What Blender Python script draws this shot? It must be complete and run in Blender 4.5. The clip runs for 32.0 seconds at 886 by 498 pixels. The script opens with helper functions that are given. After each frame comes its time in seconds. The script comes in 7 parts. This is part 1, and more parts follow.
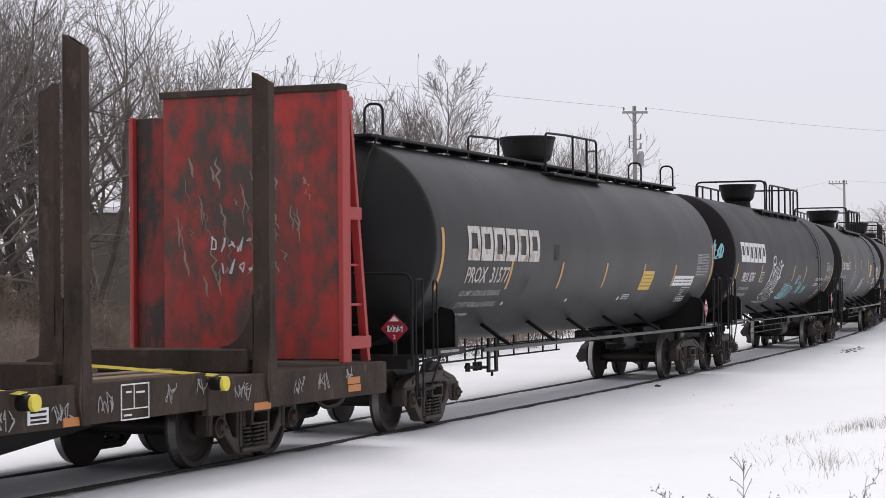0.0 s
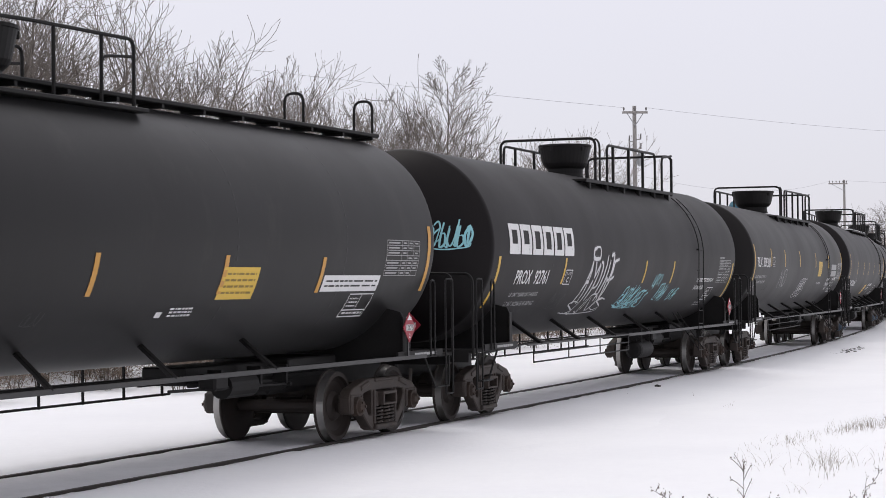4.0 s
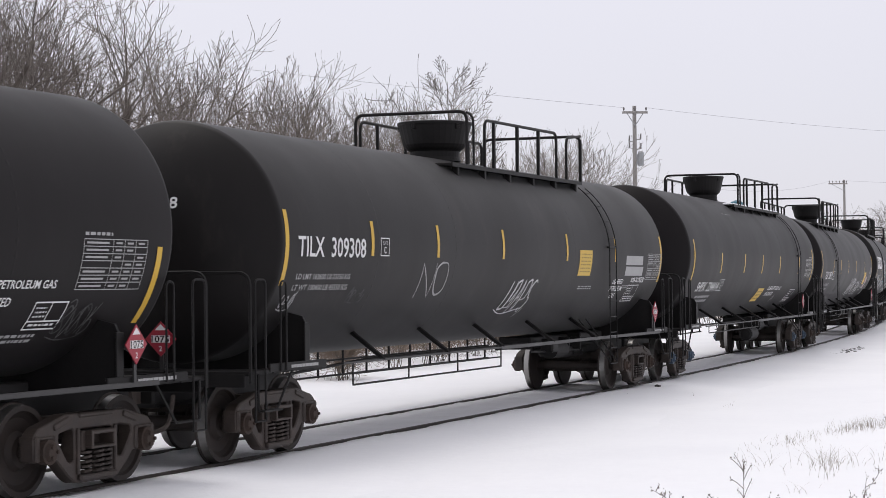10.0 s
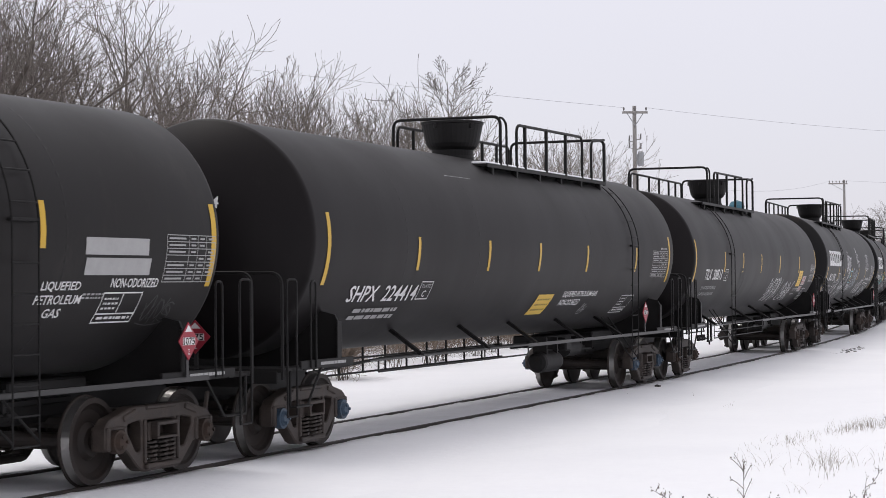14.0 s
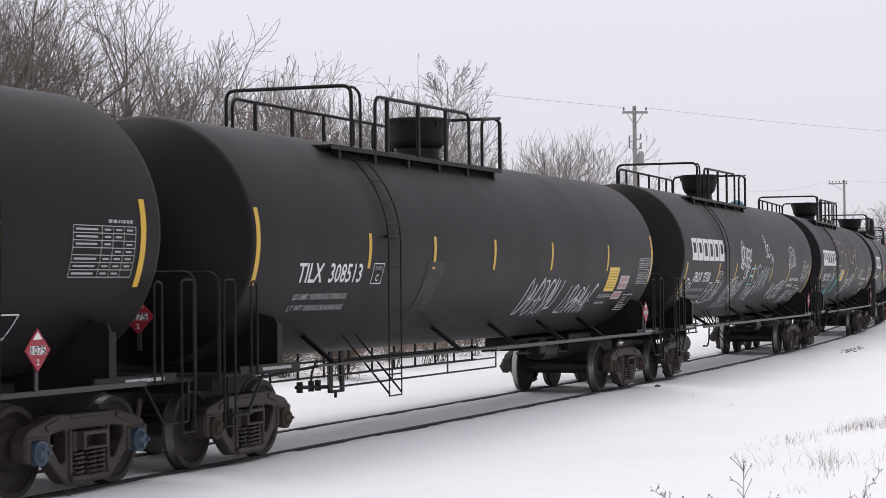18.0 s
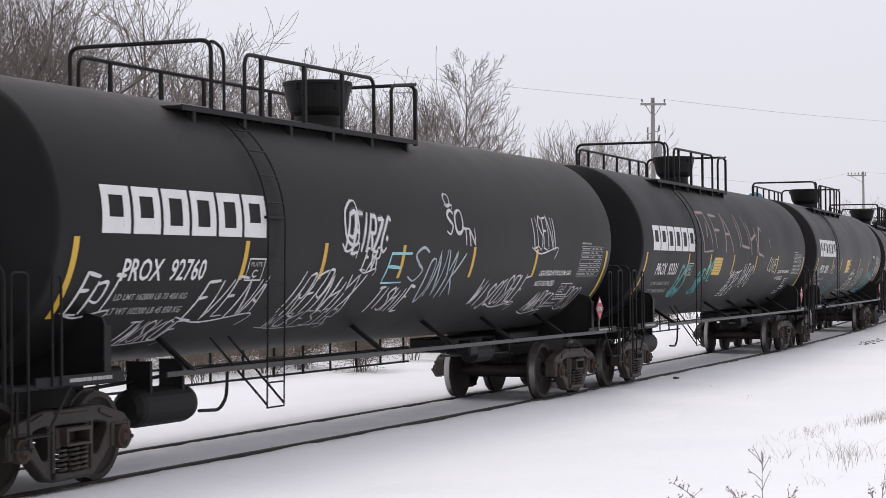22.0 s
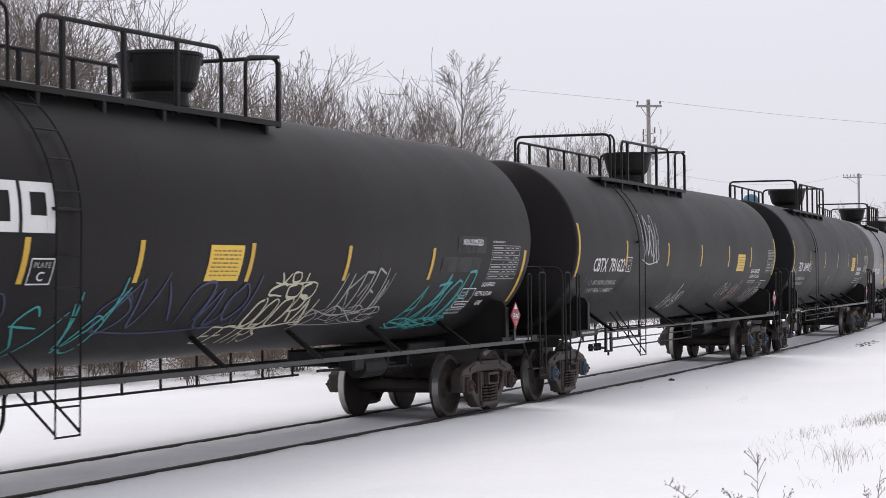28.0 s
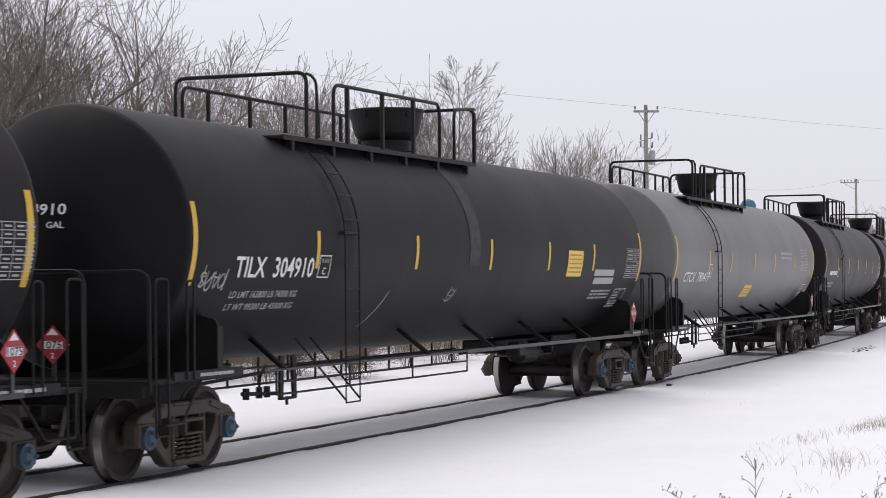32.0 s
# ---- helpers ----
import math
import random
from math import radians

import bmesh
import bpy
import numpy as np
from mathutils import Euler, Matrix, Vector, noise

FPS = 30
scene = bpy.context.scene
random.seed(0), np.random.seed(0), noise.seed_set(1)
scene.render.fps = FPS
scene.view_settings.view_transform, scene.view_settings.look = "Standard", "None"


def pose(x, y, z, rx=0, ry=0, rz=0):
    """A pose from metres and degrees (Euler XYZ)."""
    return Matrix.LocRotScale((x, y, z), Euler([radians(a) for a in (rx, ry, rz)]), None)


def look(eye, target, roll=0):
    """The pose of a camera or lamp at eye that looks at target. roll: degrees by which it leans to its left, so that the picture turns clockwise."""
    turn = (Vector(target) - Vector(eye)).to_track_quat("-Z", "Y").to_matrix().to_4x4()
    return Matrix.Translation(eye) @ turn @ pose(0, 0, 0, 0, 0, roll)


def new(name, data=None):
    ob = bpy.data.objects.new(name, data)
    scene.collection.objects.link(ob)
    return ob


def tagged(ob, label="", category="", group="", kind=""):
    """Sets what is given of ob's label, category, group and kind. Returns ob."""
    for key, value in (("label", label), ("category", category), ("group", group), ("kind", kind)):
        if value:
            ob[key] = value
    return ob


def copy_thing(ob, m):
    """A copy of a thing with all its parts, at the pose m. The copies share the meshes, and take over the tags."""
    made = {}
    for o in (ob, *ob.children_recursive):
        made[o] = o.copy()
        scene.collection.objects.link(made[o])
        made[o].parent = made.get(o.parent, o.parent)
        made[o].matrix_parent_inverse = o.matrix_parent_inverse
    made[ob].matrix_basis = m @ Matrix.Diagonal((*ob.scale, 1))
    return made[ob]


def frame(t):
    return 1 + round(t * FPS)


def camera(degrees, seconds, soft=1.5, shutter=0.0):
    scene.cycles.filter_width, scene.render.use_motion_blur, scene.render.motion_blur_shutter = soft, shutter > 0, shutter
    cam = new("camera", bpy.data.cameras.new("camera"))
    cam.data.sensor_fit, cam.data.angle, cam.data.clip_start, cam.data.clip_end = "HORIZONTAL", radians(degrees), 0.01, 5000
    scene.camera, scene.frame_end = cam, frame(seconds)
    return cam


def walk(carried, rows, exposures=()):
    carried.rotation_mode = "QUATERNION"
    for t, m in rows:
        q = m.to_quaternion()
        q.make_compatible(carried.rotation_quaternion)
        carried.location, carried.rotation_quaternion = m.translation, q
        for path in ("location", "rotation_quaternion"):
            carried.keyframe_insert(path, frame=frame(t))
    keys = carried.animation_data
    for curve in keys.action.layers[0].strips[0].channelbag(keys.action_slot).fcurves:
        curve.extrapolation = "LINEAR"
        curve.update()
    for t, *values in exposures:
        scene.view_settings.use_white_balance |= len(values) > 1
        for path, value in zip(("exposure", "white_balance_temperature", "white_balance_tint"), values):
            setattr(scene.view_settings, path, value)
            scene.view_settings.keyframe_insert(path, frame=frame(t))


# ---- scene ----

# ---------------------------------------------------------------- camera
# hand-held on a stand: still at first, later turned a little and back: seconds, turn to the left, tilt up (degrees)
PAN = [(0, 0, 0), (19.0, 0, 0), (19.5, .251, .025), (20.0, .402, .051), (20.5, .427, .025), (21.0, .478, -.075), (21.5, .527, -.125),
       (22.0, .527, -.227), (22.5, .527, -.227), (23.0, .427, -.151), (23.5, .478, -.176), (24.0, .527, -.227), (24.5, .527, -.227),
       (25.0, .527, -.200), (25.5, .427, -.151), (26.5, .49, -.14), (27.5, .527, -.125), (28.0, .402, -.176), (28.5, .327, -.125),
       (29.0, .376, -.125), (29.5, .452, -.125), (30.0, .452, -.075), (30.5, .352, -.051), (31.0, .300, -.025), (31.5, .300, -.025), (32.0, .327, -.025)]
EYE = 2.05
cam = camera(25.337, 32.0, soft=0.85, shutter=0.12)
walk(cam, [(t, pose(0, 0, EYE, 90 + 1.0134 + up, 0.548, turn)) for t, turn, up in PAN], exposures=[(0, 0.0), (32, 0.0)])

# ---------------------------------------------------------------- the line of the track and the train's run along it
CURVE_S = [-70, -40, -20, 20, 60, 100, 140, 200]
CURVE_K = [0, -.0012, -.001776, -.001752, -.001943, -.001183, -.000424, 0]
TRACK_S = np.linspace(-240, 460, 2801)
_k = np.interp(TRACK_S, CURVE_S, CURVE_K)
_i0 = int(np.argmin(abs(TRACK_S)))
_ds = TRACK_S[1] - TRACK_S[0]
TRACK_H = np.concatenate([[0], np.cumsum((_k[1:] + _k[:-1]) / 2) * _ds])
TRACK_H += 0.36811 - TRACK_H[_i0]
TRACK_X = np.concatenate([[0], np.cumsum((np.sin(TRACK_H)[1:] + np.sin(TRACK_H)[:-1]) / 2) * _ds])
TRACK_Y = np.concatenate([[0], np.cumsum((np.cos(TRACK_H)[1:] + np.cos(TRACK_H)[:-1]) / 2) * _ds])
TRACK_X -= TRACK_X[_i0]
TRACK_Y += 31.65 - TRACK_Y[_i0]


def on_track(s, side=0.0):
    """Point of the track's middle line at s, moved sideways (plus: to the camera's side), and the heading."""
    x, y, h = (np.interp(s, TRACK_S, a) for a in (TRACK_X, TRACK_Y, TRACK_H))
    return float(x + side * np.cos(h)), float(y - side * np.sin(h)), float(h)


RUN_T = [0.5 * i for i in range(8)] + [4.5] + [5.5 + 0.5 * i for i in range(17)] + [14.5] + [15.5 + 0.5 * i for i in range(21)] + [26.5] + [27.5 + 0.5 * i for i in range(10)]
RUN_S = [0.20, -1.85, -3.98, -6.16, -8.33, -10.52, -12.70, -14.88, -19.31, -23.75, -25.96, -28.19, -30.42, -32.65, -34.88, -37.14, -39.39, -41.67,
         -43.93, -46.23, -48.51, -50.80, -53.12, -55.46, -57.84, -60.24, -65.16, -70.20, -72.78, -75.40, -78.07, -80.78, -83.53, -86.33, -89.20,
         -92.12, -95.09, -98.11, -101.20, -104.36, -107.57, -110.82, -114.12, -117.55, -121.06, -124.62, -128.17, -131.74, -139.05, -146.45, -150.27,
         -154.15, -158.09, -162.10, -166.20, -170.35, -174.59, -178.88, -183.25]
RUN_V = np.gradient(np.array(RUN_S), np.array(RUN_T))


def run(t):
    """How far the train has rolled at t seconds (it comes towards s = minus)."""
    i = min(max(int(np.searchsorted(RUN_T, t)) - 1, 0), len(RUN_T) - 2)
    a, b = RUN_T[i], RUN_T[i + 1]
    h = b - a
    q = (t - a) / h
    return float((2 * q ** 3 - 3 * q * q + 1) * RUN_S[i] + (q ** 3 - 2 * q * q + q) * h * RUN_V[i]
                 + (3 * q * q - 2 * q ** 3) * RUN_S[i + 1] + (q ** 3 - q * q) * h * RUN_V[i + 1])


# ---------------------------------------------------------------- sky and light: a bright overcast winter day
def make_world():
    w = bpy.data.worlds.new("overcast_sky")
    scene.world = w
    w.use_nodes = True
    n, l = w.node_tree.nodes, w.node_tree.links
    n.clear()
    sky = n.new("ShaderNodeTexSky")
    sky.sky_type, sky.sun_disc = "NISHITA", False
    sky.sun_elevation, sky.sun_rotation = radians(62.0), radians(-30.0)
    blue = n.new("ShaderNodeBackground")
    blue.inputs["Strength"].default_value = 0.014
    l.new(sky.outputs[0], blue.inputs["Color"])
    geo = n.new("ShaderNodeTexCoord")
    sep = n.new("ShaderNodeSeparateXYZ")
    l.new(geo.outputs["Generated"], sep.inputs[0])
    clouds = n.new("ShaderNodeTexNoise")
    clouds.inputs["Scale"].default_value, clouds.inputs["Detail"].default_value = 2.2, 3
    l.new(geo.outputs["Generated"], clouds.inputs["Vector"])
    add = n.new("ShaderNodeMath")
    add.operation = "MULTIPLY_ADD"
    add.inputs[1].default_value = 0.10
    l.new(clouds.outputs["Fac"], add.inputs[0])
    l.new(sep.outputs["Z"], add.inputs[2])
    ramp = n.new("ShaderNodeValToRGB")
    e = ramp.color_ramp.elements
    e[0].position, e[0].color = 0.03, (0.67, 0.662, 0.745, 1)
    e[1].position, e[1].color = 0.9, (0.93, 0.90, 0.93, 1)
    m = ramp.color_ramp.elements.new(0.20)
    m.color = (0.80, 0.775, 0.845, 1)
    l.new(add.outputs[0], ramp.inputs["Fac"])
    cover = n.new("ShaderNodeBackground")
    l.new(ramp.outputs["Color"], cover.inputs["Color"])
    cover.inputs["Strength"].default_value = 0.955
    both = n.new("ShaderNodeAddShader")
    l.new(blue.outputs[0], both.inputs[0])
    l.new(cover.outputs[0], both.inputs[1])
    out = n.new("ShaderNodeOutputWorld")
    l.new(both.outputs[0], out.inputs["Surface"])


make_world()
sun = new("sun", bpy.data.lights.new("sun", "SUN"))
sun.data.energy, sun.data.angle, sun.data.color = 0.8, radians(28), (1.0, 0.95, 0.90)
sun.matrix_world = look((-23.5, 40.7, 88.3), (0, 0, 0))  # from behind the train


# ---------------------------------------------------------------- materials
def material(name, base, second=None, rough=0.6, metal=0.0, scale=3.0, fine=40.0, amount=0.5, bump=0.15, stretch=(1, 1, 1), third=None,
             third_scale=1.2, third_at=(0.55, 0.7), spec=0.5, vary=0.0, rough_vary=0.1, bump_scale=None, coord="Object", worn=None, sheen=0.0):
    """Paint, metal, bark, snow: a base colour broken up at two scales, with fine relief. third: patches with a shape of their own (rust, scuffs); worn: (middle, reach, strength) of the spot where they gather."""
    m = bpy.data.materials.new(name)
    m.use_nodes = True
    n, l = m.node_tree.nodes, m.node_tree.links
    bsdf = n["Principled BSDF"]
    tc = n.new("ShaderNodeTexCoord")
    mp = n.new("ShaderNodeMapping")
    mp.inputs["Scale"].default_value = stretch
    l.new(tc.outputs[coord], mp.inputs["Vector"])
    info = n.new("ShaderNodeObjectInfo")
    off = n.new("ShaderNodeVectorMath")
    off.operation = "MULTIPLY_ADD"
    l.new(info.outputs["Random"], off.inputs[0])
    off.inputs[1].default_value = (37, 53, 71)
    l.new(mp.outputs[0], off.inputs[2])

    def tex(sc, detail, rgh=0.55):
        t = n.new("ShaderNodeTexNoise")
        t.inputs["Scale"].default_value, t.inputs["Detail"].default_value, t.inputs["Roughness"].default_value = sc, detail, rgh
        l.new(off.outputs[0], t.inputs["Vector"])
        return t
    big, small = tex(scale, 5), tex(fine, 4, 0.65)
    mixf = n.new("ShaderNodeMath")
    mixf.operation = "MULTIPLY_ADD"
    l.new(small.outputs["Fac"], mixf.inputs[0])
    mixf.inputs[1].default_value = 0.45
    l.new(big.outputs["Fac"], mixf.inputs[2])
    rng = n.new("ShaderNodeMapRange")
    rng.inputs["From Min"].default_value, rng.inputs["From Max"].default_value = 0.45, 1.0
    rng.inputs["To Max"].default_value = amount
    l.new(mixf.outputs[0], rng.inputs["Value"])
    mix = n.new("ShaderNodeMix")
    mix.data_type = "RGBA"
    second = second or tuple(c * 1.5 for c in base)
    mix.inputs["A"].default_value, mix.inputs["B"].default_value = (*base, 1), (*second, 1)
    l.new(rng.outputs[0], mix.inputs["Factor"])
    colour = mix.outputs["Result"]
    if third:
        t3 = tex(third_scale, 8, 0.7)
        spread = t3.outputs["Fac"]
        if worn:
            away = n.new("ShaderNodeVectorMath")
            away.operation = "SUBTRACT"
            l.new(tc.outputs[coord], away.inputs[0])
            away.inputs[1].default_value = worn[0]
            part_of = n.new("ShaderNodeVectorMath")
            part_of.operation = "DIVIDE"
            l.new(away.outputs[0], part_of.inputs[0])
            part_of.inputs[1].default_value = worn[1]
            far = n.new("ShaderNodeVectorMath")
            far.operation = "LENGTH"
            l.new(part_of.outputs[0], far.inputs[0])
            gather = n.new("ShaderNodeMath")
            gather.operation = "MULTIPLY_ADD"
            l.new(far.outputs["Value"], gather.inputs[0])
            gather.inputs[1].default_value = -worn[2]
            l.new(spread, gather.inputs[2])
            spread = gather.outputs[0]
        r3 = n.new("ShaderNodeMapRange")
        r3.inputs["From Min"].default_value, r3.inputs["From Max"].default_value = third_at
        l.new(spread, r3.inputs["Value"])
        m3 = n.new("ShaderNodeMix")
        m3.data_type = "RGBA"
        l.new(r3.outputs[0], m3.inputs["Factor"])
        l.new(colour, m3.inputs["A"])
        m3.inputs["B"].default_value = (*third, 1)
        colour = m3.outputs["Result"]
    if vary:
        hsv = n.new("ShaderNodeHueSaturation")
        r = n.new("ShaderNodeMapRange")
        r.inputs["To Min"].default_value, r.inputs["To Max"].default_value = 1 - vary, 1 + vary
        l.new(info.outputs["Random"], r.inputs["Value"])
        l.new(r.outputs[0], hsv.inputs["Value"])
        l.new(colour, hsv.inputs["Color"])
        colour = hsv.outputs["Color"]
    l.new(colour, bsdf.inputs["Base Color"])
    rr = n.new("ShaderNodeMapRange")
    rr.inputs["To Min"].default_value, rr.inputs["To Max"].default_value = max(rough - rough_vary, 0.02), min(rough + rough_vary, 1)
    l.new(big.outputs["Fac"], rr.inputs["Value"])
    l.new(rr.outputs[0], bsdf.inputs["Roughness"])
    bsdf.inputs["Metallic"].default_value = metal
    bsdf.inputs["Specular IOR Level"].default_value = spec
    # added pale sheen, stands in for sky reflected at flat viewing angles
    if sheen:
        bsdf.inputs["Sheen Weight"].default_value, bsdf.inputs["Sheen Roughness"].default_value = sheen, 0.45
    if bump:
        b = n.new("ShaderNodeBump")
        b.inputs["Strength"].default_value, b.inputs["Distance"].default_value = bump, bump_scale or 0.01
        l.new(mixf.outputs[0], b.inputs["Height"])
        l.new(b.outputs[0], bsdf.inputs["Normal"])
    return m


SNOW = material("snow", (0.865, 0.873, 0.902), (0.94, 0.947, 0.966), rough=0.75, scale=0.35, fine=6, amount=0.8, bump=0.5, bump_scale=0.05, spec=0.2)
TRACK_SNOW = material("packed_snow", (0.60, 0.60, 0.62), (0.74, 0.74, 0.77), rough=0.75, scale=1.5, fine=14, amount=0.8, bump=0.5, bump_scale=0.03, spec=0.2)
BALLAST = material("dark_ballast", (0.035, 0.032, 0.03), (0.09, 0.085, 0.08), rough=0.9, scale=6, fine=60, bump=0.8, bump_scale=0.03)
RAIL = material("rail_steel", (0.026, 0.022, 0.020), (0.06, 0.048, 0.040), rough=0.55, metal=0.4, scale=4, fine=40)
TANK_BLACK = material("tank_black_paint", (0.0051, 0.0039, 0.0044), (0.0084, 0.0067, 0.0072), rough=0.5, scale=0.7, fine=5, amount=0.9, bump=0.05, stretch=(1, 1, .35), third=(.016, .0145, .014), third_scale=1.6, third_at=(.6, .85), vary=0.05, sheen=0.035, spec=0.125)
TANK_DEEP = material("tank_blue_black_paint", (0.0044, 0.0039, 0.0046), (0.0072, 0.0065, 0.0075), rough=0.5, scale=0.7, fine=5, amount=0.9, bump=0.05, stretch=(1, 1, .35), third=(.013, .0125, .013), third_scale=1.6, third_at=(.6, .85), sheen=0.025, spec=0.098)
TANK_BROWN = material("tank_faded_paint", (0.0062, 0.0053, 0.0055), (0.0100, 0.0086, 0.0086), rough=0.5, scale=0.7, fine=5, amount=0.9, bump=0.05, stretch=(1, 1, .35), third=(.024, .020, .018), third_scale=1.5, third_at=(.55, .85), vary=0.06, sheen=0.06, spec=0.14)
TANK_RUSTY = material("tank_paint_rusting_on_top", (0.0058, 0.0055, 0.0058), (0.0098, 0.0092, 0.0092), rough=0.5, scale=0.7, fine=5, amount=0.9, bump=0.05, stretch=(1, 1, .35), third=(.034, .022, .017), third_scale=2.2, third_at=(.2, .5), worn=((0, 0, 4.25), (12, 1.5, .55), .26), sheen=0.035, spec=0.125)
TANK_SATIN = material("tank_satin_paint", (0.0064, 0.0060, 0.0063), (0.0105, 0.0098, 0.0100), rough=0.42, scale=0.7, fine=5, amount=0.9, bump=0.04, stretch=(1, 1, .35), third=(.026, .024, .022), third_scale=1.6, third_at=(.55, .85), sheen=0.035, spec=0.18)
TANK_GREY = material("tank_grey_paint", (0.075, 0.074, 0.075), (0.11, 0.108, 0.107), rough=0.42, scale=0.7, fine=5, amount=0.9, bump=0.05, stretch=(1, 1, .35), third=(.06, .056, .053), third_scale=1.3, third_at=(.5, .8), spec=0.5)
BLACK = material("black_steel_paint", (0.0105, 0.0100, 0.0104), (0.019, 0.018, 0.0175), rough=0.5, scale=3, fine=30, amount=0.8, bump=0.12, third=(.02, .017, .015), third_scale=4, third_at=(.62, .85), spec=.12)
PIPE_GREY = material("worn_grey_steel", (0.011, 0.0105, 0.011), (0.025, 0.024, 0.024), rough=0.45, scale=2, fine=25, amount=0.8)
TRUCK = material("brown_grimy_cast_steel", (0.021, 0.0155, 0.0132), (0.053, 0.039, 0.032), rough=0.66, scale=5, fine=38, amount=1.0, bump=0.4, third=(.062, .049, .042), third_scale=5, third_at=(.56, .74), vary=0.3, rough_vary=.15)
RUST = material("rusty_steel", (0.026, 0.018, 0.014), (0.055, 0.034, 0.025), rough=0.85, scale=6, fine=40, amount=0.9, bump=0.4)
WHEEL = material("dark_wheel_steel", (0.0115, 0.0080, 0.0068), (0.028, 0.018, 0.014), rough=0.7, scale=5, fine=30, amount=0.9, bump=0.25)
TREAD = material("bright_wheel_tread", (0.34, 0.33, 0.32), (0.5, 0.49, 0.48), rough=0.34, metal=0.9, scale=4, fine=30)
CAP_BLUE = material("blue_bearing_cap", (0.03, 0.055, 0.09), (0.06, 0.105, 0.155), rough=0.6, scale=9, fine=40, third=(.05, .04, .035), third_scale=9, third_at=(.5, .7))
YELLOW = material("yellow_reflective_tape", (0.52, 0.315, 0.016), (0.60, 0.38, 0.03), rough=0.45, scale=4, fine=30, amount=0.7, bump=0.02, third=(.30, .20, .06), third_scale=6, third_at=(.62, .8))
STRIPE_ORANGE = material("orange_reflective_tape", (0.48, 0.23, 0.03), (0.56, 0.30, 0.05), rough=0.45, scale=4, fine=30, amount=0.7, bump=0.02, third=(.30, .17, .05), third_scale=6, third_at=(.6, .8))
PANEL_YELLOW = material("yellow_notice", (0.62, 0.40, 0.035), (0.68, 0.47, 0.08), rough=0.5, scale=4, fine=30, bump=0.02, vary=0.15)
NOTICE_INK = material("faded_notice_ink", (0.22, 0.15, 0.03), rough=0.6, bump=0.0)
PANEL_WHITE = material("weathered_white_notice", (0.42, 0.38, 0.38), (0.52, 0.48, 0.48), rough=0.5, scale=6, fine=40, bump=0.02)
RED_INK = material("faded_red_ink", (0.30, 0.035, 0.055), (0.38, 0.07, 0.09), rough=0.6, scale=8, fine=40, bump=0.0)
WHITE = material("white_stencil_paint", (0.62, 0.62, 0.62), (0.74, 0.74, 0.74), rough=0.6, scale=5, fine=40, amount=0.8, bump=0.02, third=(.25, .25, .25), third_scale=7, third_at=(.64, .8))
WORN_WHITE = material("worn_white_stencil_paint", (0.52, 0.50, 0.47), (0.62, 0.60, 0.56), rough=0.65, scale=5, fine=40, bump=0.02, third=(.20, .15, .10), third_scale=5, third_at=(.48, .66))
PALE = material("pale_grey_stencil_paint", (0.30, 0.30, 0.30), (0.42, 0.42, 0.42), rough=0.6, scale=6, fine=40, bump=0.02)
FAINT = material("faint_grey_chalk", (0.055, 0.055, 0.055), (0.10, 0.10, 0.10), rough=0.8, scale=6, fine=40, bump=0.02, third=(.02, .02, .02), third_scale=5, third_at=(.45, .65))
FADED = material("faded_rubbed_paint", (0.030, 0.030, 0.030), (0.05, 0.05, 0.049), rough=0.6, scale=2, fine=20, amount=.9, bump=0.02, third=(.016, .016, .016), third_scale=2.5, third_at=(.45, .6), spec=.2)
SCRAPE = material("bare_scraped_metal", (0.16, 0.13, 0.09), (0.36, 0.31, 0.25), rough=0.6, scale=6, fine=40, bump=0.1)
OVERSPRAY = material("thin_overspray", (0.045, 0.045, 0.046), (0.09, 0.09, 0.092), rough=0.7, scale=12, fine=60, amount=1.0, bump=0.02)
SPRAY_WHITE = material("white_spray_paint", (0.52, 0.52, 0.53), (0.66, 0.66, 0.67), rough=0.6, scale=8, fine=40, amount=.8, bump=0.02, third=(.2, .2, .2), third_scale=5, third_at=(.55, .75))
SPRAY_MIST = material("blue_white_spray_paint", (0.34, 0.40, 0.44), (0.48, 0.54, 0.57), rough=0.6, scale=6, fine=40, bump=0.02, third=(.12, .14, .16), third_scale=4, third_at=(.5, .7))
SPRAY_CYAN = material("pale_cyan_spray_paint", (0.22, 0.50, 0.56), (0.36, 0.62, 0.66), rough=0.6, scale=6, fine=40, bump=0.02)
SPRAY_TEAL = material("teal_spray_paint", (0.03, 0.28, 0.28), (0.07, 0.38, 0.36), rough=0.6, scale=6, fine=40, bump=0.02)
SPRAY_BLUE = material("dull_blue_spray_paint", (0.025, 0.035, 0.09), (0.05, 0.06, 0.14), rough=0.6, scale=6, fine=40, bump=0.02)
SPRAY_DULL_RED = material("dull_red_spray_paint", (0.05, 0.012, 0.014), (0.08, 0.02, 0.022), rough=0.7, scale=6, fine=40, bump=0.02)
SPRAY_CREAM = material("cream_spray_paint", (0.48, 0.46, 0.34), (0.6, 0.58, 0.45), rough=0.6, scale=6, fine=40, bump=0.02)
SPRAY_PINK = material("dusty_pink_spray_paint", (0.28, 0.20, 0.19), (0.38, 0.29, 0.27), rough=0.6, scale=6, fine=40, bump=0.02)
PLACARD_RED = material("red_placard", (0.26, 0.010, 0.025), (0.33, 0.016, 0.036), rough=0.45, scale=8, fine=40, bump=0.02)
BULK_RED = material("scraped_red_paint", (0.40, 0.028, 0.019), (0.17, 0.014, 0.010), rough=0.6, scale=1.6, fine=10, amount=0.9, bump=0.2, stretch=(1, 1, .55), third=(.052, .036, .028), third_scale=3.4, third_at=(.28, .50), worn=((8.55, .05, 3.2), (50, 1.5, 1.9), .15))
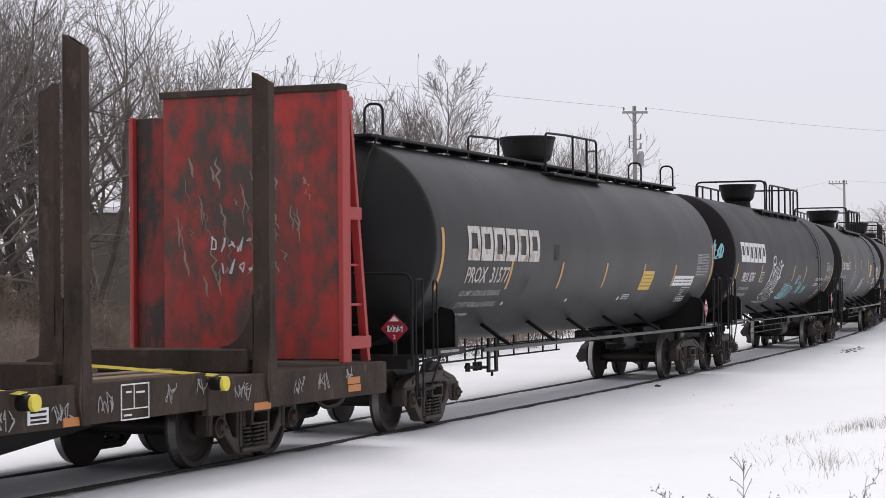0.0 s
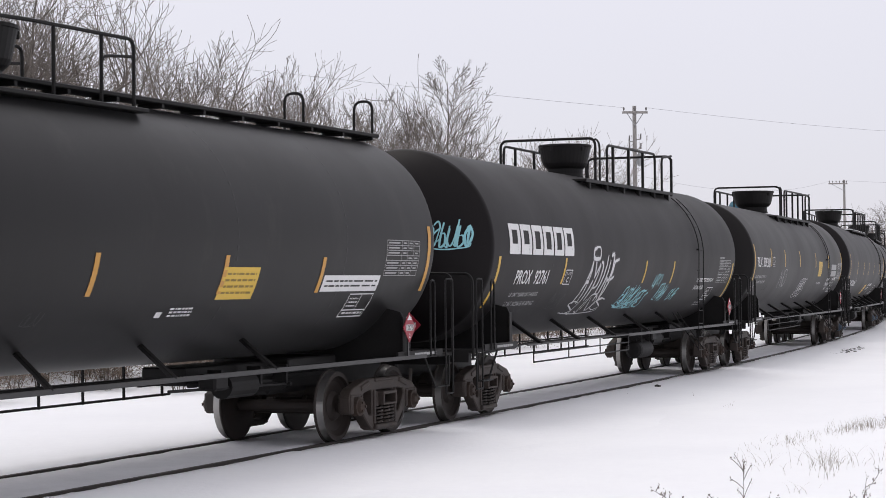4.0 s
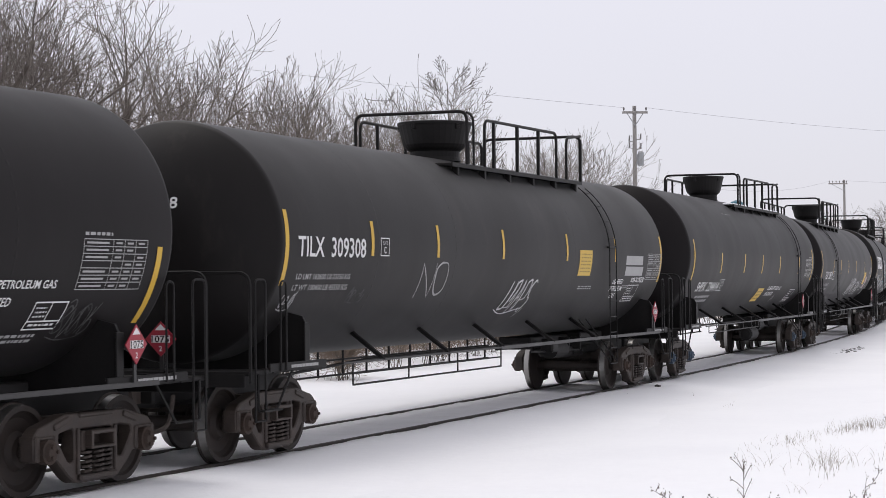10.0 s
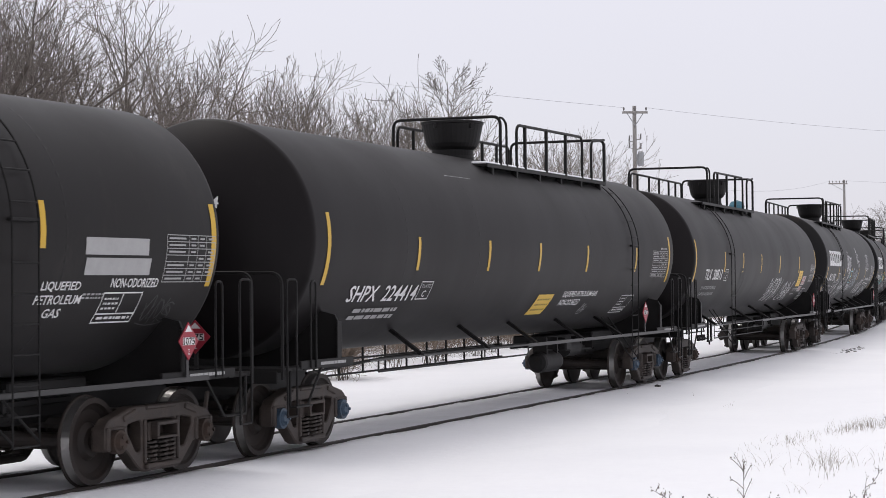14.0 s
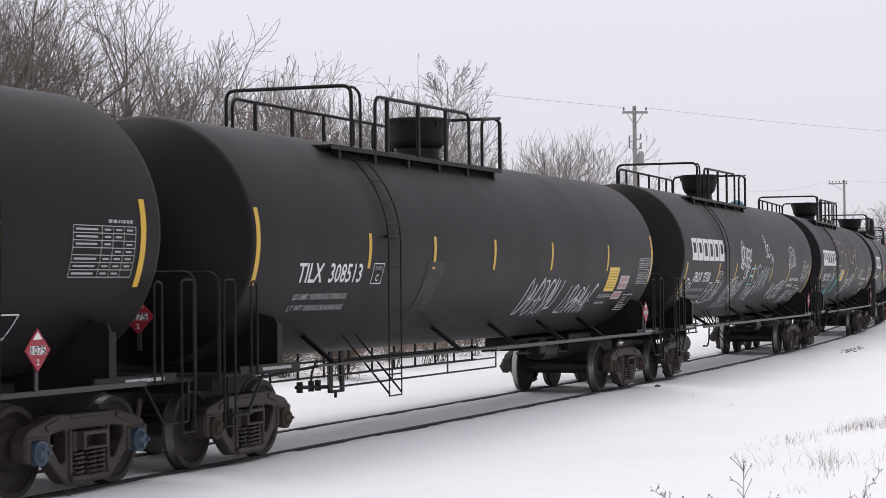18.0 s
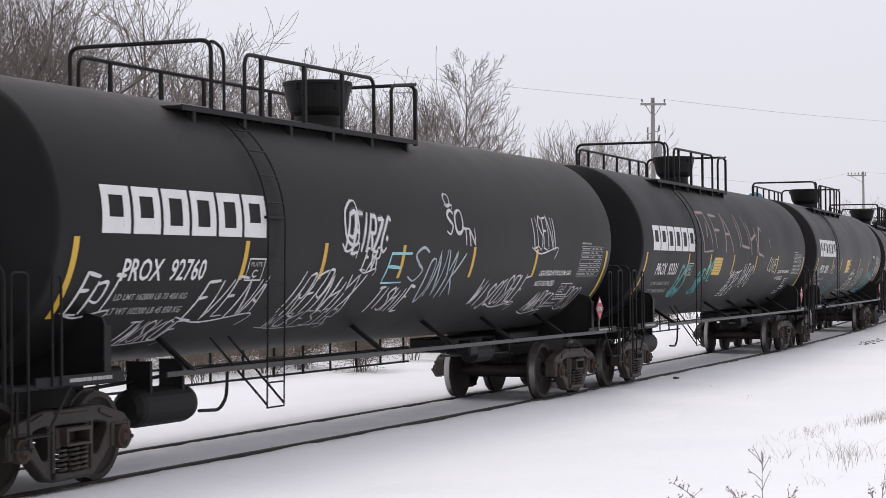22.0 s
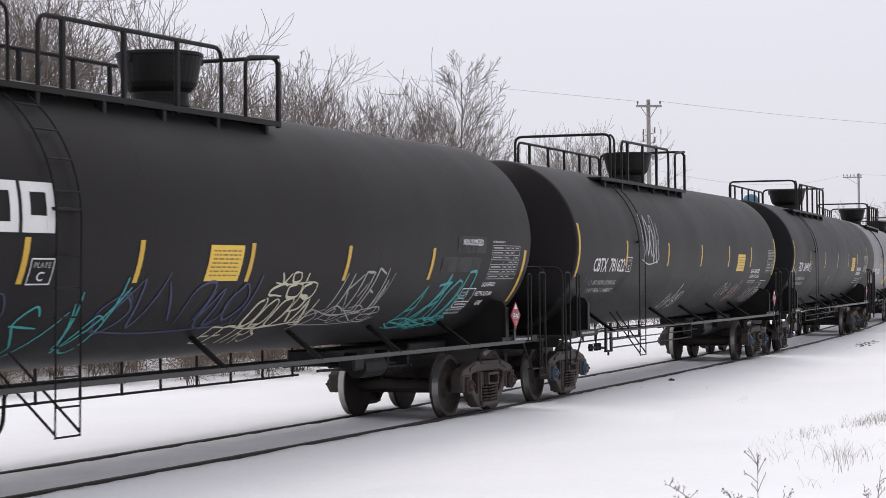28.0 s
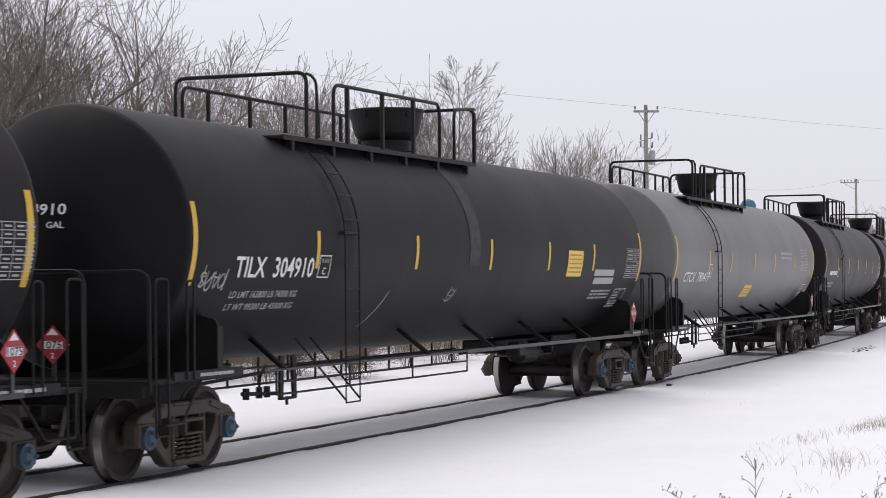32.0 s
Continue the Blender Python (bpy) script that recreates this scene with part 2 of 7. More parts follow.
WORN_RED = material("red_paint_mostly_worn_off", (0.22, 0.016, 0.012), (0.09, 0.012, 0.010), rough=0.65, scale=2.5, fine=14, amount=0.9, bump=0.25, stretch=(1, 1, .4), third=(.022, .014, .011), third_scale=3.2, third_at=(.42, .56))
RED_TRIM = material("red_frame_paint", (0.29, 0.022, 0.020), (0.37, 0.045, 0.04), rough=0.55, scale=2, fine=15, bump=0.1, third=(.10, .03, .025), third_scale=3, third_at=(.6, .75))
DECK = material("dirty_brown_steel", (0.020, 0.0145, 0.0115), (0.056, 0.040, 0.031), rough=0.85, scale=2.6, fine=22, amount=1.4, bump=0.4, stretch=(1, 1, .5), third=(.10, .072, .055), third_scale=4.5, third_at=(.56, .74), spec=.25)
TIMBER = material("weathered_plank", (0.12, 0.085, 0.06), (0.22, 0.17, 0.12), rough=0.9, scale=2, fine=18, amount=0.9, bump=0.4, stretch=(.2, 2, 2), vary=.2)
ORANGE = material("orange_reflector", (0.42, 0.15, 0.03), (0.5, 0.2, 0.05), rough=0.5, scale=8, fine=40, bump=0.02)
STRAP = material("yellow_strap", (0.70, 0.58, 0.06), (0.75, 0.66, 0.15), rough=0.7, scale=5, fine=60, bump=0.1)
BARK = material("grey_brown_bark", (0.085, 0.072, 0.062), (0.16, 0.138, 0.12), rough=0.95, scale=3, fine=25, amount=0.9, bump=0.5, vary=0.25)
TWIG = material("bare_twigs", (0.128, 0.110, 0.098), (0.21, 0.184, 0.163), rough=0.95, scale=0.6, fine=8, amount=0.9, bump=0.0, vary=0.25)
TWIG_RED = material("reddish_brush_twigs", (0.16, 0.122, 0.096), (0.25, 0.20, 0.16), rough=0.95, scale=0.6, fine=8, amount=0.9, bump=0.0, vary=0.3)
DRY_GRASS = material("dry_straw_grass", (0.27, 0.235, 0.20), (0.40, 0.36, 0.31), rough=0.9, scale=2, fine=20, amount=0.9, bump=0.0, vary=0.2)
POLE_WOOD = material("weathered_pole_wood", (0.24, 0.225, 0.215), (0.36, 0.345, 0.33), rough=0.9, scale=2, fine=20, amount=0.9, bump=0.3, stretch=(3, 3, .3))
WIRE = material("grey_wire", (0.26, 0.26, 0.28), rough=0.6, bump=0)
GALV = material("grey_galvanised_metal", (0.32, 0.33, 0.34), (0.42, 0.43, 0.44), rough=0.45, metal=0.6, scale=4, fine=30)
CERAMIC = material("brown_grey_insulator", (0.14, 0.13, 0.13), rough=0.3, bump=0)
TEAL_STEEL = material("teal_painted_steel", (0.03, 0.12, 0.17), (0.06, 0.17, 0.22), rough=0.5, scale=2, fine=20)
SIDING = material("brown_shed_siding", (0.10, 0.085, 0.075), (0.16, 0.14, 0.12), rough=0.8, scale=1, fine=15)


# ---------------------------------------------------------------- mesh helpers
def mesh_of(name, bm, mat, smooth=False):
    me = bpy.data.meshes.new(name)
    bm.to_mesh(me)
    bm.free()
    me.materials.append(mat)
    if smooth:
        for p in me.polygons:
            p.use_smooth = True
    return me


def part(name, shape, mat, parent, label="", m=None, smooth=False):
    """One mesh under a thing or a part. shape: a bmesh, or a mesh to share."""
    me = shape if isinstance(shape, bpy.types.Mesh) else mesh_of(name, shape, mat, smooth)
    ob = new(name, me)
    ob.parent = parent
    if m is not None:
        ob.matrix_basis = m
    return tagged(ob, label=label)


def box(bm, c, size, bevel=0.0, turn=None):
    m = Matrix.Translation(c) @ (turn or Matrix()) @ Matrix.Diagonal((*size, 1))
    r = bmesh.ops.create_cube(bm, size=1.0, matrix=m)
    if bevel:
        es = list({e for v in r["verts"] for e in v.link_edges})
        bmesh.ops.bevel(bm, geom=es, offset=bevel, segments=1, affect="EDGES", profile=0.5)


def rod(bm, a, b, r, seg=8, r2=None):
    a, b = Vector(a), Vector(b)
    d = b - a
    q = d.to_track_quat("Z", "Y").to_matrix().to_4x4()
    bmesh.ops.create_cone(bm, cap_ends=True, segments=seg, radius1=r, radius2=r if r2 is None else r2, depth=d.length,
                          matrix=Matrix.Translation((a + b) / 2) @ q)


def tube(bm, pts, r, seg=6, closed=False):
    """A pipe along a line of points, with its corners as bent."""
    pts = [Vector(p) for p in pts]
    n = len(pts)
    rings = []
    side = None
    for i, p in enumerate(pts):
        a = pts[i - 1] if i or closed else p
        b = pts[(i + 1) % n] if i < n - 1 or closed else p
        d = (b - a).normalized()
        if side is None:
            side = d.orthogonal().normalized()
        side = (side - d * side.dot(d)).normalized()
        up = d.cross(side)
        rings.append([bm.verts.new(p + (side * math.cos(2 * math.pi * k / seg) + up * math.sin(2 * math.pi * k / seg)) * r) for k in range(seg)])
    for i in range(n if closed else n - 1):
        a, b = rings[i], rings[(i + 1) % n]
        for k in range(seg):
            bm.faces.new((a[k], a[(k + 1) % seg], b[(k + 1) % seg], b[k]))
    if not closed:
        bm.faces.new(rings[0][::-1])
        bm.faces.new(rings[-1])


def bent(pts, radius=0.1, steps=4):
    """Rounds the corners of a line of points."""
    pts = [Vector(p) for p in pts]
    out = [pts[0]]
    for a, p, b in zip(pts, pts[1:], pts[2:]):
        u, v = (a - p), (b - p)
        k = min(radius, u.length * .45, v.length * .45)
        s, e = p + u.normalized() * k, p + v.normalized() * k
        for i in range(steps + 1):
            q = i / steps
            out.append(s * (1 - q) ** 2 + p * 2 * q * (1 - q) + e * q * q)
    return out + [pts[-1]]


def lathe(bm, profile, seg=32, axis="x"):
    """Turns (along, radius) pairs round an axis."""
    rings = []
    for a, r in profile:
        ring = []
        for k in range(seg):
            c, s = math.cos(2 * math.pi * k / seg), math.sin(2 * math.pi * k / seg)
            co = {"x": (a, r * c, r * s), "y": (r * s, a, r * c), "z": (r * c, r * s, a)}[axis]
            ring.append(bm.verts.new(co))
        rings.append(ring)
    for a, b in zip(rings, rings[1:]):
        for k in range(seg):
            bm.faces.new((a[k], a[(k + 1) % seg], b[(k + 1) % seg], b[k]))
    bm.faces.new(rings[0][::-1])
    bm.faces.new(rings[-1])
    bmesh.ops.recalc_face_normals(bm, faces=bm.faces)


def prism(bm, pts, y0, y1):
    """A plate: an outline in x and z, from y0 to y1."""
    a = [bm.verts.new((x, y0, z)) for x, z in pts]
    b = [bm.verts.new((x, y1, z)) for x, z in pts]
    n = len(pts)
    fs = [bm.faces.new(a), bm.faces.new(b[::-1])]
    for i in range(n):
        fs.append(bm.faces.new((a[i], b[i], b[(i + 1) % n], a[(i + 1) % n])))
    bmesh.ops.recalc_face_normals(bm, faces=fs)


# ---------------------------------------------------------------- ground, bed and rails
def ground_height(x, y):
    """Flat by the track, rising a little to the bank on the camera's side."""
    i = int(np.argmin((TRACK_X - x) ** 2 + (TRACK_Y - y) ** 2))
    d = (x - TRACK_X[i]) * np.cos(TRACK_H[i]) - (y - TRACK_Y[i]) * np.sin(TRACK_H[i])
    q = min(max((d - 5.0) / 16.0, 0), 1)
    rise = 0.45 * q * q * (3 - 2 * q)
    back = 0.12 * min(max((-d - 9) / 8, 0), 1)
    return -0.09 + rise + back + 0.035 * noise.noise((x * .22, y * .22, 0)) * min(1, abs(d) / 6) + 0.012 * noise.noise((x * .9, y * .9, 3)) * min(1, abs(d) / 6)


def make_ground():
    xs = sorted(set([-3000, -1200, -500, -250, -120, -70] + list(np.arange(-48, 60.1, 1.5)) + [75, 120, 250, 500, 1200, 3000]))
    ys = sorted(set([-3000, -1000, -300, -100, -40, -15] + list(np.arange(0, 120.1, 1.5)) + [130, 150, 180, 230, 300, 450, 800, 1600, 4000]))
    verts, faces = [], []
    for y in ys:
        for x in xs:
            verts.append((x, y, ground_height(x, y)))
    w = len(xs)
    for j in range(len(ys) - 1):
        for i in range(w - 1):
            faces.append((j * w + i, j * w + i + 1, (j + 1) * w + i + 1, (j + 1) * w + i))
    me = bpy.data.meshes.new("ground")
    me.from_pydata(verts, [], faces)
    me.materials.append(SNOW)
    for p in me.polygons:
        p.use_smooth = True
    tagged(new("ground", me), "flat snow-covered field with a slight bank", "snow", kind="structure")


def strip(name, offsets, s_list, mat, label, ragged=()):
    """A sheet swept along the track: (side, height) pairs; those listed in ragged have an uneven edge."""
    verts, faces = [], []
    n = len(offsets)
    rnd = random.Random(len(name) * 7 + n)
    for s in s_list:
        for k, (o, z) in enumerate(offsets):
            if k in ragged:
                o += 0.020 * noise.noise((s * 2.3, o, 1)) + 0.026 * noise.noise((s * 0.6, o, 7)) + rnd.uniform(-.010, .010)
            x, y, h = on_track(s, o)
            if k in ragged:
                z += .010 * noise.noise((s * 1.1, o * 3, 2)) + .010 * noise.noise((s * 3.7, o * 3, 4))
            verts.append((x, y, z + (0.012 * noise.noise((s * .5, o * 1.3, 5)) if abs(z) > .03 else 0.006 * noise.noise((s, o * 2, 5)))))
    for j in range(len(s_list) - 1):
        for i in range(n - 1):
            faces.append((j * n + i, j * n + i + 1, (j + 1) * n + i + 1, (j + 1) * n + i))
    me = bpy.data.meshes.new(name)
    me.from_pydata(verts, [], faces)
    me.materials.append(mat)
    for p in me.polygons:
        p.use_smooth = True
    return tagged(new(name, me), label, "snow", kind="structure")


def make_track():
    fine = list(np.arange(-40, 30, 0.14)) + list(np.arange(30, 120, 0.5)) + list(np.arange(120, 321, 4.0))
    fine = [-200, -120, -80, -60] + fine
    strip("snow_shoulder", [(0.825, -0.055), (0.84, -0.021), (1.0, -0.016), (1.25, -0.017), (1.7, -0.03), (2.6, -0.07), (4.0, -0.12), (5.5, -0.25)], fine, SNOW, "smooth snow shoulder banked against the near rail", ragged=(0, 1, 2))
    strip("snow_shoulder", [(-5.5, -0.25), (-4.0, -0.12), (-2.6, -0.07), (-1.7, -0.03), (-1.1, -0.012), (-0.845, -0.012), (-0.83, -0.03)], fine, SNOW, "smooth snow shoulder banked against the far rail", ragged=(5, 6))
    strip("track_snow", [(-0.672, -0.03), (-0.64, -0.013), (-.3, -0.028), (0, -0.042), (.3, -0.034), (0.625, -0.03), (0.655, -0.06)], fine, TRACK_SNOW, "packed dull snow between the rails", ragged=(0, 1, 5, 6))
    strip("ballast", [(-1.0, -0.10), (-.4, -0.10), (.4, -0.10), (1.0, -0.10)], fine[::3] + [320.0], BALLAST, "dark ballast in the gaps beside the rails")
    # rail section: foot, web, head
    sec = [(-.07, -.17), (-.07, -.155), (-.012, -.14), (-.012, -.045), (-.036, -.035), (-.036, -.006), (-.028, 0), (.028, 0), (.036, -.006), (.036, -.035), (.012, -.045), (.012, -.14), (.07, -.155), (.07, -.17)]
    ss = [-200, -120, -80, -60] + list(np.arange(-40, 140, 1.0)) + list(np.arange(140, 321, 5.0))
    for side, label in ((0.7525, "worn steel rail of the near side half sunk in snow"), (-0.7525, "worn steel rail of the far side half sunk in snow")):
        verts, faces = [], []
        n = len(sec)
        for s in ss:
            for o, z in sec:
                x, y, h = on_track(s, side + o)
                verts.append((x, y, z))
        for j in range(len(ss) - 1):
            for i in range(n):
                faces.append((j * n + i, j * n + (i + 1) % n, (j + 1) * n + (i + 1) % n, (j + 1) * n + i))
        me = bpy.data.meshes.new("rail")
        me.from_pydata(verts, [], faces)
        me.materials.append(RAIL)
        tagged(new("rail", me), label, "rail", "rails of the track", kind="structure")


make_ground()
make_track()

# ---------------------------------------------------------------- lettering and flat shapes wrapped on the tanks
TANK_R, TANK_Z, BARREL, BOLSTER = 1.485, 2.63, 8.58, 7.8
CROWN, KNUCKLE = 1.95, 0.15  # radii of the dished heads
CROWN_AT = CROWN_EDGE = 0.0


def size_tank(r, z):
    """Radius and height of axis of the tank that is being built."""
    global TANK_R, TANK_Z, CROWN_AT, CROWN_EDGE
    TANK_R, TANK_Z = r, z
    CROWN_AT = -math.sqrt((CROWN - KNUCKLE) ** 2 - (TANK_R - KNUCKLE) ** 2)
    CROWN_EDGE = CROWN * (TANK_R - KNUCKLE) / (CROWN - KNUCKLE)


size_tank(TANK_R, TANK_Z)


def dish(r):
    """How far a head bulges out beyond the barrel's end at distance r from the axis."""
    if r < CROWN_EDGE:
        return CROWN_AT + math.sqrt(CROWN ** 2 - r * r)
    return math.sqrt(max(KNUCKLE ** 2 - (r - TANK_R + KNUCKLE) ** 2, 0))


GLYPHS = {}


def glyphs(text):
    """The outline of a word as a flat mesh (x and y from 0 to 1), cut across so that it can bend."""
    if text not in GLYPHS:
        cu = bpy.data.curves.new("word", "FONT")
        cu.body, cu.resolution_u, cu.offset = text, 2, .014
        ob = new("word", cu)
        bpy.context.view_layer.update()
        me = bpy.data.meshes.new_from_object(ob.evaluated_get(bpy.context.evaluated_depsgraph_get()))
        bpy.data.objects.remove(ob)
        bpy.data.curves.remove(cu)
        bm = bmesh.new()
        bm.from_mesh(me)
        bpy.data.meshes.remove(me)
        xs, ys = [v.co.x for v in bm.verts], [v.co.y for v in bm.verts]
        x0, x1, y0, y1 = min(xs), max(xs), min(ys), max(ys)
        for v in bm.verts:
            v.co = ((v.co.x - x0) / (x1 - x0), (v.co.y - y0) / (y1 - y0), 0)
        for k in (.25, .5, .75):
            bmesh.ops.bisect_plane(bm, geom=bm.verts[:] + bm.edges[:] + bm.faces[:], plane_co=(0, k, 0), plane_no=(0, 1, 0))
        bm.verts.index_update()
        GLYPHS[text] = ([v.co.copy() for v in bm.verts], [[v.index for v in f.verts] for f in bm.faces])
        bm.free()
    return GLYPHS[text]


def arc(w):
    return TANK_R * math.asin(max(-1, min(1, (w - TANK_Z) / TANK_R)))


def wrap_arc(u, a, lift=0.006):
    return Vector((min(u + .04, BARREL - .005), -(TANK_R + lift) * math.cos(a / TANK_R), TANK_Z + (TANK_R + lift) * math.sin(a / TANK_R)))


def word_mesh(text, u0, u1, w0, w1, mat, slant=0.0, lift=0.007):
    vs, fs = glyphs(text)
    a0, a1 = arc(w0), arc(w1)
    me = bpy.data.meshes.new("lettering")
    me.from_pydata([wrap_arc(u0 + (u1 - u0) * v.x + slant * v.y * (w1 - w0), a0 + (a1 - a0) * v.y, lift) for v in vs], [], fs)
    me.materials.append(mat)
    return me


def head_word(text, end, y0, y1, z0, z1, mat):
    """Lettering on the curved tank head; end: -1 or 1."""
    vs, fs = glyphs(text)
    co = []
    for v in vs:
        y, z = y0 + (y1 - y0) * v.x, z0 + (z1 - z0) * v.y
        co.append((end * (BARREL + dish(math.hypot(y, z - TANK_Z)) + 0.012), y, z))
    me = bpy.data.meshes.new("lettering")
    me.from_pydata(co, [], fs)
    me.materials.append(mat)
    return me


def patch_into(bm, u0, u1, w0, w1, lift=0.005, slant=0.0):
    """A thin sheet bent to the barrel."""
    a0, a1 = arc(w0), arc(w1)
    n = max(1, int((a1 - a0) / 0.10))
    rows = []
    for k in range(n + 1):
        a = a0 + (a1 - a0) * k / n
        sh = slant * (a - a0)
        rows.append((bm.verts.new(wrap_arc(u0 + sh, a, lift)), bm.verts.new(wrap_arc(u1 + sh, a, lift))))
    for p, q in zip(rows, rows[1:]):
        bm.faces.new((p[0], p[1], q[1], q[0]))


def patch(name, u0, u1, w0, w1, mat, parent, label="", lift=0.005, slant=0.0):
    bm = bmesh.new()
    patch_into(bm, u0, u1, w0, w1, lift, slant)
    return part(name, bm, mat, parent, label)


def bars_into(bm, u0, u1, w0, w1, rows, seed, lift=0.009, fill=0.55):
    """Small writing that cannot be read: rows of bars."""
    rnd = random.Random(seed)
    h = (w1 - w0) / rows
    for r in range(rows):
        u = u0 + rnd.uniform(0, .04) * (u1 - u0)
        while u < u1 - 0.02:
            n = min(rnd.uniform(0.05, 0.22) * (u1 - u0), u1 - u)
            patch_into(bm, u, u + n * 0.88, w0 + h * (r + .5 - fill / 2), w0 + h * (r + .5 + fill / 2), lift)
            u += n + 0.015


def table_into(bm, u0, u1, w0, w1, lift=0.006):
    """A stencilled table: frame, rules and bars."""
    t = 0.009
    for k in range(8):
        w = w0 + (w1 - w0) * k / 7
        patch_into(bm, u0, u1, w - t / 2, w + t / 2, lift)
    for q in (0, .45, .63, .81, 1):
        u = u0 + (u1 - u0) * q
        patch_into(bm, u - t / 2, u + t / 2, w0, w1, lift)
    for k in range(7):
        w = w0 + (w1 - w0) * (k + .5) / 7
        for a, b in ((.04, .38), (.49, .59), (.67, .77), (.85, .95)):
            if (k * 7 + int(a * 100)) % 5:
                patch_into(bm, u0 + (u1 - u0) * a, u0 + (u1 - u0) * b, w - .010, w + .010, lift)


# bends of a spray can: short strokes in a unit square
BENDS = ([(0, 1), (.06, .35), (.02, -.1), (.3, .05)], [(.9, .85), (.45, 1), (.1, .75), (.5, .5), (.9, .22), (.5, 0), (.05, .15)],
         [(.1, .45), (.9, .55), (.6, 1), (.1, .6), (.3, .05), (.95, .2)], [(.1, 0), (.08, .9), (.5, 1.02), (.86, .7), (.8, 0)],
         [(.1, 1), (.08, .2), (.5, -.02), (.86, .3), (.92, 1.05)], [(0, 1), (.42, 0), (.85, 1.1)], [(.5, 1), (.02, .5), (.5, 0), (.98, .5), (.5, 1), (.2, .8)],
         [(.05, .1), (.95, .95)], [(.0, .3), (.5, 1.2), (.65, .15), (1.0, .3)], [(.0, .55), (1.0, .5)], [(.3, 1.05), (.3, 0), (.9, .1), (.75, .55), (.3, .5)])


def glide(keys, n=5):
    """A smooth line through key points."""
    if len(keys) < 3:
        return [(keys[0][0] + (keys[1][0] - keys[0][0]) * i / n, keys[0][1] + (keys[1][1] - keys[0][1]) * i / n) for i in range(n + 1)]
    k = [keys[0]] + keys + [keys[-1]]
    out = []
    for a, b, c, d in zip(k, k[1:], k[2:], k[3:]):
        for i in range(n):
            t = i / n
            out.append(tuple(.5 * (2 * b[m] + (c[m] - a[m]) * t + (2 * a[m] - 5 * b[m] + 4 * c[m] - d[m]) * t * t + (3 * b[m] - a[m] - 3 * c[m] + d[m]) * t ** 3) for m in (0, 1)))
    return out + [keys[-1]]


def ribbon(bm, pts, width, place, lift):
    """A painted stroke along points, thinner at its ends."""
    left, right = [], []
    n = len(pts)
    for i, p in enumerate(pts):
        a, b = pts[max(i - 1, 0)], pts[min(i + 1, n - 1)]
        dx, dy = b[0] - a[0], b[1] - a[1]
        d = math.hypot(dx, dy) or 1
        k = width / 2 * (.5 + .5 * math.sin(math.pi * min(1, .15 + i / n)))
        left.append(bm.verts.new(place(p[0] - dy / d * k, p[1] + dx / d * k, lift)))
        right.append(bm.verts.new(place(p[0] + dy / d * k, p[1] - dx / d * k, lift)))
    for i in range(n - 1):
        bm.faces.new((left[i], right[i], right[i + 1], left[i + 1]))


def scrawl(bm, place, x0, x1, y0, y1, rnd, thick, cells, lean):
    """Crossing strokes side by side that spell nothing."""
    step, hgt = (x1 - x0) / cells, y1 - y0
    for k in range(cells):
        for j in range(rnd.choice((1, 2, 2))):
            keys = rnd.choice(BENDS)
            sx, sy = step * rnd.uniform(.85, 1.25), hgt * rnd.uniform(.62, .92)
            ox, oy = x0 + step * k + rnd.uniform(-.12, .12) * step, y0 + hgt * rnd.uniform(.04, .26)
            flip = rnd.random() < .3
            pts = [((1 - a if flip else a) * sx + rnd.uniform(-.05, .05) * sx, b * sy + rnd.uniform(-.05, .05) * sy) for a, b in keys]
            ribbon(bm, glide([(ox + a + lean * b, oy + b) for a, b in pts]), thick * rnd.uniform(.9, 1.25), place, .006 + .0004 * (2 * k + j))
    if rnd.random() < .5:
        ribbon(bm, glide([(x0, y0 + hgt * .12), (x0 + (x1 - x0) * .4, y0), (x1 - step * .5, y0 + hgt * .08), (x1, y0 + hgt * .22)]), thick * .8, place, .0055)


# strokes of hand-drawn capitals on a ten by ten grid: x and y digit by digit; a tilde makes a stroke flow
STROKES = dict(A="004990 2474", C="~986905025191", D="0009899000 4367", E="99090090 0565", F="0009 0989 0565", G="~985905025092 9454", H="0009 8088 0486", I="4049",
               K="0009 990590", M="0009459990", N="00099099", O="~49071250928849", P="0009 ~09798404", R="0009 ~09798505 3590", S="~98591745835001",
               T="0999 4940", U="09019199", V="094099", W="0920476099", X="0099 0990", Y="0945 9945 4540", Z="09990090")


def letter_strokes(bm, place, text, x0, x1, y0, y1, thick, lean, rnd, lift, loose=.06):
    """Sprayed capitals side by side, each a little off its line."""
    step, hgt = (x1 - x0) / len(text), y1 - y0
    for k, ch in enumerate(text):
        if ch not in STROKES:
            continue
        sx, sy = step * rnd.uniform(.74, .96), hgt * rnd.uniform(.80, 1.0)
        ox, oy = x0 + step * k, y0 + (hgt - sy) * rnd.random()
        for j, stroke in enumerate(STROKES[ch].split()):
            flow = stroke[0] == "~"
            digits = stroke.strip("~")
            keys = [(int(digits[i]) / 9 + rnd.uniform(-loose, loose), int(digits[i + 1]) / 9 + rnd.uniform(-loose, loose)) for i in range(0, len(digits), 2)]
            pts = [(ox + p * sx + lean * q * sy, oy + q * sy) for p, q in keys]
            if flow:
                pts = glide(pts)
            else:
                pts = [tuple(u + (v - u) * i / 4 for u, v in zip(p, q)) for p, q in zip(pts, pts[1:]) for i in range(4)] + [pts[-1]]
            ribbon(bm, pts, thick * rnd.uniform(1.1, 1.5), place, lift + .0004 * (2 * k + j))


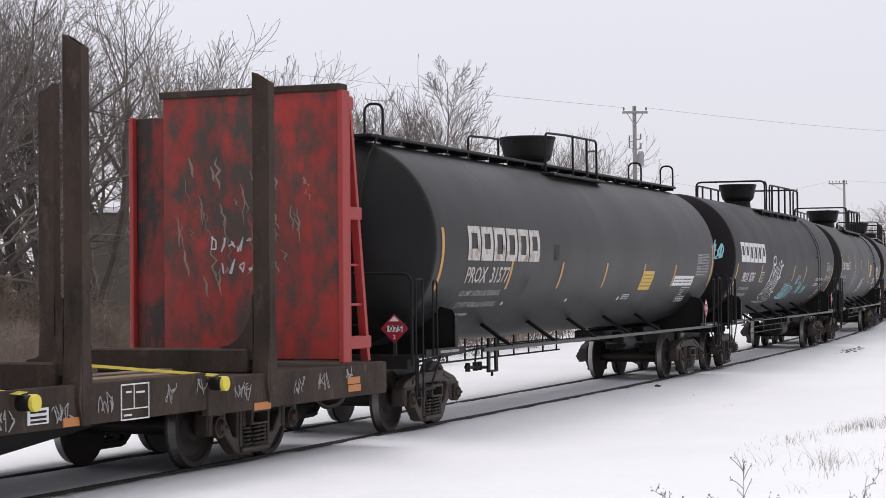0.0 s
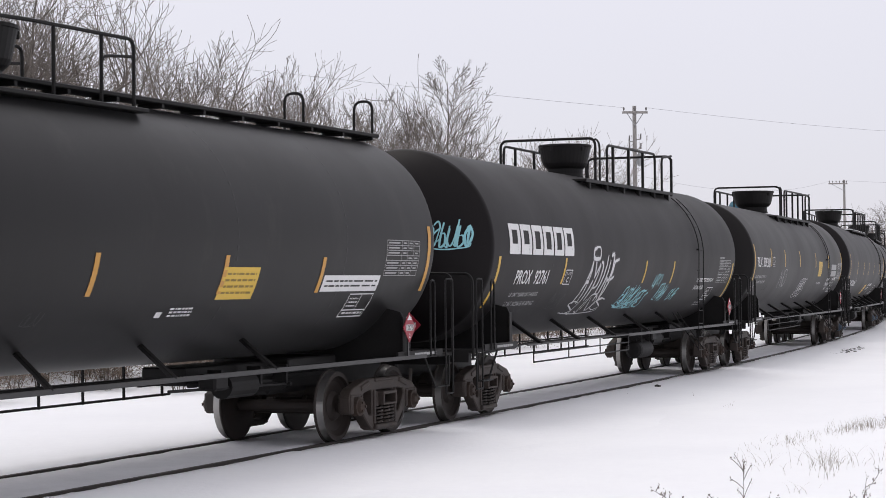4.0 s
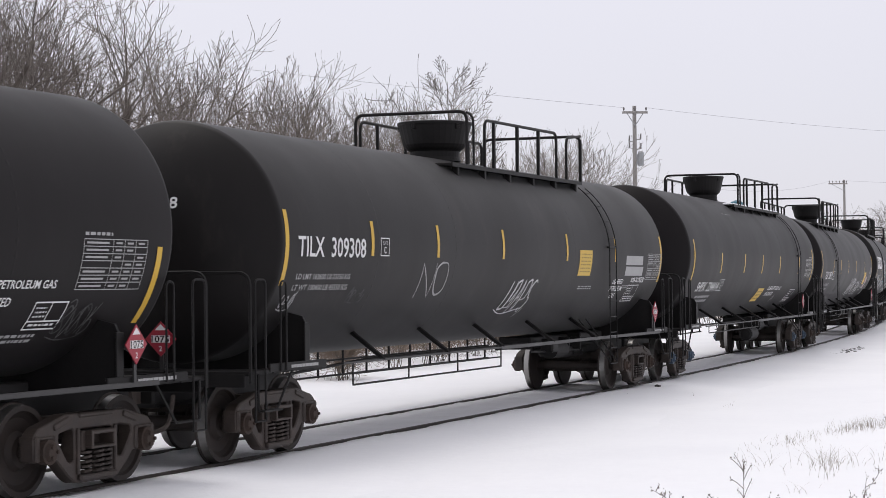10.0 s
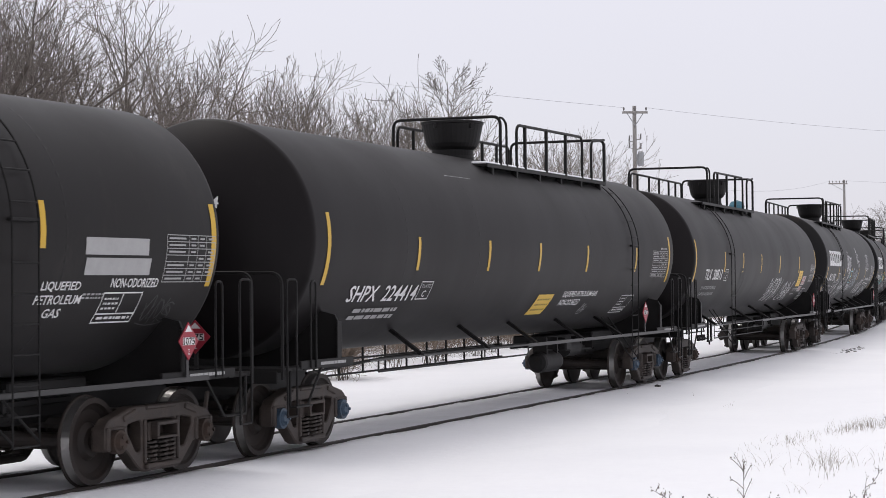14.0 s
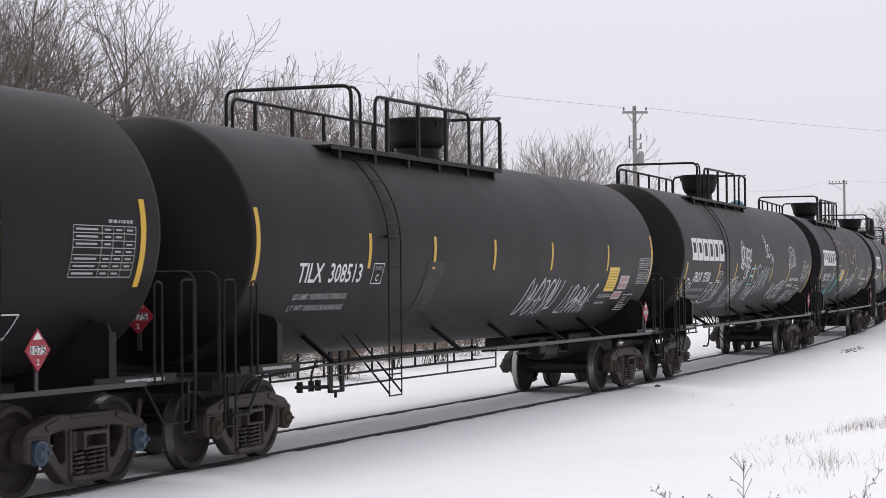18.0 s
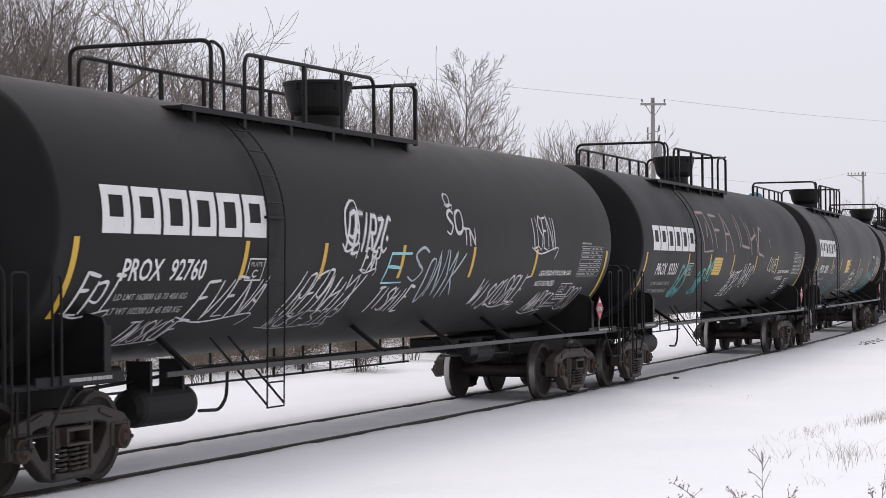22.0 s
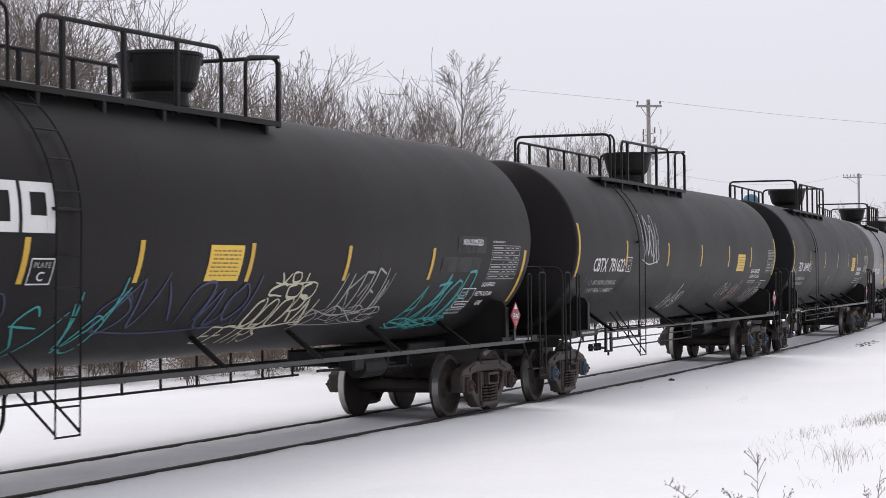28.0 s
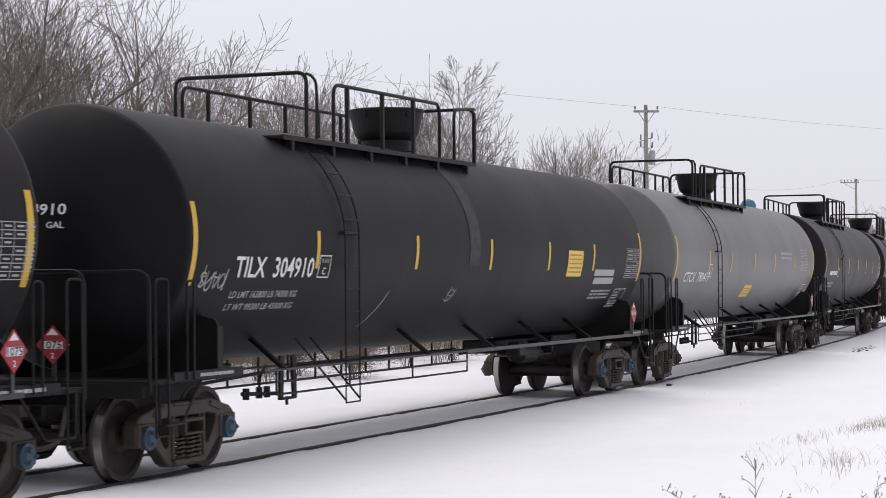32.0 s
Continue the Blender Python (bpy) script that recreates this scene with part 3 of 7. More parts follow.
def tag(parent, u0, u1, w0, w1, seed, mat, thick=0.035, strokes=6, lean=0.25, label=""):
    """A sprayed tag. strokes: how many bends make a plain scrawl; or capitals, mixed up unless an exclamation mark says that they can be read."""
    def spray(width, lift):
        rnd, bm = random.Random(seed), bmesh.new()
        if isinstance(strokes, str):
            text = list(strokes.strip("!"))
            if strokes[-1] != "!":
                rnd.shuffle(text)
            letter_strokes(bm, wrap_arc, text, u0, u1, arc(w0), arc(w1), width, lean, rnd, lift, .03 if strokes[-1] == "!" else .07)
            if strokes[-1] != "!" and rnd.random() < .55:
                a0, a1 = arc(w0), arc(w1)
                ribbon(bm, glide([(u0 - .1 * (u1 - u0), a0 + .1 * (a1 - a0)), (u0 + .3 * (u1 - u0), a0 - .06 * (a1 - a0)), (u1, a0 + .12 * (a1 - a0)), (u1 - .1 * (u1 - u0), a0 - .2 * (a1 - a0))]), width * .8, wrap_arc, lift)
        else:
            scrawl(bm, wrap_arc, u0, u1, arc(w0), arc(w1), rnd, width * .95, strokes, lean)
        return bm
    ob = tagged(part("graffiti", spray(thick, .006), mat, parent, label), kind="stuff")
    if thick > .04 and isinstance(strokes, str):
        tagged(part("overspray", spray(thick * 1.9, .004), OVERSPRAY, ob, "thin mist of paint round the strokes"), kind="stuff")
    return ob


def brand_blocks(parent, u0, u1, w0, w1, mat, label):
    """The maker's mark as six plain framed blocks."""
    n, gap = 6, 0.10
    wid = (u1 - u0) / n
    for k in range(n):
        a, b = u0 + k * wid, u0 + (k + 1 - gap) * wid
        t = (b - a) * .25
        bm = bmesh.new()
        h = w1 - w0
        lo, hi = ((.34, .80), (.34, .80), (.2, .8), (.2, .8), (.2, .8), (.34, .80))[k]
        patch_into(bm, a, a + t, w0, w1, .006)
        patch_into(bm, b - t, b, w0, w1, .006)
        patch_into(bm, a + t, b - t, w0 + h * hi, w1, .006)
        patch_into(bm, a + t, b - t, w0, w0 + h * lo, .006)
        part("mark_block", bm, mat, parent, label)


# ---------------------------------------------------------------- trucks and running gear, shared by all cars
SHARED = {}


def shared(key, make):
    if key not in SHARED:
        SHARED[key] = make()
    return SHARED[key]


def wheelset_mesh():
    bm = bmesh.new()
    for s in (-1, 1):
        # flange inside, tread, rim, dished plate, hub
        prof = [(.640, .10), (.645, .20), (.668, .36), (.672, .40), (.670, .462), (.682, .484), (.700, .480), (.712, .462), (.76, .457), (.805, .452), (.808, .395), (.775, .375), (.742, .33), (.735, .2), (.79, .155), (.80, .09), (1.06, .085), (1.07, .07)]
        lathe(bm, [(s * a, r) for a, r in prof], 48, "y")
    rod(bm, (0, -.66, 0), (0, .66, 0), 0.085, 14)
    me = mesh_of("wheelset", bm, WHEEL)
    me.materials.append(TREAD)
    for p in me.polygons:
        c = p.center
        r = math.hypot(c.x, c.z)
        if r > .448 and .715 < abs(c.y) < .79:
            p.material_index = 1
    return me


def round_loop(pts, radius, steps=3):
    """A closed outline with rounded corners."""
    pts = [Vector(p) for p in pts]
    out, n = [], len(pts)
    for i, p in enumerate(pts):
        u, v = pts[i - 1] - p, pts[(i + 1) % n] - p
        k = min(radius, u.length * .42, v.length * .42)
        a, b = p + u.normalized() * k, p + v.normalized() * k
        for j in range(steps + 1):
            q = j / steps
            out.append(a * (1 - q) ** 2 + p * 2 * q * (1 - q) + b * q * q)
    return out


def cut_plate(bm, loops, y0, y1, bevel=.014):
    """A cast plate: an outline in x and z with holes, from y0 to y1, its rims rounded off."""
    edges = []
    for loop in loops:
        vs = [bm.verts.new((p[0], y0, p[1])) for p in loop]
        edges += [bm.edges.new((a, b)) for a, b in zip(vs, vs[1:] + vs[:1])]
    faces = [f for f in bmesh.ops.triangle_fill(bm, use_beauty=True, use_dissolve=True, edges=edges)["geom"] if isinstance(f, bmesh.types.BMFace)]
    grown = bmesh.ops.extrude_face_region(bm, geom=faces)["geom"]
    bmesh.ops.translate(bm, vec=(0, y1 - y0, 0), verts=[v for v in grown if isinstance(v, bmesh.types.BMVert)])
    bmesh.ops.recalc_face_normals(bm, faces=bm.faces)
    if bevel:
        rim = [e for e in bm.edges if len(e.link_faces) == 2 and e.calc_face_angle(0) > .9]
        bmesh.ops.bevel(bm, geom=rim, offset=bevel, segments=1, affect="EDGES", profile=.5)


def side_frame_mesh():
    """Cast side frame: arched top chord, a rounded three-cornered window on each side of the spring opening, jaws over the axle boxes."""
    half = [(.34, .10), (.45, .15), (.70, .36), (.775, .36), (.785, .585), (.985, .585), (.995, .36), (1.075, .36), (1.09, .60), (1.0, .69), (.80, .735), (.55, .80)]
    outer = half + [(-x, z) for x, z in half[::-1]]
    hole = [(-.295, .19), (.295, .19), (.295, .635), (-.295, .635)]
    window = [(.385, .655), (.655, .615), (.66, .54), (.485, .31), (.385, .32)]
    bm = bmesh.new()
    cut_plate(bm, [round_loop(outer, .05), round_loop(hole, .05), round_loop(window, .07), round_loop([(-x, z) for x, z in window[::-1]], .07)], -.08, .08)
    # thicker rims of the columns, the spring seat and the axle-box jaws
    for s in (-1, 1):
        box(bm, (s * .335, 0, .42), (.045, .215, .46), .012)
        box(bm, (s * 1.035, 0, .49), (.075, .21, .25), .015)
        box(bm, (s * .74, 0, .485), (.06, .21, .24), .015)
        box(bm, (s * .885, 0, .592), (.24, .20, .035), .01)
        box(bm, (s * .62, -.085, .715), (.26, .03, .06), .01, Matrix.Rotation(s * .28, 4, "Y"))
    box(bm, (0, 0, .155), (.68, .26, .06), .015)
    box(bm, (0, 0, .775), (.62, .20, .05), .015)
    return mesh_of("side_frame", bm, TRUCK)


def spring_mesh():
    bm = bmesh.new()
    tube(bm, [(.066 * math.cos(q * .75), .066 * math.sin(q * .75), .185 + .255 * q / 46) for q in range(47)], .0165, 5)
    return mesh_of("spring", bm, TRUCK, False)


def bolster_end_mesh():
    """Hollow end of the bolster that rests on the springs, with its friction wedges."""
    bm = bmesh.new()
    for z, h in ((.452, .028), (.60, .04)):
        box(bm, (0, -.04, z), (.44, .28, h), .008)
    for x in (-.2, .2):
        box(bm, (x, -.04, .525), (.04, .28, .13), .008)
    box(bm, (0, .02, .525), (.38, .05, .12))
    for x in (-.25, .25):
        box(bm, (x, -.03, .52), (.07, .14, .20), .008)
    return mesh_of("bolster_end", bm, TRUCK, False)


def bolster_mesh():
    bm = bmesh.new()
    box(bm, (0, 0, .63), (.36, 1.72, .22), .04)
    rod(bm, (0, 0, .74), (0, 0, .86), .2, 16)
    for s in (-1, 1):
        rod(bm, (s * .40, -.72, .36), (s * .40, .72, .36), .045, 8)
        rod(bm, (s * .40, 0, .36), (s * .22, 0, .55), .03, 6)
        for t in (-1, 1):
            box(bm, (s * .425, t * .7525, .46), (.06, .09, .30), .02)
            rod(bm, (s * .38, t * .62, .40), (s * .30, t * .66, .72), .014, 5)
    return mesh_of("truck", bm, TRUCK)


def cap_mesh(mat, key):
    bm = bmesh.new()
    rod(bm, (0, 0, 0), (0, -.09, 0), .125, 18)
    rod(bm, (0, -.09, 0), (0, -.13, 0), .095, 18, .075)
    for k in range(3):
        a = k * 2.094
        rod(bm, (.06 * math.cos(a), -.13, .06 * math.sin(a)), (.06 * math.cos(a), -.15, .06 * math.sin(a)), .02, 6)
    me = mesh_of("bearing_cap", bm, mat)
    return me


def make_truck(car, x, caps):
    t = part("truck", shared("bolster", bolster_mesh), TRUCK, car, "grimy cast-steel four-wheel truck", pose(x, 0, 0))
    for s in (-1, 1):
        part("side_frame", shared("side_frame", side_frame_mesh), TRUCK, t, "", pose(0, s * .99, 0))
        part("bolster_end", shared("bolster_end", bolster_end_mesh), TRUCK, t, "", pose(0, s * .99, 0, 0, 0, 0 if s < 0 else 180))
        for x, y in ((-.185, .06), (0, .085), (.185, .06)):
            part("spring", shared("spring", spring_mesh), TRUCK, t, "heavy coil spring", pose(x, s * (.99 + y), 0))
        for e in (-1, 1):
            part("bearing_cap", shared("cap" + caps, lambda: cap_mesh(CAP_BLUE if caps == "blue" else RUST, caps)), RUST, t, caps + " bearing end cap", pose(e * .89, s * 1.04, .457, 0, 0, 0 if s < 0 else 180))
    for e in (-1, 1):
        WHEELSETS.append(part("wheelset", shared("wheelset", wheelset_mesh), WHEEL, t, "dark wheels with bright treads on one axle", pose(e * .89, 0, .457)))
    return t


WHEELSETS = []
CARS = []


# ---------------------------------------------------------------- tank cars
def tank_mesh(mat):
    prof = []
    for k in range(13):
        r = CROWN_EDGE * k / 7 if k < 8 else TANK_R - KNUCKLE + KNUCKLE * math.sin(math.asin((CROWN_EDGE - TANK_R + KNUCKLE) / KNUCKLE) + (math.pi / 2 - math.asin((CROWN_EDGE - TANK_R + KNUCKLE) / KNUCKLE)) * (k - 7) / 5)
        prof.append((-BARREL - dish(r), max(r, .02)))
    n = len(prof)
    prof += [(x, TANK_R) for x in (-7.5, -5, -2.5, 0, 2.5, 5, 7.5)]
    prof = sorted(prof) + [(-a, r) for a, r in prof[:13]][::-1]
    bm = bmesh.new()
    lathe(bm, prof, 88, "x")
    for v in bm.verts:
        v.co.z += TANK_Z
    return mesh_of("tank", bm, mat, True)


def seam_mesh(mat):
    """A low weld bead round the barrel."""
    bm = bmesh.new()
    lathe(bm, [(-.03, TANK_R - .001), (-.012, TANK_R + .001), (.012, TANK_R + .001), (.03, TANK_R - .001)], 64, "x")
    for v in bm.verts:
        v.co.z += TANK_Z
    bmesh.ops.delete(bm, geom=[f for f in bm.faces if len(f.verts) > 4], context="FACES_ONLY")
    return mesh_of("weld_seam", bm, mat, True)


def saddle_mesh():
    """Bolster web: an upright plate across the car from the sill out to the full width and up to the flank of the barrel, on one side."""
    bm = bmesh.new()
    r = TANK_R - .015
    edge = TANK_Z - math.sqrt(r * r - 1.12 ** 2)
    pts = [(-1.42, 1.06), (-1.41, 1.60), (-1.37, 1.68), (-1.12, max(edge, 1.74))]
    for k in range(9):
        a = math.asin(1.12 / r) * (1 - k / 8)
        pts.append((-r * math.sin(a), TANK_Z - r * math.cos(a)))
    pts += [(0, .98), (-.5, .94)]
    a = [bm.verts.new((-.02, y, z)) for y, z in pts]
    b = [bm.verts.new((.02, y, z)) for y, z in pts]
    n = len(pts)
    bm.faces.new(a), bm.faces.new(b[::-1])
    for i in range(n):
        bm.faces.new((a[i], b[i], b[(i + 1) % n], a[(i + 1) % n]))
    # flange along the outer edge and a rib below the barrel
    box(bm, (0, -1.418, 1.33), (.13, .022, .54), .006)
    box(bm, (.16, -1.0, 1.28), (.30, .03, .42), .006)
    bmesh.ops.recalc_face_normals(bm, faces=bm.faces)
    return mesh_of("bolster_web", bm, BLACK)


def skirt_mesh():
    bm = bmesh.new()
    box(bm, (.02, -1.425, 1.10), (1.55, .035, .10), .008)
    box(bm, (.1, -1.2, 1.05), (1.4, .42, .03), .008)
    return mesh_of("side_sill", bm, BLACK)


def sill_print_mesh():
    bm = bmesh.new()
    rnd = random.Random(4)
    x = -.2
    while x < .55:
        n = rnd.uniform(.03, .11)
        box(bm, (x + n / 2, -1.4445, 1.10), (n * .85, .003, .036))
        x += n
    return mesh_of("small_print", bm, PALE)


def sill_mesh():
    bm = bmesh.new()
    box(bm, (.1, 0, .86), (3.3, .62, .34), .03)
    box(bm, (.95, 0, .80), (1.0, .42, .30), .03)
    box(bm, (-1.2, 0, 1.06), (1.4, 1.1, .12), .02)
    return mesh_of("stub_sill", bm, BLACK)


def end_platform_mesh():
    bm = bmesh.new()
    box(bm, (0, 0, 1.06), (.55, 2.86, .05), .01)
    box(bm, (.26, 0, .98), (.04, 2.7, .16), .01)
    return mesh_of("end_platform", bm, BLACK)


def end_rail_mesh():
    bm = bmesh.new()
    tube(bm, bent([(0, -1.42, .95), (0, -1.42, 2.2), (0, 1.42, 2.2), (0, 1.42, .95)], .16, 5), .02, 6)
    return mesh_of("end_handrail", bm, BLACK)


def grab_mesh(h0, h1, wid, rungs=()):
    bm = bmesh.new()
    tube(bm, bent([(-wid / 2, 0, h0), (-wid / 2, 0, h1), (wid / 2, 0, h1), (wid / 2, 0, h0)], .07, 4), .0135, 6)
    for z in rungs:
        rod(bm, (-wid / 2, 0, z), (wid / 2, 0, z), .012, 6)
    return mesh_of("grab_rail", bm, BLACK)


def stirrup_mesh():
    """Step that hangs below the side sill on a slanting bar."""
    bm = bmesh.new()
    tube(bm, bent([(-.42, 0, 1.05), (-.02, 0, .62), (.46, 0, .62), (.46, 0, 1.05)], .04, 2), .016, 5)
    box(bm, (.22, .03, .62), (.46, .10, .02), .005)
    return mesh_of("stirrup_step", bm, BLACK)


def lever_mesh():
    bm = bmesh.new()
    tube(bm, bent([(.18, -1.30, .62), (.18, -1.30, .94), (.20, 0, .98), (.20, .1, .92)], .1, 3), .014, 5)
    return mesh_of("uncoupling_lever", bm, BLACK)


def coupler_mesh():
    bm = bmesh.new()
    box(bm, (0, 0, .86), (.36, .16, .16), .02)
    prism(bm, [(.16, .72), (.16, 1.0), (.36, 1.0), (.40, .86), (.36, .72)], -.05, .14)
    box(bm, (.30, -.10, .86), (.14, .12, .26), .03)
    tube(bm, bent([(.0, .45, .80), (.2, .5, .45), (.38, .3, .38), (.46, .2, .55)], .15, 4), .028, 6)
    return mesh_of("coupler", bm, TRUCK)


def strut_mesh():
    bm = bmesh.new()
    a = math.asin((1.42 - TANK_Z) / TANK_R)
    top = Vector((.18, -TANK_R * math.cos(a) + .02, 1.42))
    foot = Vector((-.12, -1.45, 1.08))
    d = foot - top
    box(bm, (top + foot) / 2, (.05, .055, d.length), .006, d.to_track_quat("Z", "X").to_matrix().to_4x4())
    box(bm, top + Vector((0, .0, .0)), (.10, .03, .12), .01, Matrix.Rotation(a, 4, "X"))
    return mesh_of("strut", bm, BLACK)


def dome_mesh():
    bm = bmesh.new()
    lathe(bm, [(4.08, .36), (4.15, .34), (4.24, .34), (4.255, .36), (4.29, .40), (4.35, .435), (4.46, .46), (4.655, .50), (4.665, .515), (4.70, .515), (4.71, .49), (4.72, .06)], 36, "z")
    for k in range(5):
        a = k * 1.257 + .4
        box(bm, (.485 * math.cos(a), .485 * math.sin(a), 4.62), (.06, .06, .09), .01, Matrix.Rotation(a, 4, "Z"))
    rod(bm, (.18, -.1, 4.70), (.18, -.1, 4.74), .05, 8)
    return mesh_of("dome", bm, BLACK)


def top_platform_mesh():
    """Walkway round the dome, from u = 0 to 6.6."""
    bm = bmesh.new()
    for y in (-.80, .80):
        box(bm, (3.3, y, 3.93), (6.6, .30, .045), .008)
        box(bm, (3.3, math.copysign(.955, y), 3.925), (6.6, .02, .06))
    return mesh_of("walkway", bm, BLACK)


def near_rail_mesh(side):
    """The railing of one side, with an opening for the ladder near its beginning."""
    bm = bmesh.new()
    y = side * .93
    z0, z1 = 3.9, 4.70
    tube(bm, bent([(1.52, y, z0), (1.52, y, z1 - .04), (5.2, y, z1), (5.2, y, z0)], .16, 5), .025, 7)
    tube(bm, bent([(5.78, y, z0), (5.78, y, 4.66), (6.62, y, 4.74)], .14, 4), .025, 7)
    return mesh_of("handrail", bm, BLACK)


def far_rail_mesh(side):
    bm = bmesh.new()
    y = side * .93
    z0, z1 = 3.9, 4.66
    tube(bm, bent([(.9, y, z0), (.9, y, z1), (6.5, y, z1), (6.5, y, z0)], .16, 5), .025, 7)
    return mesh_of("handrail", bm, BLACK)


def cross_rail_mesh():
    bm = bmesh.new()
    tube(bm, bent([(0, .93, 3.9), (0, .93, 4.74), (0, -.93, 4.74), (0, -.93, 3.9)], .14, 5), .026, 7)
    return mesh_of("handrail", bm, BLACK)


def post_mesh():
    bm = bmesh.new()
    tube(bm, bent([(0, -.93, 4.72), (.10, -.93, 4.72), (.28, -.93, 4.66), (.30, -.93, 4.5), (.30, -.93, 3.9)], .1, 3), .02, 6)
    return mesh_of("handrail", bm, BLACK)


def stile_mesh():
    bm = bmesh.new()
    r = TANK_R + .05
    down = [(0, -r * math.cos(a), TANK_Z + r * math.sin(a)) for a in np.linspace(radians(52), 0, 14)]
    tube(bm, down + [(0, -1.50, .58)], .010, 5)
    return mesh_of("stile", bm, BLACK)


def rod_mesh(name, a, b, r):
    bm = bmesh.new()
    rod(bm, a, b, r, 6)
    return mesh_of(name, bm, BLACK)


def box_mesh(name, size, bevel=.006):
    bm = bmesh.new()
    box(bm, (0, 0, 0), size, bevel)
    return mesh_of(name, bm, BLACK)


def make_ladder(car, u, key):
    """Side ladder that follows the barrel and hangs free below it."""
    r = TANK_R + .055

    def clamps():
        bm = bmesh.new()
        box(bm, (0, -TANK_R - .02, TANK_Z + .1), (.44, .06, .035), .008)
        return mesh_of("ladder", bm, BLACK)
    ladder = part("ladder", shared("ladder_clamp" + key, clamps), BLACK, car, "thin black side ladder", pose(u, 0, 0))
    for x in (-.21, .21):
        part("stile", shared("stile" + key, stile_mesh), BLACK, ladder, "", pose(x, 0, 0))
        part("brace", shared("ladder_brace", lambda: rod_mesh("brace", (0, -1.5, .62), (-.55, -1.08, 1.40), .014)), BLACK, ladder, "", pose(x, 0, 0))
    places = [(-r * math.cos(radians(46 - 12 * k)), TANK_Z + r * math.sin(radians(46 - 12 * k))) for k in range(4)] + [(-1.50, z) for z in (2.28, 1.99, 1.71, 1.43, 1.15, .87, .59)]
    for y, z in places:
        part("rung", shared("rung", lambda: rod_mesh("rung", (-.215, 0, 0), (.215, 0, 0), .010)), BLACK, ladder, "", pose(0, y, z))


def make_fence(car):
    """Safety rails below the tank's far side."""
    fence = part("safety_rail", shared("fence", lambda: rod_mesh("safety_rail", (-6.4, 1.43, 1.08), (6.4, 1.43, 1.08), .022)), BLACK, car)
    for z in (.86, .62):
        part("rail_bar", shared("rail_bar", lambda: rod_mesh("rail_bar", (-6.4, 1.43, 0), (6.4, 1.43, 0), .017)), BLACK, fence, "", pose(0, 0, z))
    for k in range(14):
        part("rail_post", shared("rail_post", lambda: box_mesh("rail_post", (.03, .03, .5), .003)), BLACK, fence, "", pose(-6.2 + k * .954, 1.43, .85))


def near_pipe_mesh(u0):
    """Flat bar under the near edge; where it begins behind the middle a thin rail leads up to it."""
    bm = bmesh.new()
    box(bm, ((u0 + 8.4) / 2, -1.44, 1.065), (8.4 - u0, .03, .055), .006)
    if u0 > -5:
        tube(bm, [(-6.9, -1.44, 1.07), (u0, -1.44, 1.07)], .014, 6)
    return mesh_of("side_rail", bm, PIPE_GREY)


def near_fence(car, u0, u1, low):
    """Low guard rail that hangs below the near edge: a bar on flat posts."""
    rail = part("guard_rail", shared(f"guard{u0}{u1}{low}", lambda: rod_mesh("guard_rail", (u0, -1.44, low), (u1, -1.44, low), .013)), BLACK, car, "thin black guard rail below the tank")
    if low < .9:
        part("rail_bar", shared(f"guard_mid{u0}{u1}", lambda: rod_mesh("rail_bar", (u0, -1.44, .93), (u1, -1.44, .93), .011)), BLACK, rail)
    n = int(round((u1 - u0) / 1.8))
    for k in range(n + 1):
        part("rail_post", shared(f"guard_post{low}", lambda: box_mesh("rail_post", (.04, .012, 1.08 - low), .003)), BLACK, rail, "", pose(u0 + (u1 - u0) * k / n, -1.44, (1.08 + low) / 2))


def air_tank_mesh():
    bm = bmesh.new()
    lathe(bm, [(-.66, .05), (-.64, .14), (-.58, .20), (-.5, .215), (.5, .215), (.58, .20), (.64, .14), (.66, .05)], 22, "x")
    for x in (-.35, .35):
        box(bm, (x, 0, .3), (.05, .3, .4))
    return mesh_of("air_tank", bm, BLACK, False)


def brake_pipe_mesh():
    bm = bmesh.new()
    tube(bm, bent([(-6.8, -.5, .9), (-4, -.45, 1.0), (3, -.45, 1.0), (5.6, -.5, .85)], .3, 4), .022, 6)
    return mesh_of("brake_pipe", bm, BLACK)


def brake_rigging_mesh():
    """Stub of the centre sill, brake cylinder with its piston rod, levers and hanging rods."""
    bm = bmesh.new()
    box(bm, (5.6, 0, .98), (3.6, .60, .22), .02)
    for s in (-1, 1):
        box(bm, (5.6, s * .34, .88), (3.6, .05, .06), .008)
    rod(bm, (4.35, -.48, .84), (5.05, -.48, .84), .15, 16)
    rod(bm, (5.05, -.48, .84), (5.16, -.48, .84), .15, 16, .07)
    rod(bm, (5.16, -.48, .84), (5.95, -.42, .80), .028, 8)
    box(bm, (5.95, -.30, .80), (.06, .62, .05), .01)
    rod(bm, (5.95, -.05, .80), (7.2, -.05, .66), .022, 6)
    rod(bm, (5.95, -.55, .80), (2.9, -.60, .86), .018, 6)
    box(bm, (3.9, -.62, .92), (.34, .24, .20), .03)
    for x, z in ((4.2, .98), (5.2, .98), (5.9, 1.0)):
        box(bm, (x, -.48, .93), (.05, .20, .24), .006)
    box(bm, (6.55, 0, .78), (1.2, .56, .26), .05)
    return mesh_of("brake_rigging", bm, BLACK)


def hose_mesh():
    bm = bmesh.new()
    tube(bm, bent([(-.5, -1.2, .62), (-.05, -1.2, .60), (.12, -1.2, .72), (.16, -1.2, 1.1)], .14, 5), .02, 6)
    return mesh_of("bent_pipe", bm, BLACK)


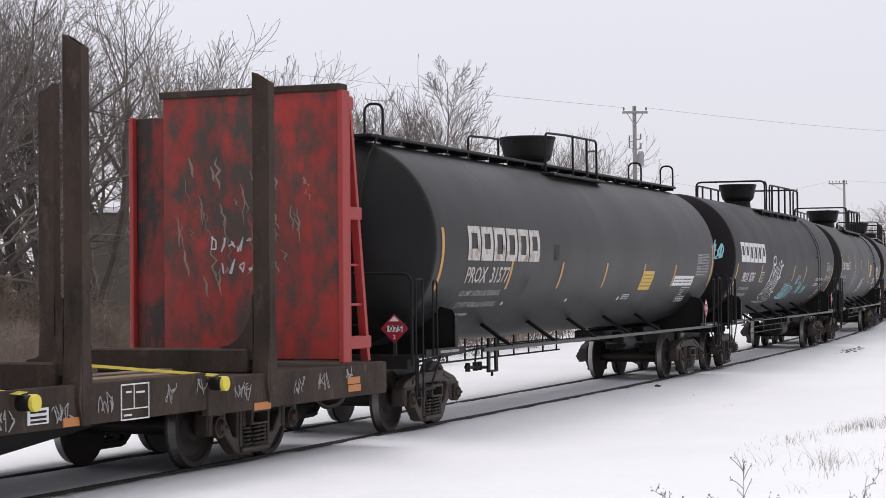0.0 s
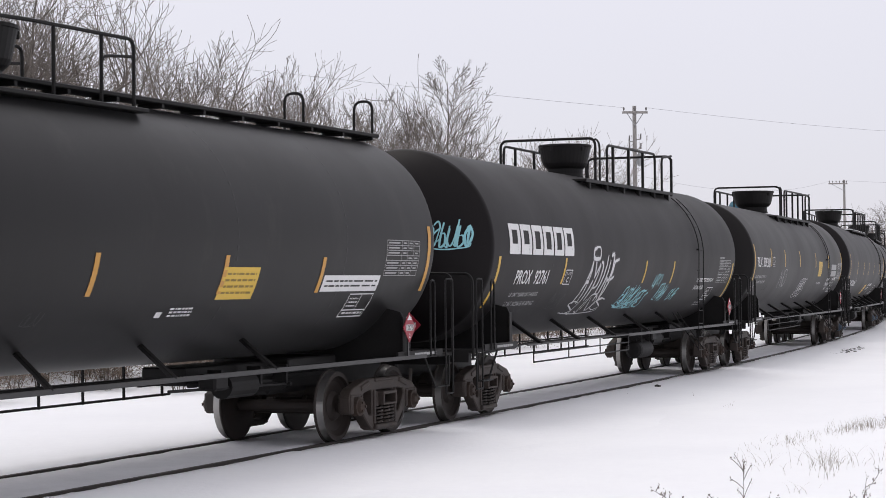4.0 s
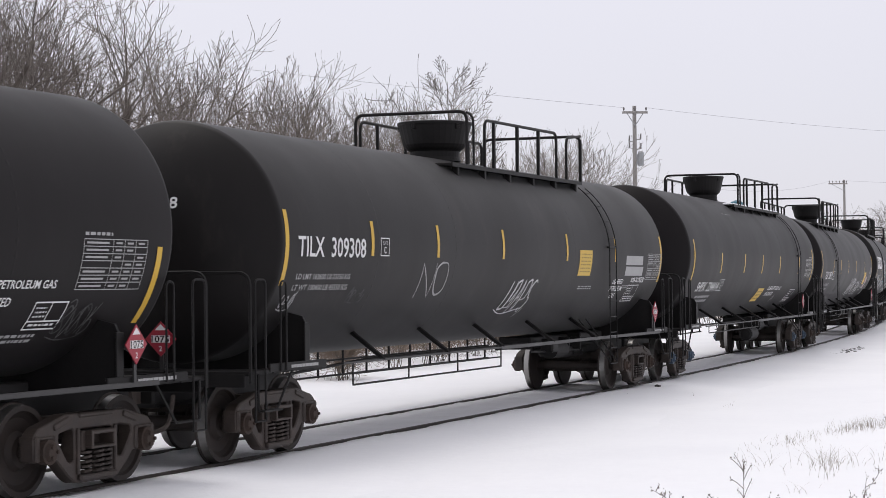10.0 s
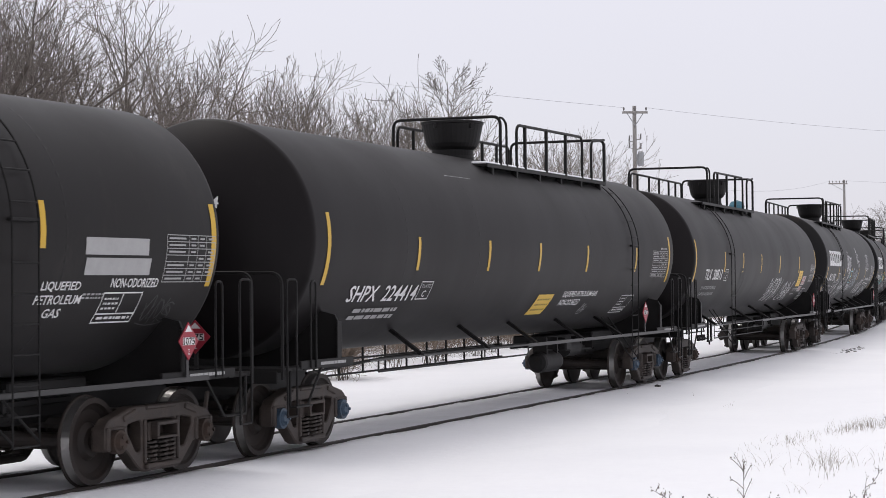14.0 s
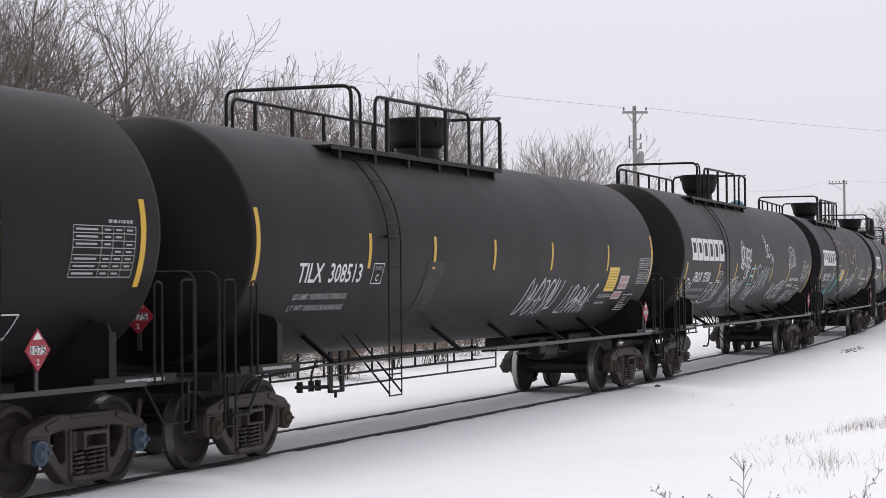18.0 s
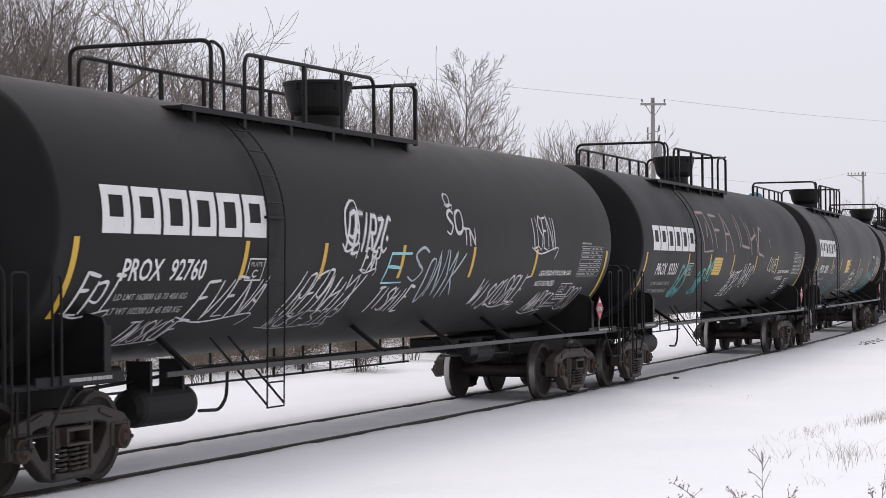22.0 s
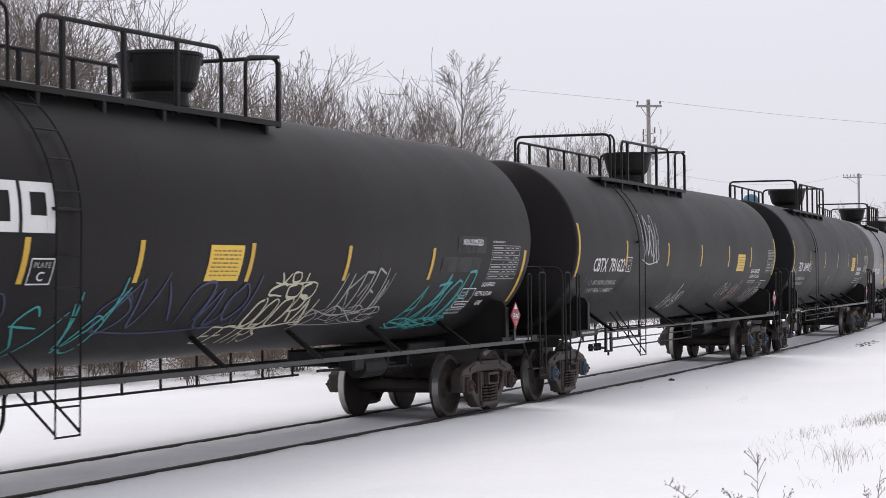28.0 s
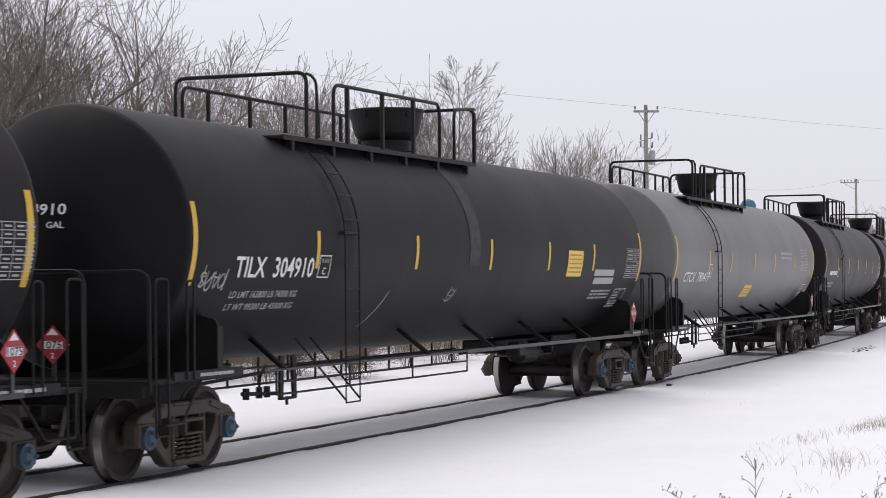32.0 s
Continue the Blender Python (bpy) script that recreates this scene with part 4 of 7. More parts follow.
def outlet_mesh():
    """Two flat hangers that guard the bottom valve, with the valve and its pipe."""
    bm = bmesh.new()
    for x, lean in ((-.17, .04), (.17, -.06)):
        cut = Matrix.Rotation(lean, 4, "Y")
        box(bm, (x, -1.16, .95), (.10, .035, .52), .006, cut)
    box(bm, (0, -1.16, .70), (.40, .06, .03), .006)
    rod(bm, (-.02, -1.16, .72), (-.02, -1.16, .62), .02, 6)
    rod(bm, (-1.05, -1.1, .80), (-.1, -1.1, .76), .024, 8)
    for x in (-.95, -.62, -.42):
        rod(bm, (x, -1.1, .73), (x, -1.1, .86), .042, 8)
    tube(bm, bent([(-.62, -1.1, .80), (-.6, -1.1, .96), (-.35, -1.05, 1.1)], .08, 3), .016, 5)
    return mesh_of("valve_guard", bm, BLACK)


def placard(car, m, label):
    """A red diamond with the number 1075, in a holder."""
    def plate():
        bm = bmesh.new()
        box(bm, (0, 0, 0), (.285, .012, .285), 0, Matrix.Rotation(radians(45), 4, "Y"))
        return mesh_of("placard", bm, PLACARD_RED)

    def white():
        bm = bmesh.new()
        box(bm, (0, -.009, 0), (.24, .006, .082))
        bm.faces.new([bm.verts.new((x, -.0075, z)) for x, z in ((-.075, .10), (.075, .10), (0, .172))])
        return mesh_of("number_panel", bm, WHITE)

    def digits():
        vs, fs = glyphs("1075")
        me = bpy.data.meshes.new("lettering")
        me.from_pydata([(-.115 + .23 * v.x, -.0145, -.040 + .080 * v.y) for v in vs], [], fs)
        me.materials.append(BLACK)
        return me

    def class_number():
        vs, fs = glyphs("2")
        me = bpy.data.meshes.new("lettering")
        me.from_pydata([(-.02 + .04 * v.x, -.0085, -.14 + .06 * v.y) for v in vs], [], fs)
        me.materials.append(WHITE)
        return me

    def holder():
        bm = bmesh.new()
        box(bm, (0, .02, -.18), (.05, .02, .40))
        return mesh_of("bracket", bm, PIPE_GREY)
    p = part("placard", shared("placard", plate), PLACARD_RED, car, label, m)
    part("number_panel", shared("placard_white", white), WHITE, p, "white number panel")
    tagged(part("lettering", shared("placard_digits", digits), BLACK, p, "black number 1075"), kind="stuff")
    tagged(part("lettering", shared("placard_class", class_number), WHITE, p, "white number 2"), kind="stuff")
    part("bracket", shared("placard_holder", holder), PIPE_GREY, p)


def make_tank_car(spec):
    car = new("tank_car")
    car.empty_display_size = 0.5
    tagged(car, spec["label"], "tank car", "tank cars of the passing train")
    mat = spec.get("mat", TANK_BLACK)
    size_tank(*spec.get("size", (1.485, 2.63)))
    key = f"{TANK_R}"
    drop = TANK_R + TANK_Z - 4.115  # how far the top lies below the largest tanks'
    part("tank", shared("tank" + mat.name + key, lambda: tank_mesh(mat)), mat, car, spec.get("tank_label", ""))
    for e in (-1, 1):
        flip = pose(0, 0, 0, 0, 0, 0 if e > 0 else 180)
        make_truck(car, e * spec.get("bolster", BOLSTER), spec.get("caps", "rusty"))
        for turn in (0, 180):
            part("bolster_web", shared("saddle" + key, saddle_mesh), BLACK, car, "", pose(e * (spec.get("bolster", BOLSTER) - .1), 0, 0, 0, 0, turn))
            p = part("side_sill", shared("skirt", skirt_mesh), BLACK, car, "", pose(e * 8.2, 0, 0, 0, 0, turn))
            if turn == 0:
                tagged(part("small_print", shared("sill_print", sill_print_mesh), PALE, p, "small white stencilled print"), kind="stuff")
        part("stub_sill", shared("sill", sill_mesh), BLACK, car, "", pose(e * 7.9, 0, 0) @ flip)
        part("end_platform", shared("end_platform", end_platform_mesh), BLACK, car, "", pose(e * 9.15, 0, 0) @ flip)
        part("end_handrail", shared("end_rail", end_rail_mesh), BLACK, car, "", pose(e * 9.42, 0, 0))
        part("coupler", shared("coupler", coupler_mesh), TRUCK, car, "heavy knuckle coupler with air hose", pose(e * 9.45, 0, 0) @ flip)
        for y in (-1.45, 1.45):
            part("grab_rail", shared("grab_a", lambda: grab_mesh(.50, 2.12, .26, (.51,))), BLACK, car, "", pose(e * 9.22, y, 0))
            part("grab_rail", shared("grab_b", lambda: grab_mesh(1.06, 2.10, .15)), BLACK, car, "", pose(e * 8.62, y, 0))
        for turn in (0, 180):
            part("stirrup_step", shared("stirrup", stirrup_mesh), BLACK, car, "", pose(e * 8.78, 0, 0, 0, 0, turn) @ pose(0, -1.43, 0) @ pose(0, 0, 0, 0, 0, 0 if e * (1 if turn == 0 else -1) > 0 else 180))
        part("uncoupling_lever", shared("lever", lever_mesh), BLACK, car, "", pose(e * 9.3, 0, 0) @ flip)
    placard(car, pose(-9.46, spec.get("end_placard", -.30), spec.get("end_placard_z", 1.45), 0, 0, -90), "red diamond hazard placard on the end")
    placard(car, pose(spec.get("side_placard", 7.9), -1.485, 1.47), "red diamond hazard placard on the side")
    placard(car, pose(9.46, .28, 1.45, 0, 0, 90), "red diamond hazard placard on the end")
    start = spec.get("rail_from", -6.6)
    part("side_rail", shared(f"near_rail_bar{start}", lambda: near_pipe_mesh(start)), PIPE_GREY, car, "long grey side rail")
    if start > -5:
        near_fence(car, -6.6, start, spec.get("guard_z", .79))
    make_fence(car)
    part("brake_pipe", shared("brake_pipe", brake_pipe_mesh), BLACK, car)
    part("brake_rigging", shared("rigging", brake_rigging_mesh), BLACK, car)
    if "air" in spec:
        part("air_tank", shared("air_tank", air_tank_mesh), BLACK, car, "black air reservoir with rounded ends", pose(spec["air"], -.55, .655) @ Matrix.Scale(1 if spec["air"] < 0 else .86, 4))
        if spec["air"] < 0:
            part("bent_pipe", shared("hose", hose_mesh), BLACK, car, "", pose(-5.0, 0, 0))
    for u in spec.get("struts", (-6.1, -1.7, .75, 3.2, 5.4)):
        part("strut", shared("strut" + key, strut_mesh), BLACK, car, "", pose(u, 0, 0))
        part("strut", shared("strut" + key, strut_mesh), BLACK, car, "", pose(u, 0, 0, 0, 0, 180))
    if spec.get("guard"):
        part("valve_guard", shared("outlet", outlet_mesh), BLACK, car, "", pose(spec["guard"], 0, 0))
    part("dome", shared("dome", dome_mesh), BLACK, car, "round black valve housing with a flared rim", pose(spec.get("dome_u", 0), 0, drop) @ Matrix.Diagonal((spec.get("dome_w", 1), spec.get("dome_w", 1), 1, 1)))
    if "plat" in spec:
        p = spec["plat"]
        deck = part("walkway", shared("walkway", top_platform_mesh), BLACK, car, "", pose(p, 0, drop))
        for x in (.3, 1.5, 2.7, 3.9, 5.1, 6.3):
            for y in (-.90, .90):
                part("bracket", shared("bracket", lambda: box_mesh("bracket", (.07, .10, .24), .01)), BLACK, deck, "", pose(x, y, 3.80))
        near = part("handrail", shared("near_rail", lambda: near_rail_mesh(-1)), BLACK, car, "", pose(p, 0, drop / 2))
        for x in (1.95, 3.1, 4.2, 6.62):
            part("post", shared("post", lambda: box_mesh("post", (.064, .048, .80))), BLACK, near, "", pose(x, -.93, 4.28))
        far = part("handrail", shared("far_rail", lambda: far_rail_mesh(1)), BLACK, car, "", pose(p, 0, drop / 2))
        for x in (1.6, 2.8, 3.9, 5.0, 5.8):
            part("post", shared("far_post", lambda: box_mesh("post", (.055, .045, .76))), BLACK, far, "", pose(x, .93, 4.28))
        part("handrail", shared("cross", cross_rail_mesh), BLACK, car, "", pose(p + .72, 0, drop / 2))
        part("handrail", shared("cross", cross_rail_mesh), BLACK, car, "", pose(p + 6.62, 0, drop / 2))
        part("handrail", shared("bent_post", post_mesh), BLACK, car, "", pose(p + .72, 0, drop / 2))
        make_ladder(car, spec["ladder"], key)
        if spec.get("snowy"):
            bm = bmesh.new()
            for y in (-.80, .80):
                box(bm, (3.3, y, 3.972), (6.5, .27, .035), .012)
            part("snow", bm, SNOW, car, "thin snow lying on the walkway", pose(p, 0, drop))
    else:
        old_top(car)
    for u in (-5.75, -2.9, 2.85, 5.7):
        part("weld_seam", shared("seam" + mat.name + key, lambda: seam_mesh(mat)), mat, car, "", pose(u + .1 * (spec["seed"] % 3), 0, 0))
    # stripes, lettering, notices
    lo, hi = spec.get("end_w", (2.05, 2.92))
    eu = spec.get("end_u", 8.5)
    stripe = spec.get("stripe", YELLOW)
    patch("stripe", -eu - .05, -eu + .05, lo, hi, stripe, car, "yellow reflective stripe")
    patch("stripe", min(eu, 8.47) - .05, min(eu, 8.47) + .05, lo, hi, stripe, car, "yellow reflective stripe")
    mlo, mhi = spec.get("mark_w", (2.30, 2.70))
    for u in spec["marks"]:
        patch("stripe", u - .045, u + .045, mlo, mhi, stripe, car, "yellow reflective stripe")
    for text, u0, u1, w0, w1, m in spec.get("texts", ()):
        if not text:
            continue
        tagged(part("lettering", word_mesh(text.replace(" ", "  ") if text[-1].isdigit() else text, u0, u1, w0, w1, m), m, car, "white stencilled lettering"), kind="stuff")
    for text, y0, y1, z0, z1 in spec.get("head_texts", ()):
        tagged(part("lettering", head_word(text, -1, y0, y1, z0, z1, WHITE), WHITE, car, "white lettering on the tank head"), kind="stuff")
    if "ring" in spec:
        patch("repaint_ring", *spec["ring"], FADED, car, "pale repainted ring")
    if "head_tag" in spec:
        head_tag(car, *spec["head_tag"], SPRAY_CYAN)
    if "brand" in spec:
        brand_blocks(car, *spec["brand"], spec.get("brand_mat", WHITE), "white block of the maker's mark")
    for k, (u0, u1, w0, w1, m, rows, label) in enumerate(spec.get("panels", ())):
        p = patch("notice", u0, u1, w0, w1, m, car, label)
        if rows:
            bm = bmesh.new()
            bars_into(bm, u0 + .06, u1 - .06, w0 + .04, w1 - .04, rows, k + 3, .008, .34)
            ink = NOTICE_INK if m is PANEL_YELLOW else FAINT
            tagged(part("small_print", bm, ink, p), kind="stuff")
    for k, (u0, u1, w0, w1, rows, m) in enumerate(spec.get("bars", ())):
        bm = bmesh.new()
        bars_into(bm, u0, u1, w0, w1, rows, k + 11, .006)
        tagged(part("small_print", bm, m, car, "small white stencilled print"), kind="stuff")
    for u0, u1, w0, w1 in spec.get("tables", ()):
        bm = bmesh.new()
        table_into(bm, u0, u1, w0, w1)
        tagged(part("data_table", bm, PALE, car, "white stencilled data table"), kind="stuff")
    for u0, u1, w0, w1 in spec.get("frames", ()):
        bm = bmesh.new()
        t = .014
        edge = [(u0, u1, w0, w0 + t), (u0, u1, w1 - t, w1), (u0, u0 + t, w0, w1), (u1 - t, u1, w0, w1)]
        small = u1 - u0 < .5
        if not small:
            edge += [(u0 * .5 + u1 * .5, u0 * .5 + u1 * .5 + t, w0 * .72 + w1 * .28, w1), (u0, u1, w0 * .72 + w1 * .28, w0 * .72 + w1 * .28 + t)]
        for a, b, c, d in edge:
            patch_into(bm, a, b, c, d, .006)
        if not small:
            bars_into(bm, u0 + .05, u0 * .55 + u1 * .45, w0 * .6 + w1 * .4, w1 - .04, 3, 5, .006, .4)
            bars_into(bm, u0 + .05, u1 - .05, w0 + .03, w0 * .76 + w1 * .24, 1, 6, .006, .6)
        tagged(part("stencil_box", bm, WHITE, car, "white stencilled outline box"), kind="stuff")
        if small:
            tagged(part("lettering", word_mesh("PLATE", u0 + .06, u1 - .06, w1 - .09, w1 - .04, PALE), PALE, car, "white stencilled lettering"), kind="stuff")
            tagged(part("lettering", word_mesh("C", u0 * .64 + u1 * .36, u0 * .36 + u1 * .64, w0 + .035, w0 + .125, WHITE), WHITE, car, "white stencilled lettering"), kind="stuff")
    for k, (u0, u1, w0, w1, m, thick, strokes, lean) in enumerate(spec.get("tags", ())):
        tag(car, u0, u1, w0, w1, spec["seed"] * 31 + k, m, thick, strokes, lean, "sprayed scrawl")
    return car


def head_tag(car, y0, y1, z0, z1, mat):
    """Sprayed strokes on the curved front head."""
    def place(x, z, lift):
        y = -x
        return Vector((-(BARREL + dish(math.hypot(y, z - TANK_Z)) + .006 + lift), y, z))
    bm = bmesh.new()
    scrawl(bm, place, -y1, -y0, z0, z1, random.Random(83), .026, 6, .15)
    tagged(part("graffiti", bm, mat, car, "pale cyan sprayed scrawl"), kind="stuff")


def old_top(car):
    """Older car: a walkway along the whole top, hoops at its ends and short rails by the dome."""
    def walk_strip():
        bm = bmesh.new()
        box(bm, (0, -.42, 4.14), (17.6, .34, .05), .01)
        for k in range(19):
            box(bm, (-8.6 + k * .955, -.42, 4.10), (.05, .32, .07))
        return mesh_of("walkway", bm, BLACK)

    def hoop():
        bm = bmesh.new()
        tube(bm, bent([(0, -.14, 4.1), (0, -.14, 4.62), (0, .14, 4.62), (0, .14, 4.1)], .13, 6), .02, 6)
        return mesh_of("hoop", bm, BLACK)

    def side_rail():
        bm = bmesh.new()
        tube(bm, bent([(-1.2, 0, 4.0), (-1.2, 0, 4.68), (.0, 0, 4.72), (2.0, 0, 4.74), (2.0, 0, 3.95)], .12, 4), .022, 6)
        for x in (.45, 1.35):
            tube(bm, [(x, 0, 3.98), (x, 0, 4.73)], .022, 6)
        tube(bm, bent([(1.35, 0, 4.0), (1.35, 0, 4.5), (1.95, 0, 4.55)], .12, 4), .018, 6)
        box(bm, (.4, 0, 3.96), (3.3, .34, .05), .01)
        return mesh_of("handrail", bm, BLACK)

    def end_ladder():
        bm = bmesh.new()
        for y in (-.62, -.22):
            tube(bm, [(-9.30, y, 1.1), (-9.42, y, 2.66), (-9.25, y, 3.3), (-8.95, y, 3.85), (-8.6, y, 4.15)], .016, 5)
        for z in (1.5, 1.9, 2.3, 2.7, 3.1, 3.5):
            rod(bm, (-9.40, -.62, z), (-9.40, -.22, z), .012, 5)
        return mesh_of("ladder", bm, BLACK)
    part("walkway", walk_strip(), BLACK, car, "long running board on top")
    for u, y in ((-8.3, -.42), (8.62, -.42), (7.1, -.1)):
        part("hoop", shared("hoop", hoop), BLACK, car, "", pose(u, y, 0))
    for y in (-.72, .72):
        part("handrail", shared("old_rail", side_rail), BLACK, car, "", pose(0, y, 0))
    part("ladder", end_ladder(), BLACK, car)


# ---------------------------------------------------------------- trees, brush, weeds
def grow(rnd, pos, way, length, radius, level, out, habit):
    """A limb as a bent line of (point, radius), and its side limbs. habit: for each level the number of side limbs, their angle, their length, the gnarl; and where the first leaves the limb."""
    n = 7 if level == 0 else 5
    gnarl = habit["gnarl"][min(level, len(habit["gnarl"]) - 1)]
    pts = [(pos.copy(), radius)]
    p, d = pos.copy(), way.copy()
    for i in range(1, n + 1):
        d = (d + Vector((rnd.gauss(0, 1), rnd.gauss(0, 1), rnd.gauss(0, .7))) * gnarl + Vector((0, 0, habit["lift"] * (1 if level else .3)))).normalized()
        p = p + d * (length / n)
        pts.append((p.copy(), radius * (1 - habit["taper"] * i / n)))
    out.append((level, pts))
    if level >= len(habit["kids"]):
        return
    count = habit["kids"][level]
    first = habit["first"] if level == 0 else .18
    turn = rnd.uniform(0, 6.28)
    for k in range(count):
        q = min(.99, first + (1 - first) * (k + rnd.uniform(.2, .9)) / count)
        i = min(int(q * n), n - 1)
        a, b = pts[i], pts[i + 1]
        f = q * n - i
        at = a[0].lerp(b[0], f)
        r = (a[1] + (b[1] - a[1]) * f) * rnd.uniform(.48, .75)
        base = (b[0] - a[0]).normalized()
        axis = base.orthogonal().normalized()
        turn += 2.4 + rnd.uniform(-.6, .6)
        axis.rotate(Matrix.Rotation(turn, 3, base))
        ang = habit["angle"][level] * rnd.uniform(.65, 1.25)
        reach = habit["reach"][level] * rnd.uniform(.65, 1.15) * (1.25 - habit["cone"] * q)
        grow(rnd, at, (base * math.cos(ang) + axis * math.sin(ang)).normalized(), length * reach, max(r, .0035), level + 1, out, habit)


SPREADING = dict(kids=(7, 7, 5), angle=(.70, .80, .72), reach=(.64, .56, .58), gnarl=(.13, .19, .14), lift=.05, taper=.72, first=.28, cone=.45)
UPRIGHT = dict(kids=(11, 8, 7), angle=(.50, .55, .58), reach=(.52, .50, .52), gnarl=(.08, .12, .13), lift=.085, taper=.8, first=.22, cone=.55)
LEADER = dict(kids=(24, 10, 3), angle=(.80, .60, .46), reach=(.44, .50, .72), gnarl=(.03, .035, .05), lift=.012, taper=.88, first=.34, cone=.92, sway=.015)
VASE = dict(kids=(9, 7, 3), angle=(.60, .48, .42), reach=(.48, .46, .62), gnarl=(.05, .035, .05), lift=.03, taper=.75, first=.46, cone=.42)
BUSHY = dict(kids=(10, 8), angle=(.8, .85), reach=(.55, .5), gnarl=(.14, .2), lift=.0, taper=.75, first=.15, cone=.5)


def limbs_mesh(name, limbs, mat, sides):
    verts, faces = [], []
    for pts in limbs:
        start = len(verts)
        n = len(pts)
        side = None
        for i, (p, r) in enumerate(pts):
            d = (pts[min(i + 1, n - 1)][0] - pts[max(i - 1, 0)][0])
            if d.length < 1e-6:
                d = Vector((0, 0, 1))
            d.normalize()
            if side is None:
                side = d.orthogonal().normalized()
            side = (side - d * side.dot(d)).normalized()
            up = d.cross(side)
            for k in range(sides):
                a = 2 * math.pi * k / sides
                verts.append(p + (side * math.cos(a) + up * math.sin(a)) * r)
        for i in range(n - 1):
            for k in range(sides):
                a, b = start + i * sides + k, start + i * sides + (k + 1) % sides
                faces.append((a, b, b + sides, a + sides))
    me = bpy.data.meshes.new(name)
    me.from_pydata(verts, [], faces)
    me.materials.append(mat)
    return me


def make_tree(seed, height, girth, habit, stems=1, twig_mat=None, min_r=.006, label="", kind="tree"):
    rnd = random.Random(seed)
    out = []
    for k in range(stems):
        sway = habit.get("sway", .10 if stems == 1 else .34)
        lean = Vector((rnd.uniform(-sway, sway), rnd.uniform(-sway, sway), 1))
        foot = .3 * (stems > 1)
        grow(rnd, Vector((rnd.uniform(-foot, foot), rnd.uniform(-foot, foot), -.1)), lean.normalized(), height * rnd.uniform(.78, 1), girth * rnd.uniform(.7, 1), 0, out, habit)
    top = max(p[0].z for _, pts in out for p in pts)
    for _, pts in out:
        for i, (p, r) in enumerate(pts):
            pts[i] = (p * (height / top), max(r, min_r))
    tree = new(kind)
    part("trunk", limbs_mesh("trunk", [p for l, p in out if l == 0], BARK, 7), BARK, tree)
    part("crown", limbs_mesh("crown", [p for l, p in out if l > 0], twig_mat or TWIG, 3), twig_mat or TWIG, tree)
    return tagged(tree, label, kind)


